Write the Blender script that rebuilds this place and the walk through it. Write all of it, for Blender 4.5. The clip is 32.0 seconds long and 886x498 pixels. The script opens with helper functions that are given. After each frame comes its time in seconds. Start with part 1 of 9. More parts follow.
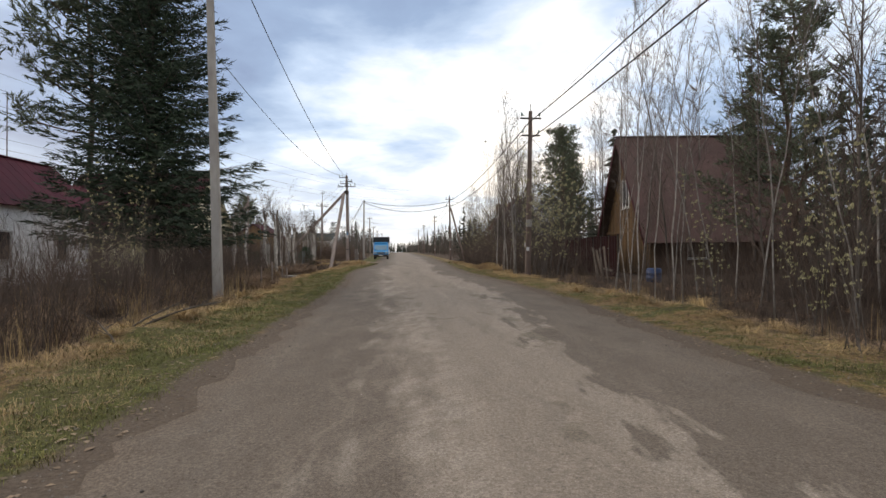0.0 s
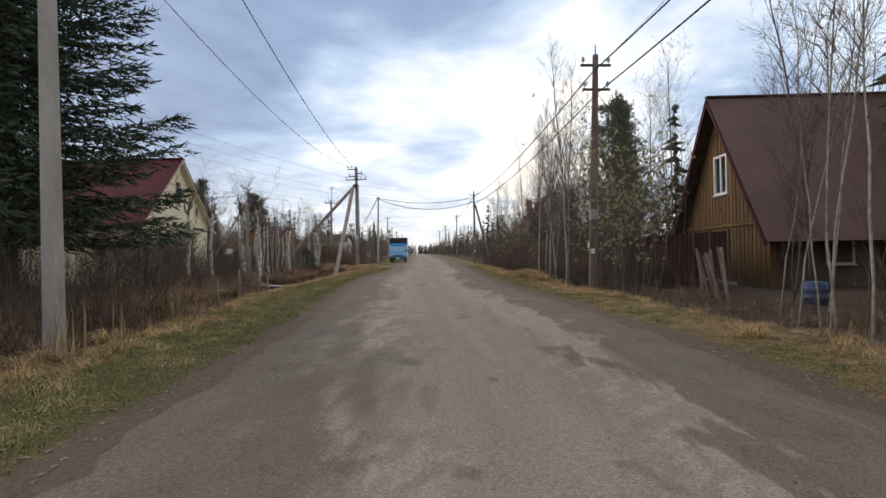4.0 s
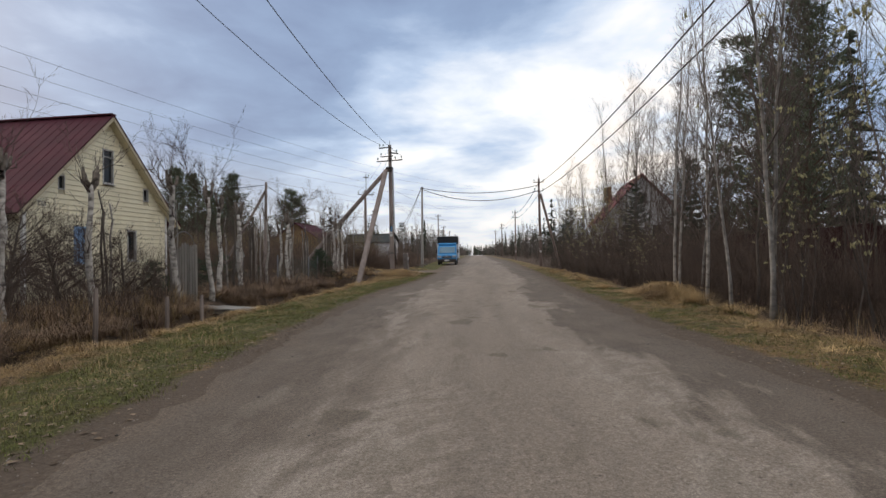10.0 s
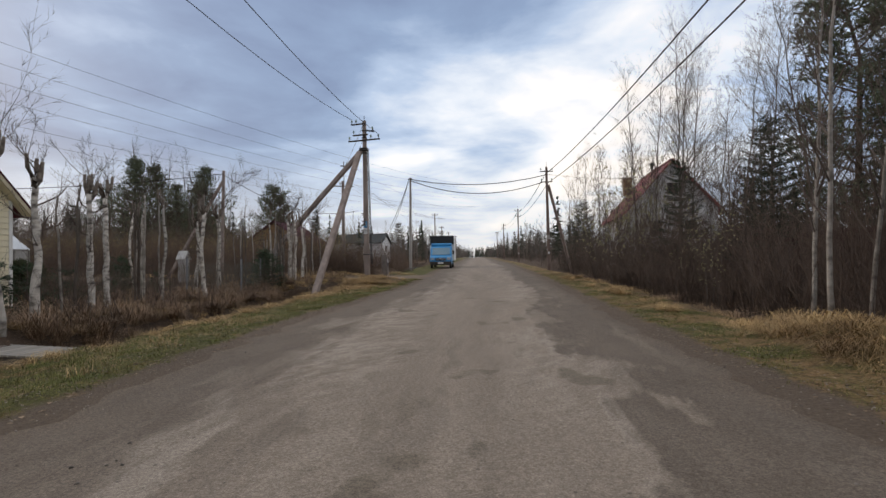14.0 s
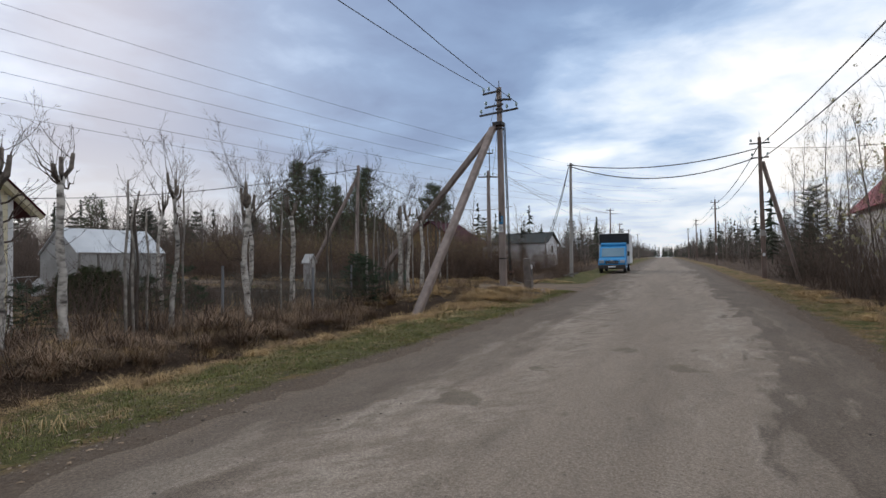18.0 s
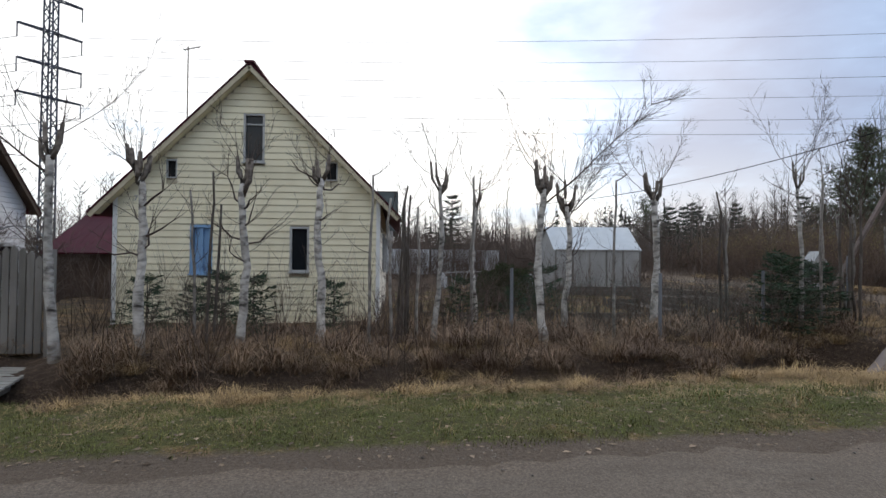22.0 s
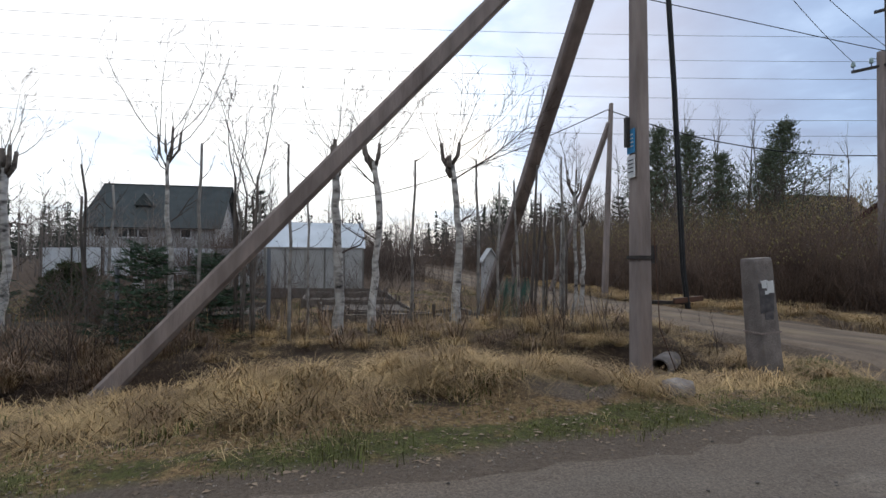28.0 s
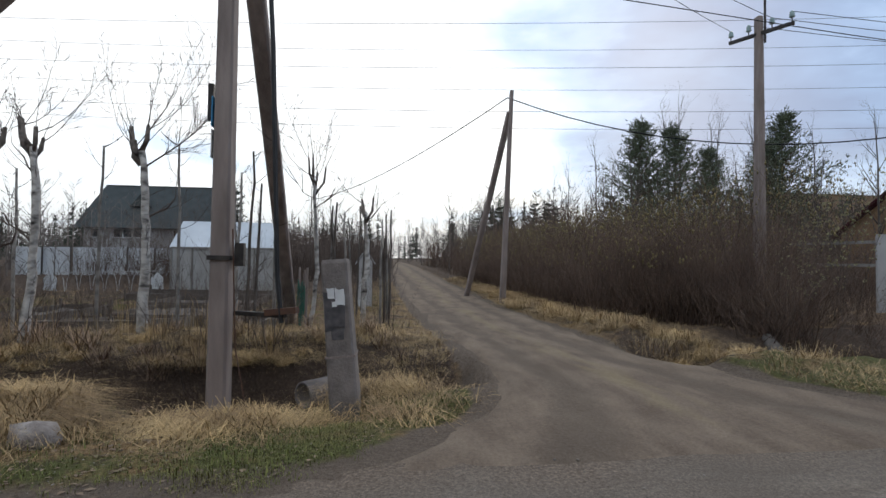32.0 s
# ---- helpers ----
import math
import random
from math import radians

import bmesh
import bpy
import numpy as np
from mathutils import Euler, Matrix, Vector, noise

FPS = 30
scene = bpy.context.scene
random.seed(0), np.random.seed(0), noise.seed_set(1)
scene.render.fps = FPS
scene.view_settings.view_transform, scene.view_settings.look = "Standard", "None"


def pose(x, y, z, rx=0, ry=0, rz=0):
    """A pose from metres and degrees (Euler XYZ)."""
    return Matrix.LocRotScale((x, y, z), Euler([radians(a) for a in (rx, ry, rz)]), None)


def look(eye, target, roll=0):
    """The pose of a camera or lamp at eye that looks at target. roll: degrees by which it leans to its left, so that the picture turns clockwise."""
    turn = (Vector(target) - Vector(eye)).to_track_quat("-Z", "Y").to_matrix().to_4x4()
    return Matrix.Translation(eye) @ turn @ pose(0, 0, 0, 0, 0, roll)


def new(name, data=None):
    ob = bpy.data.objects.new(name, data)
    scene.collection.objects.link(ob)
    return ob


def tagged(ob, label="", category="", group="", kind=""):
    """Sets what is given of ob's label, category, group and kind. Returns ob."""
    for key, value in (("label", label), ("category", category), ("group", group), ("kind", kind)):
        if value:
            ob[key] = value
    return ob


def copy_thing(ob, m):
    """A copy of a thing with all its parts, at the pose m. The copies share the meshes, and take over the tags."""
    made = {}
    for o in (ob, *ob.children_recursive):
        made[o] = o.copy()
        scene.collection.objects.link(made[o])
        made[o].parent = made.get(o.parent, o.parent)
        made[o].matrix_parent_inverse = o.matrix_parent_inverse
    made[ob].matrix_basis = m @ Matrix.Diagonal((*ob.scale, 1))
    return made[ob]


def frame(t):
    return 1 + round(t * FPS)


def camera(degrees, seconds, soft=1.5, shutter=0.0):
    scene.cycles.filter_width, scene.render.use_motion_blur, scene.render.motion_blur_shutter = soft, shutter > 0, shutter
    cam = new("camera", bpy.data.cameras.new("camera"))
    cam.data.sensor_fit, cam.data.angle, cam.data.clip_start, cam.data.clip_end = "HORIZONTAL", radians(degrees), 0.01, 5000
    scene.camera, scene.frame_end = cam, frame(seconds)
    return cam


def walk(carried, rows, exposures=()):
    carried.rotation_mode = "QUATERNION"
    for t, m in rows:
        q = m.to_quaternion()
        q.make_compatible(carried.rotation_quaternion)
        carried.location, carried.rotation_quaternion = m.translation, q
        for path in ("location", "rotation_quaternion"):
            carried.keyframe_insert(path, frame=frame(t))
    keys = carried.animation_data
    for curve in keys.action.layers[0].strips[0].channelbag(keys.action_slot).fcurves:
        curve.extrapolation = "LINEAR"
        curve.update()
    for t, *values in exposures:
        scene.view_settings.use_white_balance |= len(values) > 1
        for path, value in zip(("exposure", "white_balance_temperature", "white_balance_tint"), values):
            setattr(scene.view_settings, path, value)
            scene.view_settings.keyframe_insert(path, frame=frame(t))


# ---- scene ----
cam = camera(78.9, 32.0)
ROWS = [
    (0, 0.000, 0.000, 1.570, 90.60, 0.60, 0.00),
    (1, -0.180, 1.755, 1.615, 90.70, 0.60, 0.90),
    (2, -0.270, 3.600, 1.615, 90.70, 0.70, 1.30),
    (3, -0.270, 5.490, 1.615, 90.80, 0.80, 1.60),
    (3.5, -0.225, 6.435, 1.660, 90.80, 0.80, 1.80),
    (5.5, -0.315, 9.900, 1.705, 90.80, 0.90, 4.30),
    (6, -0.360, 10.845, 1.705, 90.90, 0.90, 4.80),
    (6.5, -0.450, 11.700, 1.705, 90.90, 0.90, 5.80),
    (7, -0.495, 12.600, 1.705, 90.90, 1.00, 6.50),
    (7.5, -0.585, 13.455, 1.705, 90.90, 0.90, 7.40),
    (8, -0.630, 14.400, 1.705, 91.00, 1.00, 7.60),
    (9, -0.765, 16.200, 1.705, 91.00, 1.00, 8.00),
    (10, -0.855, 17.955, 1.750, 91.00, 1.00, 8.20),
    (11, -0.900, 19.755, 1.750, 91.10, 1.10, 8.30),
    (12, -0.900, 21.555, 1.750, 91.10, 1.10, 8.40),
    (13, -0.990, 23.355, 1.795, 91.10, 1.00, 8.50),
    (13.5, -1.035, 24.210, 1.750, 91.20, 1.00, 8.50),
    (15.5, -1.125, 27.765, 1.885, 91.20, 1.20, 7.20),
    (16, -1.170, 28.665, 1.885, 91.10, 1.20, 6.60),
    (16.5, -1.125, 29.565, 1.885, 91.20, 1.20, 6.40),
    (17, -1.125, 30.420, 1.885, 91.10, 1.30, 6.40),
    (17.5, -1.215, 31.230, 1.975, 91.30, 1.20, 9.80),
    (18, -1.260, 32.040, 2.020, 91.50, 0.90, 27.20),
    (18.5, -1.395, 32.805, 2.065, 91.60, 0.40, 43.90),
    (19, -1.485, 33.570, 2.110, 91.50, -0.20, 62.90),
    (19.5, -1.485, 34.380, 2.155, 91.30, -0.40, 73.90),
    (20, -1.530, 35.280, 2.155, 91.30, -0.40, 81.30),
    (20.5, -1.485, 36.180, 2.155, 91.30, -0.30, 83.80),
    (21, -1.530, 37.080, 2.155, 91.30, -0.40, 85.20),
    (21.5, -1.530, 37.980, 2.155, 91.30, -0.30, 85.40),
    (22, -1.530, 38.835, 2.155, 91.30, -0.40, 85.30),
    (22.5, -1.575, 39.690, 2.110, 91.40, -0.30, 84.50),
    (23, -1.665, 40.590, 2.155, 91.20, -0.30, 83.90),
    (23.5, -1.800, 41.400, 2.110, 91.20, -0.20, 82.50),
    (24, -1.980, 42.300, 2.155, 91.30, -0.20, 81.70),
    (24.5, -2.115, 43.110, 2.155, 91.30, -0.20, 80.80),
    (25, -2.250, 44.010, 2.155, 91.30, -0.20, 80.20),
    (25.5, -2.295, 44.865, 2.155, 91.40, -0.20, 79.30),
    (27.5, -2.588, 48.512, 2.069, 91.52, -0.25, 77.78),
    (28, -2.668, 49.376, 2.086, 91.52, -0.25, 77.88),
    (28.5, -2.752, 50.163, 2.068, 91.62, -0.35, 78.07),
    (29, -2.816, 51.009, 2.057, 91.52, -0.36, 78.37),
    (29.5, -2.859, 51.787, 2.073, 91.62, -0.36, 78.47),
    (30, -2.933, 52.586, 2.069, 91.62, -0.38, 78.87),
    (30.5, -2.984, 53.324, 2.098, 91.71, -0.39, 79.27),
    (31, -3.053, 54.079, 2.121, 91.61, -0.41, 80.17),
    (31.5, -3.091, 54.723, 2.094, 91.80, -0.44, 81.37),
    (32, -3.168, 55.374, 2.130, 91.70, -0.68, 82.67),
]
walk(cam, [(t, pose(x, y, z, rx, ry, rz)) for t, x, y, z, rx, ry, rz in ROWS],
     exposures=[(0, 0.07, 7080, 13), (6, -0.05, 6930, 13), (12, -0.21, 6930, 14), (17, -0.27, 6680, 13), (20, -0.14, 6200, 10), (25, -0.08, 6140, 11), (32, -0.18, 6050, 9)])

SKY, SUN = 1.52, 1.3  # strength of the sky and of the veiled sun

# world, sun and sky
world = bpy.data.worlds.new("sky")
scene.world = world
world.use_nodes = True
wt = world.node_tree
wt.nodes.clear()


def wnode(kind, **kw):
    n = wt.nodes.new(kind)
    for k, v in kw.items():
        n.inputs[k].default_value = v
    return n


sky = wt.nodes.new("ShaderNodeTexSky")
sky.sky_type, sky.sun_disc = "NISHITA", False
sky.sun_elevation, sky.sun_rotation = radians(24), radians(-62)
sky.air_density, sky.dust_density = 1.2, 1.5
coords = wt.nodes.new("ShaderNodeTexCoord")
split = wt.nodes.new("ShaderNodeSeparateXYZ")
wt.links.new(coords.outputs["Generated"], split.inputs[0])


def wmath(op, a, b=None, clamp=False):
    n = wt.nodes.new("ShaderNodeMath")
    n.operation, n.use_clamp = op, clamp
    for i, v in enumerate((a, b)):
        if v is None:
            continue
        if isinstance(v, (int, float)):
            n.inputs[i].default_value = v
        else:
            wt.links.new(v, n.inputs[i])
    return n.outputs[0]


def wmix(fac, a, b, mode="MIX"):
    n = wt.nodes.new("ShaderNodeMix")
    n.data_type, n.blend_type = "RGBA", mode
    for i, v in ((0, fac), (6, a), (7, b)):
        if isinstance(v, (int, float, tuple)):
            n.inputs[i].default_value = v
        else:
            wt.links.new(v, n.inputs[i])
    return n.outputs[2]


def lobe(yaw, elevation, lo, hi):
    """A soft bank of cloud round a direction: 0 outside, 1 inside."""
    a, e = radians(yaw), radians(elevation)
    dot = wt.nodes.new("ShaderNodeVectorMath")
    dot.operation = "DOT_PRODUCT"
    wt.links.new(coords.outputs["Generated"], dot.inputs[0])
    dot.inputs[1].default_value = (-math.sin(a) * math.cos(e), math.cos(a) * math.cos(e), math.sin(e))
    m = wnode("ShaderNodeMapRange")
    m.interpolation_type = "SMOOTHSTEP"
    m.inputs[1].default_value, m.inputs[2].default_value = math.cos(radians(lo)), math.cos(radians(hi))
    wt.links.new(dot.outputs["Value"], m.inputs[0])
    return m.outputs[0]


height = wmath("MAXIMUM", split.outputs[2], 0.0)
plane = wmath("ADD", height, 0.13)
flat = wt.nodes.new("ShaderNodeCombineXYZ")
wt.links.new(wmath("DIVIDE", split.outputs[0], plane), flat.inputs[0])
wt.links.new(wmath("DIVIDE", split.outputs[1], plane), flat.inputs[1])


def cloud_noise(scale, detail, rough, shift):
    mp = wt.nodes.new("ShaderNodeMapping")
    mp.inputs["Location"].default_value = shift
    wt.links.new(flat.outputs[0], mp.inputs[0])
    n = wnode("ShaderNodeTexNoise", Scale=scale, Detail=detail, Roughness=rough, Distortion=0.35)
    wt.links.new(mp.outputs[0], n.inputs["Vector"])
    return n.outputs[0]


billow = cloud_noise(0.8, 7.0, 0.52, (1.3, 0.4, 0.0))
fine = cloud_noise(2.6, 6.0, 0.55, (4.1, 2.2, 0.0))
# brightness of the cloud deck: white banks ahead and above the house, blue-grey between and high ahead
deck = wmath("ADD", wmath("MULTIPLY", wmath("SUBTRACT", billow, 0.5), 1.9), wmath("MULTIPLY", wmath("SUBTRACT", fine, 0.5), 0.7))
deck = wmath("ADD", deck, 0.40)
deck = wmath("ADD", deck, wmath("MULTIPLY", lobe(-4, 14, 26, 7), 0.36))
deck = wmath("ADD", deck, wmath("MULTIPLY", lobe(101, 14, 44, 16), 0.75))
deck = wmath("SUBTRACT", deck, wmath("MULTIPLY", lobe(50, 20, 36, 12), 0.30))
# two unseen bright banks, behind and at the zenith, added to lift walls and ground
deck = wmath("ADD", deck, wmath("MULTIPLY", lobe(-110, 40, 75, 25), 0.35))
deck = wmath("ADD", deck, wmath("MULTIPLY", lobe(0, 90, 58, 30), 0.28))
deck = wmath("SUBTRACT", deck, wmath("MULTIPLY", lobe(10, 33, 17, 5), 0.20), clamp=True)
ramp = wt.nodes.new("ShaderNodeValToRGB")
els = ramp.color_ramp.elements
els[0].position, els[0].color = 0.0, (0.165, 0.235, 0.385, 1)
els[1].position, els[1].color = 1.0, (1.0, 0.965, 0.915, 1)
for pos, col in ((0.25, (0.218, 0.315, 0.485, 1)), (0.50, (0.375, 0.495, 0.675, 1)), (0.75, (0.66, 0.742, 0.835, 1))):
    e = els.new(pos)
    e.color = col
wt.links.new(deck, ramp.inputs[0])
haze = wnode("ShaderNodeMapRange")
haze.inputs[1].default_value, haze.inputs[2].default_value = 0.20, 0.02
wt.links.new(height, haze.inputs[0])
clouds = wmix(wmath("MULTIPLY", haze.outputs[0], 0.55), ramp.outputs[0], (0.66, 0.69, 0.71, 1))
scaled = wmix(1.0, sky.outputs[0], (0.10, 0.10, 0.10, 1), "MULTIPLY")
both = wmix(0.90, scaled, clouds)
back = wnode("ShaderNodeBackground", Strength=SKY)
wt.links.new(both, back.inputs["Color"])
wt.links.new(back.outputs[0], wt.nodes.new("ShaderNodeOutputWorld").inputs[0])
sun = new("sun", bpy.data.lights.new("sun", "SUN"))
sun.data.energy, sun.data.angle, sun.data.color = SUN, radians(30), (1.0, 0.87, 0.72)
sun.matrix_world = look((0, 0, 50), Vector((0, 0, 50)) + Vector((math.sin(radians(62)) * math.cos(radians(24)), -math.cos(radians(62)) * math.cos(radians(24)), -math.sin(radians(24)))))


# materials
def paint(name, c1, c2, scale=3.0, rough=0.85, bump=0.0, bscale=60.0, metal=0.0, vary=0.0, island=0.0, stain=None, sscale=0.6, stretch=(1, 1, 1), amount=0.6, spec=0.3):
    """A weathered surface: two tones in a grain, an optional stain at a larger size, relief, and a change from piece to piece."""
    m = bpy.data.materials.new(name)
    m.use_nodes = True
    t = m.node_tree
    b = t.nodes["Principled BSDF"]
    b.inputs["Roughness"].default_value, b.inputs["Metallic"].default_value = rough, metal
    b.inputs["Specular IOR Level"].default_value = spec
    tc = t.nodes.new("ShaderNodeTexCoord")
    mp = t.nodes.new("ShaderNodeMapping")
    mp.inputs["Scale"].default_value = stretch
    t.links.new(tc.outputs["Object"], mp.inputs[0])

    def noise_of(s, detail=5.0):
        n = t.nodes.new("ShaderNodeTexNoise")
        n.inputs["Scale"].default_value, n.inputs["Detail"].default_value = s, detail
        t.links.new(mp.outputs[0], n.inputs["Vector"])
        return n.outputs[0]

    def ramped(v, lo, hi):
        r = t.nodes.new("ShaderNodeMapRange")
        r.inputs[1].default_value, r.inputs[2].default_value = lo, hi
        t.links.new(v, r.inputs[0])
        return r.outputs[0]

    def mixed(f, a, c, mode="MIX"):
        n = t.nodes.new("ShaderNodeMix")
        n.data_type, n.blend_type = "RGBA", mode
        for i, v in ((0, f), (6, a), (7, c)):
            if isinstance(v, (int, float, tuple)):
                n.inputs[i].default_value = v
            else:
                t.links.new(v, n.inputs[i])
        return n.outputs[2]

    col = mixed(ramped(noise_of(scale), 0.33, 0.67), (*c1, 1), (*c2, 1))
    if stain:
        col = mixed(ramped(noise_of(sscale, 6.0), 0.47, 0.72), col, mixed(amount, col, (*stain, 1)))
    for share, kind, out in ((vary, "ShaderNodeObjectInfo", "Random"), (island, "ShaderNodeNewGeometry", "Random Per Island")):
        if share:
            r = t.nodes.new(kind).outputs[out]
            mr = t.nodes.new("ShaderNodeMapRange")
            mr.inputs[3].default_value, mr.inputs[4].default_value = 1 - share, 1 + share
            t.links.new(r, mr.inputs[0])
            cmb = t.nodes.new("ShaderNodeCombineColor")
            for i in range(3):
                t.links.new(mr.outputs[0], cmb.inputs[i])
            col = mixed(1.0, col, cmb.outputs[0], "MULTIPLY")
    t.links.new(col, b.inputs["Base Color"])
    if bump:
        bn = t.nodes.new("ShaderNodeBump")
        bn.inputs["Strength"].default_value, bn.inputs["Distance"].default_value = bump, 0.02
        t.links.new(noise_of(bscale, 6.0), bn.inputs["Height"])
        t.links.new(bn.outputs[0], b.inputs["Normal"])
    return m


M_BARK = paint("grey bark", (0.060, 0.050, 0.042), (0.13, 0.11, 0.095), 9, bump=0.6, bscale=30, stretch=(1, 1, 0.35))
M_TWIG = paint("twigs", (0.048, 0.033, 0.026), (0.098, 0.071, 0.056), 2, island=0.35)
M_GREYTWIG = paint("grey twigs", (0.085, 0.066, 0.057), (0.15, 0.122, 0.105), 2, island=0.3)
M_FARTWIG = paint("far twigs", (0.055, 0.043, 0.037), (0.092, 0.075, 0.063), 2, island=0.3)
M_BIRCHTWIG = paint("birch twigs", (0.052, 0.036, 0.030), (0.085, 0.064, 0.053), 2, island=0.3)
M_THICKET = paint("willow stems", (0.064, 0.040, 0.030), (0.128, 0.086, 0.060), 1.2, island=0.45)
M_SAPLING = paint("sapling bark", (0.21, 0.190, 0.17), (0.33, 0.305, 0.275), 5, bump=0.3, bscale=25, stain=(0.06, 0.05, 0.045), sscale=3.5, stretch=(1, 1, 1.5), amount=0.8, vary=0.25)
M_BIRCH = paint("birch bark", (0.57, 0.54, 0.50), (0.34, 0.31, 0.28), 6, bump=0.6, bscale=25, stain=(0.030, 0.025, 0.022), sscale=5.5, stretch=(1, 1, 2.0), amount=0.97, vary=0.25)
M_STUBWOOD = paint("stub bark", (0.075, 0.06, 0.05), (0.20, 0.17, 0.145), 14, bump=0.7, bscale=30)
M_CUT = paint("cut wood", (0.30, 0.21, 0.13), (0.20, 0.14, 0.09), 20)
M_SPRUCE = paint("spruce needles", (0.011, 0.022, 0.012), (0.028, 0.045, 0.022), 3, island=0.4, rough=0.7)
M_FIR = paint("young fir needles", (0.020, 0.042, 0.022), (0.040, 0.070, 0.034), 3, island=0.35, rough=0.7)
M_PINE = paint("pine needles", (0.074, 0.092, 0.056), (0.128, 0.148, 0.088), 3, island=0.4, rough=0.7)
M_PINEBARK = paint("pine bark", (0.13, 0.085, 0.060), (0.075, 0.052, 0.042), 7, bump=0.7, bscale=18, stretch=(1, 1, 0.4))
M_BUD = paint("catkins and young leaves", (0.40, 0.37, 0.22), (0.25, 0.24, 0.11), 3, island=0.35)
M_OLIVE = paint("olive buds", (0.150, 0.120, 0.052), (0.225, 0.182, 0.080), 3, island=0.3)
M_STRAW = paint("dead grass", (0.46, 0.332, 0.162), (0.225, 0.154, 0.078), 2.2, island=0.38, stain=(0.15, 0.095, 0.058), sscale=0.9, amount=0.45)
M_REED = paint("brown sedge", (0.135, 0.086, 0.058), (0.300, 0.205, 0.130), 0.9, island=0.45)
M_HAY = paint("matted hay", (0.53, 0.370, 0.172), (0.225, 0.146, 0.070), 1.6, island=0.5, stain=(0.10, 0.058, 0.036), sscale=1.2, amount=0.6)
M_GRASS = paint("green grass", (0.098, 0.117, 0.030), (0.172, 0.165, 0.052), 1.1, island=0.4, stain=(0.17, 0.122, 0.058), sscale=1.5, amount=0.6)
M_LEAF = paint("fallen leaves", (0.13, 0.088, 0.056), (0.27, 0.20, 0.138), 2, island=0.45)
M_STONE = paint("gravel", (0.15, 0.128, 0.108), (0.28, 0.245, 0.21), 6, island=0.4)
M_PEBBLE = paint("dark pebbles", (0.085, 0.072, 0.062), (0.17, 0.15, 0.13), 6, island=0.5)
M_CONCRETE = paint("pole concrete", (0.27, 0.25, 0.23), (0.34, 0.32, 0.295), 5, bump=0.35, bscale=45, stain=(0.17, 0.15, 0.14), sscale=1.4, stretch=(1, 1, 0.5))
M_OLDPOLE = paint("weathered pole", (0.20, 0.160, 0.142), (0.29, 0.238, 0.212), 6, bump=0.5, bscale=30, stain=(0.10, 0.08, 0.07), sscale=2.0, stretch=(1, 1, 0.25))
M_BROWNPOLE = paint("tarred brown pole", (0.125, 0.088, 0.072), (0.195, 0.145, 0.122), 6, bump=0.5, bscale=30, stain=(0.07, 0.052, 0.045), sscale=2.0, stretch=(1, 1, 0.25))
M_STEEL = paint("dark steel", (0.030, 0.028, 0.027), (0.065, 0.055, 0.048), 12, rough=0.6, metal=0.3)
M_RUST = paint("rusty iron", (0.11, 0.055, 0.035), (0.07, 0.04, 0.03), 14, rough=0.8)
M_GALV = paint("galvanised lattice", (0.16, 0.17, 0.19), (0.22, 0.23, 0.25), 2, rough=0.6, metal=0.3)
M_LATTICE = paint("painted pylon steel", (0.055, 0.062, 0.085), (0.085, 0.092, 0.115), 2, rough=0.7)
M_PORCELAIN = paint("glass insulator", (0.30, 0.40, 0.38), (0.22, 0.30, 0.29), 8, rough=0.2, spec=0.6)
M_CABLE = paint("black cable", (0.016, 0.016, 0.017), (0.026, 0.026, 0.027), 3, rough=0.6)
# duller than the siding: its tone stands for the shadow under each lap
M_DULLCREAM = paint("dull cream, lap shade and verge", (0.42, 0.37, 0.26), (0.50, 0.44, 0.32), 4)
M_BERRY = paint("juniper", (0.018, 0.030, 0.010), (0.045, 0.060, 0.020), 3, island=0.4)
M_CHAIN = paint("green wire mesh", (0.05, 0.085, 0.07), (0.08, 0.12, 0.10), 3, rough=0.6)
M_FAR = paint("distant bare wood", (0.075, 0.062, 0.056), (0.12, 0.10, 0.085), 0.05, island=0.3)
M_FARFIR = paint("distant conifers", (0.018, 0.030, 0.020), (0.040, 0.055, 0.034), 0.05, island=0.3)
M_WIRE = paint("thin aluminium wire", (0.075, 0.08, 0.09), (0.10, 0.105, 0.115), 3, rough=0.6)
M_HIGHWIRE = paint("weathered conductor", (0.075, 0.082, 0.10), (0.105, 0.112, 0.13), 3, rough=0.6)
M_SIDING = paint("cream siding", (0.70, 0.635, 0.455), (0.76, 0.70, 0.52), 1.5, rough=0.6, vary=0.05, stain=(0.45, 0.38, 0.24), sscale=0.7, stretch=(1, 1, 1), amount=0.35)
M_WHITE = paint("white siding", (0.62, 0.62, 0.63), (0.72, 0.72, 0.72), 1.5, rough=0.6, vary=0.05, stain=(0.42, 0.41, 0.40), sscale=0.9, amount=0.4)
M_TRIM = paint("white paint", (0.66, 0.66, 0.65), (0.74, 0.74, 0.73), 5, rough=0.55)
M_GREYTRIM = paint("grey paint", (0.33, 0.33, 0.33), (0.42, 0.42, 0.41), 5, rough=0.65)
M_ROOF = paint("dark red metal roof", (0.058, 0.0095, 0.017), (0.078, 0.014, 0.023), 1.2, rough=0.7, stain=(0.044, 0.012, 0.016), sscale=0.5, spec=0.2)
M_MAROONROOF = paint("dark brown-red metal roof", (0.058, 0.027, 0.024), (0.078, 0.036, 0.032), 1.2, rough=0.6, stain=(0.045, 0.024, 0.02), sscale=0.5)
M_REDROOF = paint("red metal roof", (0.24, 0.045, 0.045), (0.30, 0.065, 0.06), 1.2, rough=0.5)
M_BLACKROOF = paint("dark slate roof", (0.028, 0.034, 0.034), (0.045, 0.052, 0.050), 1.0, rough=0.7)
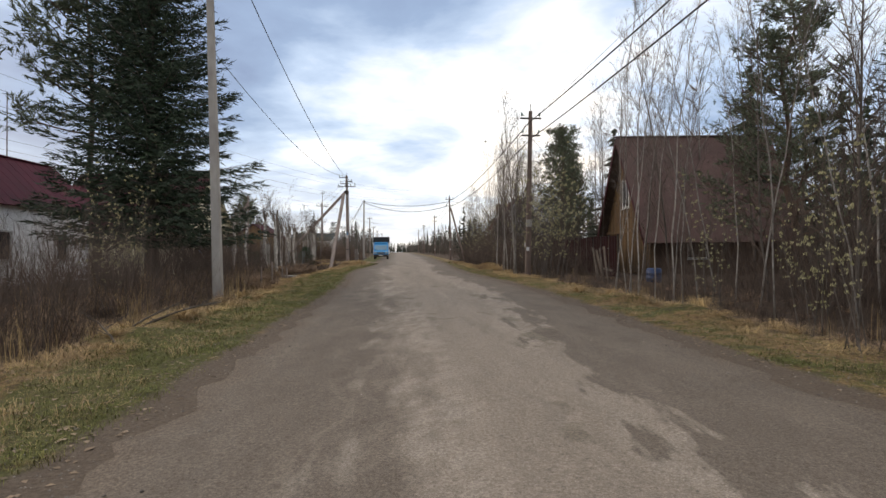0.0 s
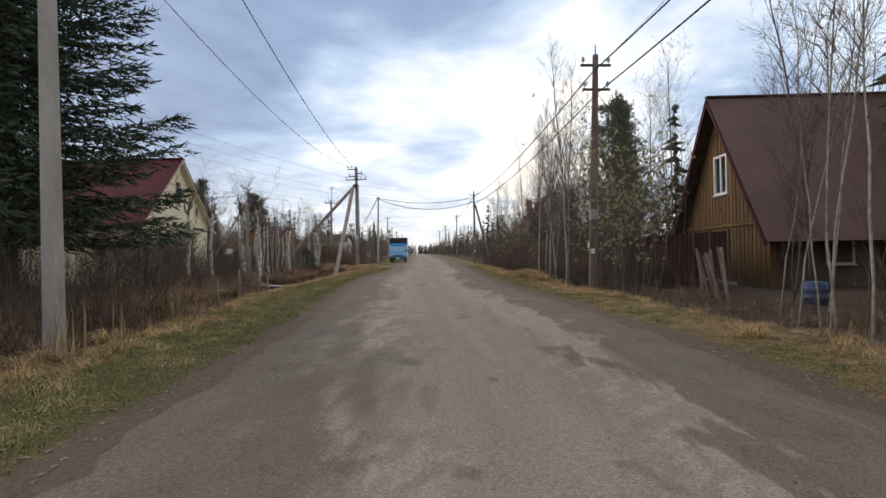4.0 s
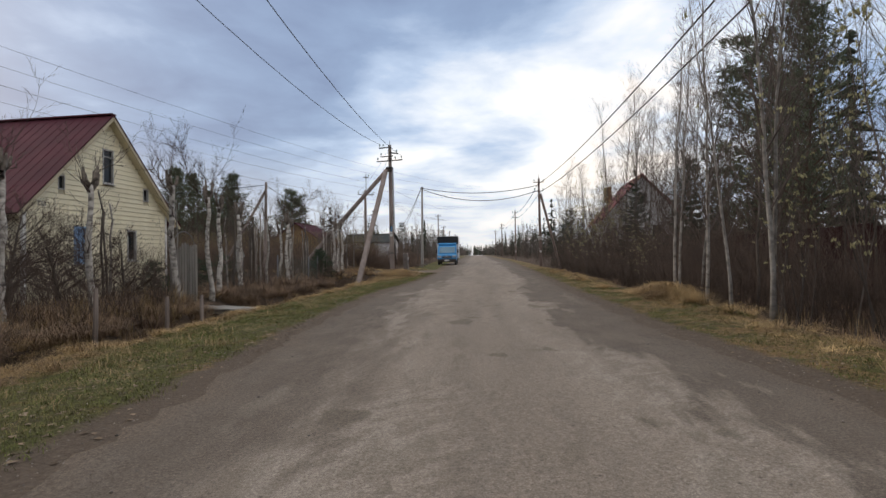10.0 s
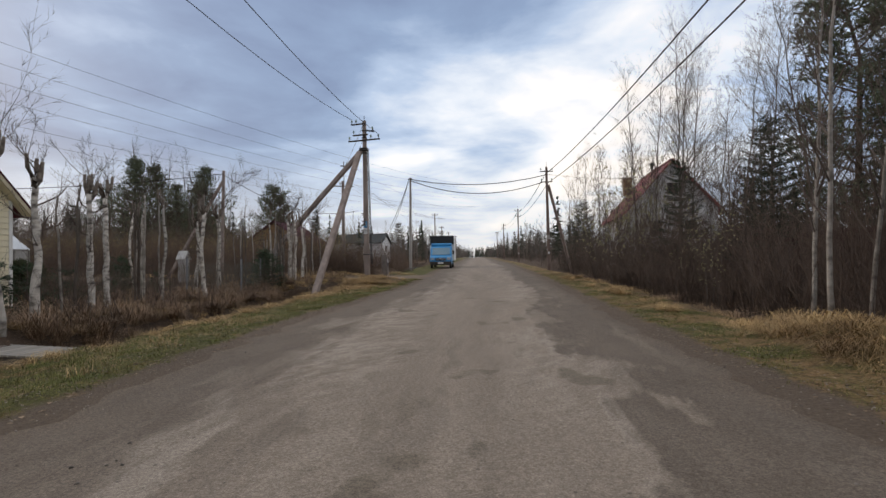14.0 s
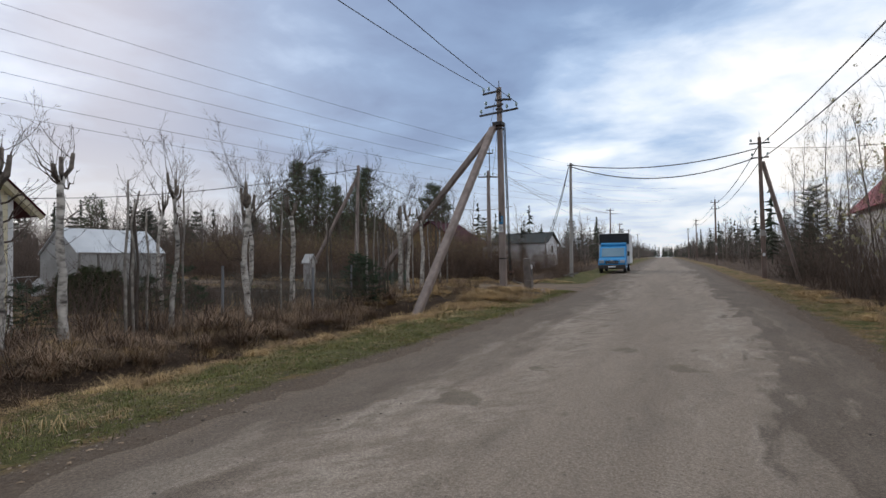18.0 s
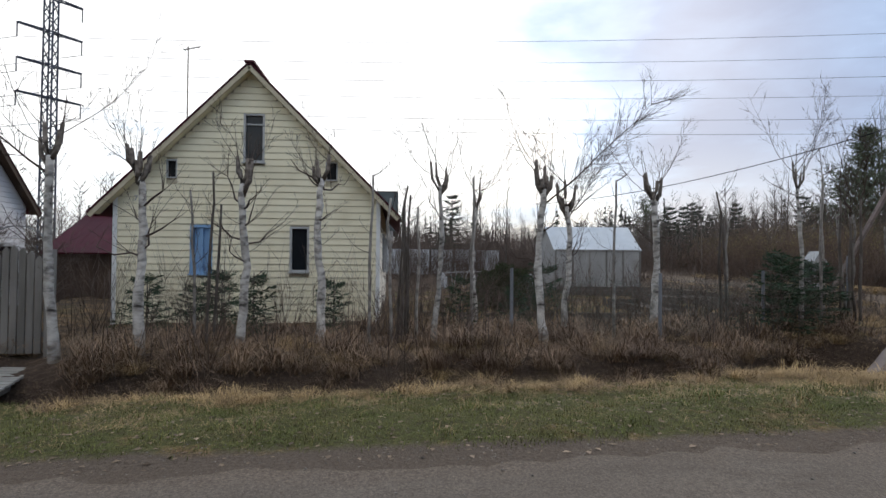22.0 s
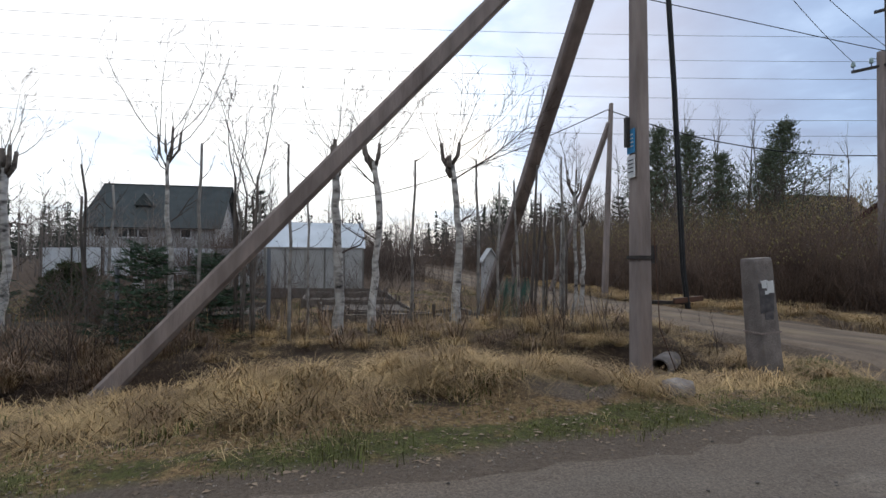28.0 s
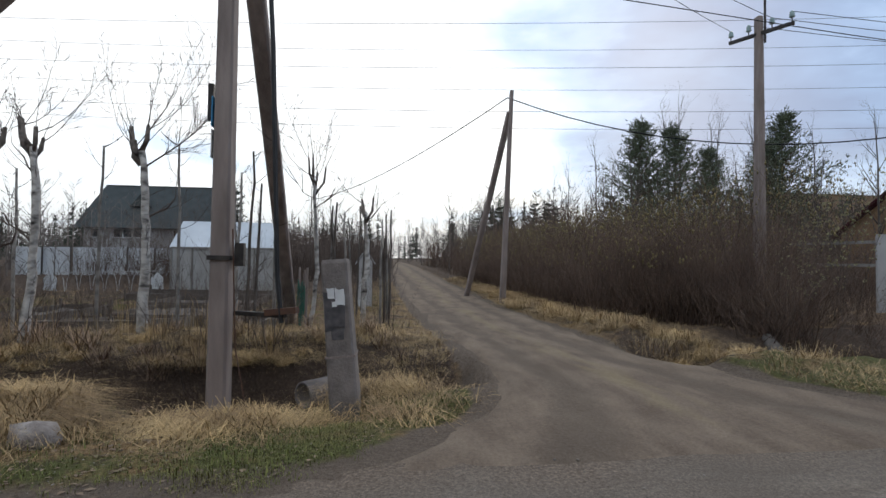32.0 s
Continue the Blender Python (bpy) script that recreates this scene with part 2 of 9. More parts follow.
M_BLUE = paint("blue shutter paint", (0.17, 0.30, 0.50), (0.22, 0.36, 0.55), 4, rough=0.6, vary=0.08)
M_TURQ = paint("turquoise paint", (0.05, 0.26, 0.36), (0.08, 0.33, 0.43), 3, rough=0.6)
# painted darkness of the rooms, for backing sheets and attic openings
M_DARK = paint("near-black for unlit rooms", (0.012, 0.012, 0.013), (0.02, 0.02, 0.02), 2, rough=0.9)
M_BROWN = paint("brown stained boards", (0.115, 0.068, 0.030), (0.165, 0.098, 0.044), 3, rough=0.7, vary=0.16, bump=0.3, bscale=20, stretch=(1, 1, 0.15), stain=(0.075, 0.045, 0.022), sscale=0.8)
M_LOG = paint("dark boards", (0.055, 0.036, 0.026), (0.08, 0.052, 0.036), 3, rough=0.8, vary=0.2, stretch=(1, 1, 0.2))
M_MAROON = paint("dark maroon sheet fence", (0.026, 0.010, 0.010), (0.038, 0.015, 0.015), 1.5, rough=0.85, vary=0.1, spec=0.12)
M_WOOD = paint("silvered wood", (0.17, 0.155, 0.14), (0.25, 0.235, 0.215), 5, bump=0.5, bscale=30, vary=0.2, stain=(0.10, 0.09, 0.08), sscale=1.5, stretch=(1, 1, 0.2))
M_BEDWOOD = paint("dark wet bed boards", (0.085, 0.070, 0.058), (0.150, 0.126, 0.106), 5, bump=0.5, bscale=30, vary=0.2)
M_PALE = paint("pale cream siding", (0.68, 0.635, 0.53), (0.74, 0.69, 0.58), 1.5, rough=0.6, vary=0.05, stain=(0.45, 0.40, 0.31), sscale=0.8, amount=0.35)
M_DECK = paint("grey deck boards", (0.25, 0.235, 0.21), (0.33, 0.31, 0.28), 4, bump=0.4, bscale=25, vary=0.15, stretch=(1, 0.3, 1))
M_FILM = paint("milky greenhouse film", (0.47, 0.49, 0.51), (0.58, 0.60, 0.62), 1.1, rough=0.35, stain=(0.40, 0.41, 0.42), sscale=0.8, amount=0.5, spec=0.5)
M_WALLFILM = paint("darker greenhouse wall film", (0.27, 0.262, 0.25), (0.36, 0.35, 0.335), 1.3, rough=0.5, stain=(0.20, 0.185, 0.16), sscale=1.1, amount=0.6)
M_BLOCK = paint("pale block wall", (0.34, 0.33, 0.325), (0.43, 0.42, 0.41), 1.5, bump=0.2, bscale=8, stain=(0.25, 0.24, 0.23), sscale=0.5)
M_NET = paint("green netting", (0.030, 0.105, 0.075), (0.045, 0.14, 0.10), 8, rough=0.8)
M_WATER = paint("ditch water", (0.012, 0.012, 0.010), (0.02, 0.018, 0.014), 1.0, rough=0.06, spec=0.5)
M_VANBLUE = paint("blue van paint", (0.020, 0.20, 0.44), (0.026, 0.24, 0.50), 0.8, rough=0.35, spec=0.5)
M_VANBOX = paint("white van box", (0.60, 0.61, 0.62), (0.68, 0.68, 0.68), 1, rough=0.5)
M_RUBBER = paint("tyre rubber", (0.018, 0.018, 0.019), (0.028, 0.028, 0.028), 8)
M_WINDSCREEN = paint("windscreen", (0.10, 0.20, 0.27), (0.14, 0.25, 0.32), 0.8, rough=0.12, spec=0.6)
M_CHROME = paint("grille metal", (0.35, 0.36, 0.38), (0.45, 0.46, 0.48), 6, rough=0.3, metal=0.8)
M_BARREL = paint("blue barrel plastic", (0.012, 0.040, 0.115), (0.018, 0.055, 0.145), 3, rough=0.45)
M_PAPER = paint("torn paper notices", (0.55, 0.55, 0.55), (0.68, 0.68, 0.68), 9)
M_SIGNBLUE = paint("blue sign plate", (0.05, 0.22, 0.42), (0.07, 0.27, 0.48), 9)
M_INK = paint("ink", (0.02, 0.02, 0.025), (0.04, 0.04, 0.045), 9)
M_SMUDGE = paint("faded black smear", (0.060, 0.056, 0.060), (0.115, 0.105, 0.105), 14)
M_SOIL = paint("garden soil", (0.060, 0.048, 0.040), (0.10, 0.08, 0.065), 2.5, bump=0.6, bscale=12)
M_BRICK = paint("brick", (0.20, 0.115, 0.06), (0.26, 0.16, 0.08), 4, bump=0.3)


def glass_material():
    m = bpy.data.materials.new("window glass")
    m.use_nodes = True
    b = m.node_tree.nodes["Principled BSDF"]
    b.inputs["Base Color"].default_value = (0.012, 0.015, 0.018, 1)
    b.inputs["Roughness"].default_value = 0.05
    b.inputs["Specular IOR Level"].default_value = 0.25
    return m


M_GLASS = glass_material()


def shader(name):
    """An empty material with the few helpers that the large surfaces need."""
    m = bpy.data.materials.new(name)
    m.use_nodes = True
    t = m.node_tree
    b = t.nodes["Principled BSDF"]
    b.inputs["Roughness"].default_value = 0.95
    b.inputs["Specular IOR Level"].default_value = 0.15

    def tex(vec, scale, detail=6.0, rough=0.6, stretch=None, shift=(0, 0, 0)):
        mp = t.nodes.new("ShaderNodeMapping")
        mp.inputs["Scale"].default_value = stretch or (1, 1, 1)
        mp.inputs["Location"].default_value = shift
        t.links.new(vec, mp.inputs[0])
        n = t.nodes.new("ShaderNodeTexNoise")
        n.inputs["Scale"].default_value, n.inputs["Detail"].default_value, n.inputs["Roughness"].default_value = scale, detail, rough
        t.links.new(mp.outputs[0], n.inputs["Vector"])
        return n.outputs[0]

    def rng(v, lo, hi, a=0.0, c=1.0):
        r = t.nodes.new("ShaderNodeMapRange")
        r.inputs[1].default_value, r.inputs[2].default_value, r.inputs[3].default_value, r.inputs[4].default_value = lo, hi, a, c
        t.links.new(v, r.inputs[0])
        return r.outputs[0]

    def mix(f, a, c, mode="MIX"):
        n = t.nodes.new("ShaderNodeMix")
        n.data_type, n.blend_type = "RGBA", mode
        for i, v in ((0, f), (6, a), (7, c)):
            if isinstance(v, (int, float)):
                n.inputs[i].default_value = v
            elif isinstance(v, tuple):
                n.inputs[i].default_value = (*v, 1)
            else:
                t.links.new(v, n.inputs[i])
        return n.outputs[2]

    def num(op, a, c, clamp=False):
        n = t.nodes.new("ShaderNodeMath")
        n.operation, n.use_clamp = op, clamp
        for i, v in ((0, a), (1, c)):
            if isinstance(v, (int, float)):
                n.inputs[i].default_value = v
            else:
                t.links.new(v, n.inputs[i])
        return n.outputs[0]

    return m, t, b, tex, rng, mix, num


def road_material():
    """Worn asphalt under dust: pale wheel tracks, damp grey patches, darker bare edges. U runs across (-1 to 1), V along in metres."""
    m, t, b, tex, rng, mix, num = shader("dusty worn road")
    uv = t.nodes.new("ShaderNodeUVMap").outputs[0]
    s = t.nodes.new("ShaderNodeSeparateXYZ")
    t.links.new(uv, s.inputs[0])
    obj = t.nodes.new("ShaderNodeTexCoord").outputs["Object"]
    big = tex(obj, 0.40, 4, 0.5, (1.0, 0.45, 1))
    mid = tex(obj, 2.2, 6, 0.6, (1.0, 0.5, 1))
    small = tex(obj, 38, 4, 0.7)
    streak = tex(uv, 4.5, 6, 0.62, (1.0, 0.022, 1))
    rut = tex(uv, 8, 5, 0.62, (1.0, 0.05, 1), (3, 1, 0))
    slip = tex(obj, 2.4, 4, 0.55, (1.1, 0.28, 1), (2, 6, 0))
    wob = num("ADD", s.outputs[0], num("MULTIPLY", num("SUBTRACT", big, 0.5), 0.42))
    torn = num("ADD", wob, num("ADD", num("MULTIPLY", num("SUBTRACT", rut, 0.5), 0.22), num("MULTIPLY", num("SUBTRACT", slip, 0.5), 0.75)))
    near = num("ADD", 1.0, num("MULTIPLY", rng(s.outputs[1], 17.0, 6.0), 0.55))
    torn = num("MULTIPLY", torn, near)
    edge_r = rng(torn, 0.50, 0.57)
    edge_l = rng(torn, -0.36, -0.66)
    dust = mix(rng(streak, 0.34, 0.68), (0.204, 0.171, 0.138), (0.268, 0.226, 0.184))
    # loose sand pushed into lengthwise streaks, most of it towards the edges of the wheel tracks
    side = rng(num("ABSOLUTE", s.outputs[0], 0), 0.12, 0.45)
    sand = num("MULTIPLY", num("MULTIPLY", rng(rut, 0.47, 0.56), rng(slip, 0.46, 0.56)), side)
    dust = mix(num("MULTIPLY", sand, 0.75), dust, (0.325, 0.284, 0.238))
    dust = mix(num("MULTIPLY", rng(rut, 0.44, 0.36), 0.35), dust, (0.175, 0.150, 0.125))
    # ripples left by tyres in the sand beside the left track
    turned = t.nodes.new("ShaderNodeMapping")
    turned.inputs["Rotation"].default_value = (0, 0, 0.62)
    t.links.new(obj, turned.inputs[0])
    washed = tex(turned.outputs[0], 5.2, 4, 0.55, (1.3, 0.5, 1))
    zone = num("MULTIPLY", num("MULTIPLY", rng(wob, -0.62, -0.5), rng(wob, -0.04, -0.2)), rng(big, 0.40, 0.52))
    dust = mix(num("MULTIPLY", num("MULTIPLY", rng(washed, 0.50, 0.58), zone), 0.5), dust, (0.320, 0.278, 0.232))
    dust = mix(num("MULTIPLY", num("MULTIPLY", rng(washed, 0.47, 0.40), zone), 0.4), dust, (0.165, 0.137, 0.108))
    zone = num("MULTIPLY", num("MULTIPLY", rng(wob, 0.62, 0.5), rng(wob, 0.18, 0.3)), rng(big, 0.58, 0.48))
    dust = mix(num("MULTIPLY", num("MULTIPLY", rng(washed, 0.51, 0.58), zone), 0.5), dust, (0.320, 0.278, 0.232))
    spot = tex(obj, 1.15, 3, 0.5, (1.2, 0.8, 1), (7, 3, 0))
    damp = num("MAXIMUM", rng(spot, 0.635, 0.675), num("MULTIPLY", rng(slip, 0.60, 0.68), 0.5))
    col = mix(num("MULTIPLY", damp, 0.75), dust, (0.140, 0.118, 0.090))
    bare = mix(rng(mid, 0.35, 0.7), (0.108, 0.088, 0.070), (0.146, 0.120, 0.096))
    bare = mix(num("MULTIPLY", rng(streak, 0.58, 0.66), 0.4), bare, (0.26, 0.22, 0.175))
    col = mix(num("MULTIPLY", num("MAXIMUM", edge_r, edge_l), 0.85), col, bare)
    verge = num("ADD", num("ABSOLUTE", s.outputs[0], 0), num("MULTIPLY", num("SUBTRACT", mid, 0.5), 0.22))
    col = mix(rng(verge, 0.80, 0.95), col, mix(rng(small, 0.3, 0.7), (0.100, 0.077, 0.058), (0.175, 0.137, 0.105)))
    chips = tex(obj, 95, 3, 0.75, None, (3, 5, 0))
    col = mix(1.0, col, mix(rng(small, 0.3, 0.72), (0.66, 0.65, 0.64), (1.3, 1.3, 1.3)), "MULTIPLY")
    col = mix(1.0, col, mix(rng(chips, 0.32, 0.68), (0.62, 0.61, 0.60), (1.36, 1.36, 1.37)), "MULTIPLY")
    # small dark pebbles pressed into the dust
    vor = t.nodes.new("ShaderNodeTexVoronoi")
    vor.inputs["Scale"].default_value = 9.0
    t.links.new(obj, vor.inputs["Vector"])
    dots = num("MULTIPLY", rng(vor.outputs["Distance"], 0.13, 0.08), rng(tex(obj, 3.3, 2, 0.5, None, (1, 9, 0)), 0.5, 0.6))
    col = mix(num("MULTIPLY", dots, 0.7), col, (0.075, 0.062, 0.052))
    t.links.new(col, b.inputs["Base Color"])
    bn = t.nodes.new("ShaderNodeBump")
    bn.inputs["Strength"].default_value, bn.inputs["Distance"].default_value = 0.7, 0.03
    t.links.new(num("ADD", num("MULTIPLY", small, 0.5), num("ADD", num("MULTIPLY", rut, 0.7), mid)), bn.inputs["Height"])
    t.links.new(bn.outputs[0], b.inputs["Normal"])
    b.inputs["Roughness"].default_value = 0.9
    return m


def ground_material():
    """Turf: straw, moss green and bare earth, as the verge, the ditch and the gardens show."""
    m, t, b, tex, rng, mix, num = shader("rough turf")
    obj = t.nodes.new("ShaderNodeTexCoord").outputs["Object"]
    at = t.nodes.new("ShaderNodeAttribute")
    at.attribute_name = "cover"
    cs = t.nodes.new("ShaderNodeSeparateColor")
    t.links.new(at.outputs["Color"], cs.inputs[0])
    big, mid, small = tex(obj, 0.5, 5), tex(obj, 2.4, 6), tex(obj, 30, 5, 0.7)
    straw = mix(rng(small, 0.34, 0.66), (0.112, 0.070, 0.037), (0.340, 0.226, 0.108))
    green = mix(rng(small, 0.3, 0.7), (0.058, 0.066, 0.020), (0.124, 0.122, 0.042))
    earth = mix(rng(small, 0.3, 0.7), (0.044, 0.031, 0.024), (0.108, 0.076, 0.055))
    pick = num("ADD", num("MULTIPLY", num("SUBTRACT", mid, 0.5), 1.6), num("ADD", num("MULTIPLY", num("SUBTRACT", big, 0.5), 1.2), cs.outputs[1]))
    col = mix(rng(pick, 0.35, 0.65), straw, green)
    muddy = num("ADD", num("MULTIPLY", num("SUBTRACT", mid, 0.5), 1.2), cs.outputs[0])
    col = mix(rng(muddy, 0.35, 0.7), col, earth)
    # pale leaf litter, and the shade between the blades painted as dark gaps
    litter_gaps = tex(obj, 11, 5, 0.7, None, (4, 2, 0))
    col = mix(num("MULTIPLY", rng(litter_gaps, 0.50, 0.40), 0.6), col, (0.060, 0.042, 0.030))
    col = mix(num("MULTIPLY", rng(litter_gaps, 0.58, 0.66), 0.5), col, (0.255, 0.178, 0.105))
    grit = mix(rng(small, 0.3, 0.7), (0.092, 0.070, 0.053), (0.172, 0.134, 0.102))
    col = mix(rng(num("ADD", num("MULTIPLY", num("SUBTRACT", mid, 0.5), 0.8), cs.outputs[2]), 0.35, 0.65), col, grit)
    t.links.new(col, b.inputs["Base Color"])
    bn = t.nodes.new("ShaderNodeBump")
    bn.inputs["Strength"].default_value, bn.inputs["Distance"].default_value = 0.8, 0.05
    t.links.new(num("ADD", small, num("ADD", num("MULTIPLY", litter_gaps, 1.2), num("MULTIPLY", mid, 2.0))), bn.inputs["Height"])
    t.links.new(bn.outputs[0], b.inputs["Normal"])
    return m


def track_material():
    """Trodden dirt: dark damp ruts, a paler crown, scattered straw. U runs across (-1 to 1), V along in metres."""
    m, t, b, tex, rng, mix, num = shader("dirt track")
    uv = t.nodes.new("ShaderNodeUVMap").outputs[0]
    s = t.nodes.new("ShaderNodeSeparateXYZ")
    t.links.new(uv, s.inputs[0])
    obj = t.nodes.new("ShaderNodeTexCoord").outputs["Object"]
    big, mid, small = tex(obj, 0.6, 5, 0.55, (0.5, 1, 1)), tex(obj, 2.6, 6, 0.6, (0.4, 1, 1)), tex(obj, 34, 5, 0.7)
    streak = tex(uv, 3.0, 5, 0.6, (1.0, 0.12, 1))
    col = mix(rng(mid, 0.35, 0.68), (0.128, 0.096, 0.071), (0.210, 0.162, 0.120))
    wob = num("ADD", s.outputs[0], num("MULTIPLY", num("SUBTRACT", big, 0.5), 0.35))
    rut = num("ABSOLUTE", num("SUBTRACT", num("ABSOLUTE", wob, 0), 0.45), 0)
    col = mix(num("MULTIPLY", rng(rut, 0.16, 0.05), 0.6), col, (0.098, 0.077, 0.058))
    col = mix(num("MULTIPLY", num("MULTIPLY", rng(num("ABSOLUTE", wob, 0), 0.22, 0.08), rng(streak, 0.46, 0.6)), 0.6), col, (0.24, 0.19, 0.11))
    col = mix(num("MULTIPLY", rng(streak, 0.58, 0.68), 0.25), col, (0.24, 0.195, 0.150))
    col = mix(1.0, col, mix(rng(small, 0.3, 0.75), (0.76, 0.75, 0.74), (1.22, 1.22, 1.22)), "MULTIPLY")
    t.links.new(col, b.inputs["Base Color"])
    bn = t.nodes.new("ShaderNodeBump")
    bn.inputs["Strength"].default_value, bn.inputs["Distance"].default_value = 0.8, 0.04
    t.links.new(num("ADD", num("MULTIPLY", small, 0.5), num("ADD", num("MULTIPLY", streak, 0.8), mid)), bn.inputs["Height"])
    t.links.new(bn.outputs[0], b.inputs["Normal"])
    return m


M_ROAD, M_GROUND, M_TRACK = road_material(), ground_material(), track_material()


# mesh helpers
class Mesher:
    """Collects triangles and quads for one mesh."""

    def __init__(self):
        self.v, self.f = [], []

    def quad(self, *pts):
        n = len(self.v)
        self.v += [tuple(p) for p in pts]
        self.f.append(tuple(range(n, n + len(pts))))
        return self

    def tube(self, pts, radii, sides=6, cap=True):
        """A tapered tube along a line of points."""
        n0 = len(self.v)
        pts = [Vector(p) for p in pts]
        for i, p in enumerate(pts):
            d = (pts[min(i + 1, len(pts) - 1)] - pts[max(i - 1, 0)]).normalized()
            a = d.cross(Vector((0, 0, 1)) if abs(d.z) < 0.9 else Vector((1, 0, 0))).normalized()
            c = d.cross(a)
            for k in range(sides):
                w = 2 * math.pi * k / sides
                self.v.append(tuple(p + (a * math.cos(w) + c * math.sin(w)) * radii[i]))
        for i in range(len(pts) - 1):
            for k in range(sides):
                a0, b0 = n0 + i * sides + k, n0 + i * sides + (k + 1) % sides
                self.f.append((a0, b0, b0 + sides, a0 + sides))
        if cap:
            self.f.append(tuple(n0 + k for k in reversed(range(sides))))
            self.f.append(tuple(n0 + (len(pts) - 1) * sides + k for k in range(sides)))
        return self

    def cone(self, a, c, r):
        """A thin three-sided spike from a to c."""
        d = c - a
        s = d.cross(Vector((0.31, 0.23, 0.92))).normalized() * r
        t = d.cross(s).normalized() * r
        n = len(self.v)
        self.v += [tuple(a + s), tuple(a - s * 0.5 + t * 0.87), tuple(a - s * 0.5 - t * 0.87), tuple(c)]
        self.f += [(n, n + 1, n + 3), (n + 1, n + 2, n + 3), (n + 2, n, n + 3)]
        return self

    def box(self, size, m=None, bevel=0.0):
        """A box about the origin of m, with its edges along the longest axis cut by bevel."""
        m = m or Matrix()
        x, y, z = (s / 2 for s in size)
        if bevel <= 0:
            n = len(self.v)
            self.v += [tuple(m @ Vector((sx * x, sy * y, sz * z))) for sx in (-1, 1) for sy in (-1, 1) for sz in (-1, 1)]
            self.f += [tuple(n + i for i in q) for q in ((0, 1, 3, 2), (4, 6, 7, 5), (0, 4, 5, 1), (2, 3, 7, 6), (0, 2, 6, 4), (1, 5, 7, 3))]
            return self
        axis = max(range(3), key=lambda i: size[i])
        u, w = [i for i in range(3) if i != axis]
        half = (x, y, z)
        ring = [(half[u], half[w] - bevel), (half[u] - bevel, half[w]), (-half[u] + bevel, half[w]), (-half[u], half[w] - bevel),
                (-half[u], -half[w] + bevel), (-half[u] + bevel, -half[w]), (half[u] - bevel, -half[w]), (half[u], -half[w] + bevel)]
        n = len(self.v)
        for s in (-1, 1):
            for a, c in ring:
                p = [0, 0, 0]
                p[axis], p[u], p[w] = s * half[axis], a, c
                self.v.append(tuple(m @ Vector(p)))
        for k in range(8):
            self.f.append((n + k, n + (k + 1) % 8, n + 8 + (k + 1) % 8, n + 8 + k))
        self.f += [tuple(n + k for k in reversed(range(8))), tuple(n + 8 + k for k in range(8))]
        return self

    def bar(self, a, c, w, h, up=(0, 0, 1), bevel=0.0):
        """A squared bar from a to c, w wide and h high."""
        a, c = Vector(a), Vector(c)
        d = (c - a).normalized()
        up = Vector(up)
        side = d.cross(up)
        side = side.normalized() if side.length > 1e-4 else Vector((1, 0, 0))
        up = side.cross(d)
        m = Matrix((side, d, up)).transposed().to_4x4()
        m.translation = (a + c) / 2
        return self.box((w, (c - a).length, h), m, bevel)

    def prism(self, outline, depth):
        """A flat outline pushed along the vector depth."""
        n, k, depth = len(self.v), len(outline), Vector(depth)
        self.v += [tuple(p) for p in outline] + [tuple(Vector(p) + depth) for p in outline]
        self.f += [tuple(n + i for i in range(k)), tuple(n + k + i for i in reversed(range(k)))]
        for i in range(k):
            j = (i + 1) % k
            self.f.append((n + j, n + i, n + k + i, n + k + j))
        return self

    def data(self, name, mat, smooth=False):
        me = bpy.data.meshes.new(name)
        me.from_pydata(self.v, [], self.f)
        me.materials.append(mat)
        if smooth:
            me.polygons.foreach_set("use_smooth", [True] * len(me.polygons))
        me.update()
        return me


def place_of(ob):
    return (place_of(ob.parent) @ ob.matrix_parent_inverse @ ob.matrix_basis) if ob.parent else ob.matrix_basis.copy()


def thing(name, at, label, category, group="", kind=""):
    e = new(name)
    e.location = at
    e.empty_display_size = 0.2
    return tagged(e, label, category, group, kind)


def part(name, mesh, mat, parent, label="", smooth=False):
    """One mesh under a thing or a part; the mesh is given in world coordinates."""
    ob = new(name, mesh if isinstance(mesh, bpy.types.Mesh) else mesh.data(name, mat, smooth))
    ob.parent = parent
    ob.matrix_parent_inverse = place_of(parent).inverted()
    return tagged(ob, label)


def solo(name, mesh, mat, label, category, group="", kind="", smooth=False):
    return tagged(new(name, mesh if isinstance(mesh, bpy.types.Mesh) else mesh.data(name, mat, smooth)), label, category, group, kind)


def tri_arrays(mesher):
    """Vertices and triangles of a Mesher as arrays."""
    tris = []
    for f in mesher.f:
        tris += [(f[0], f[i], f[i + 1]) for i in range(1, len(f) - 1)]
    return np.array(mesher.v, dtype=np.float32), np.array(tris, dtype=np.int32)


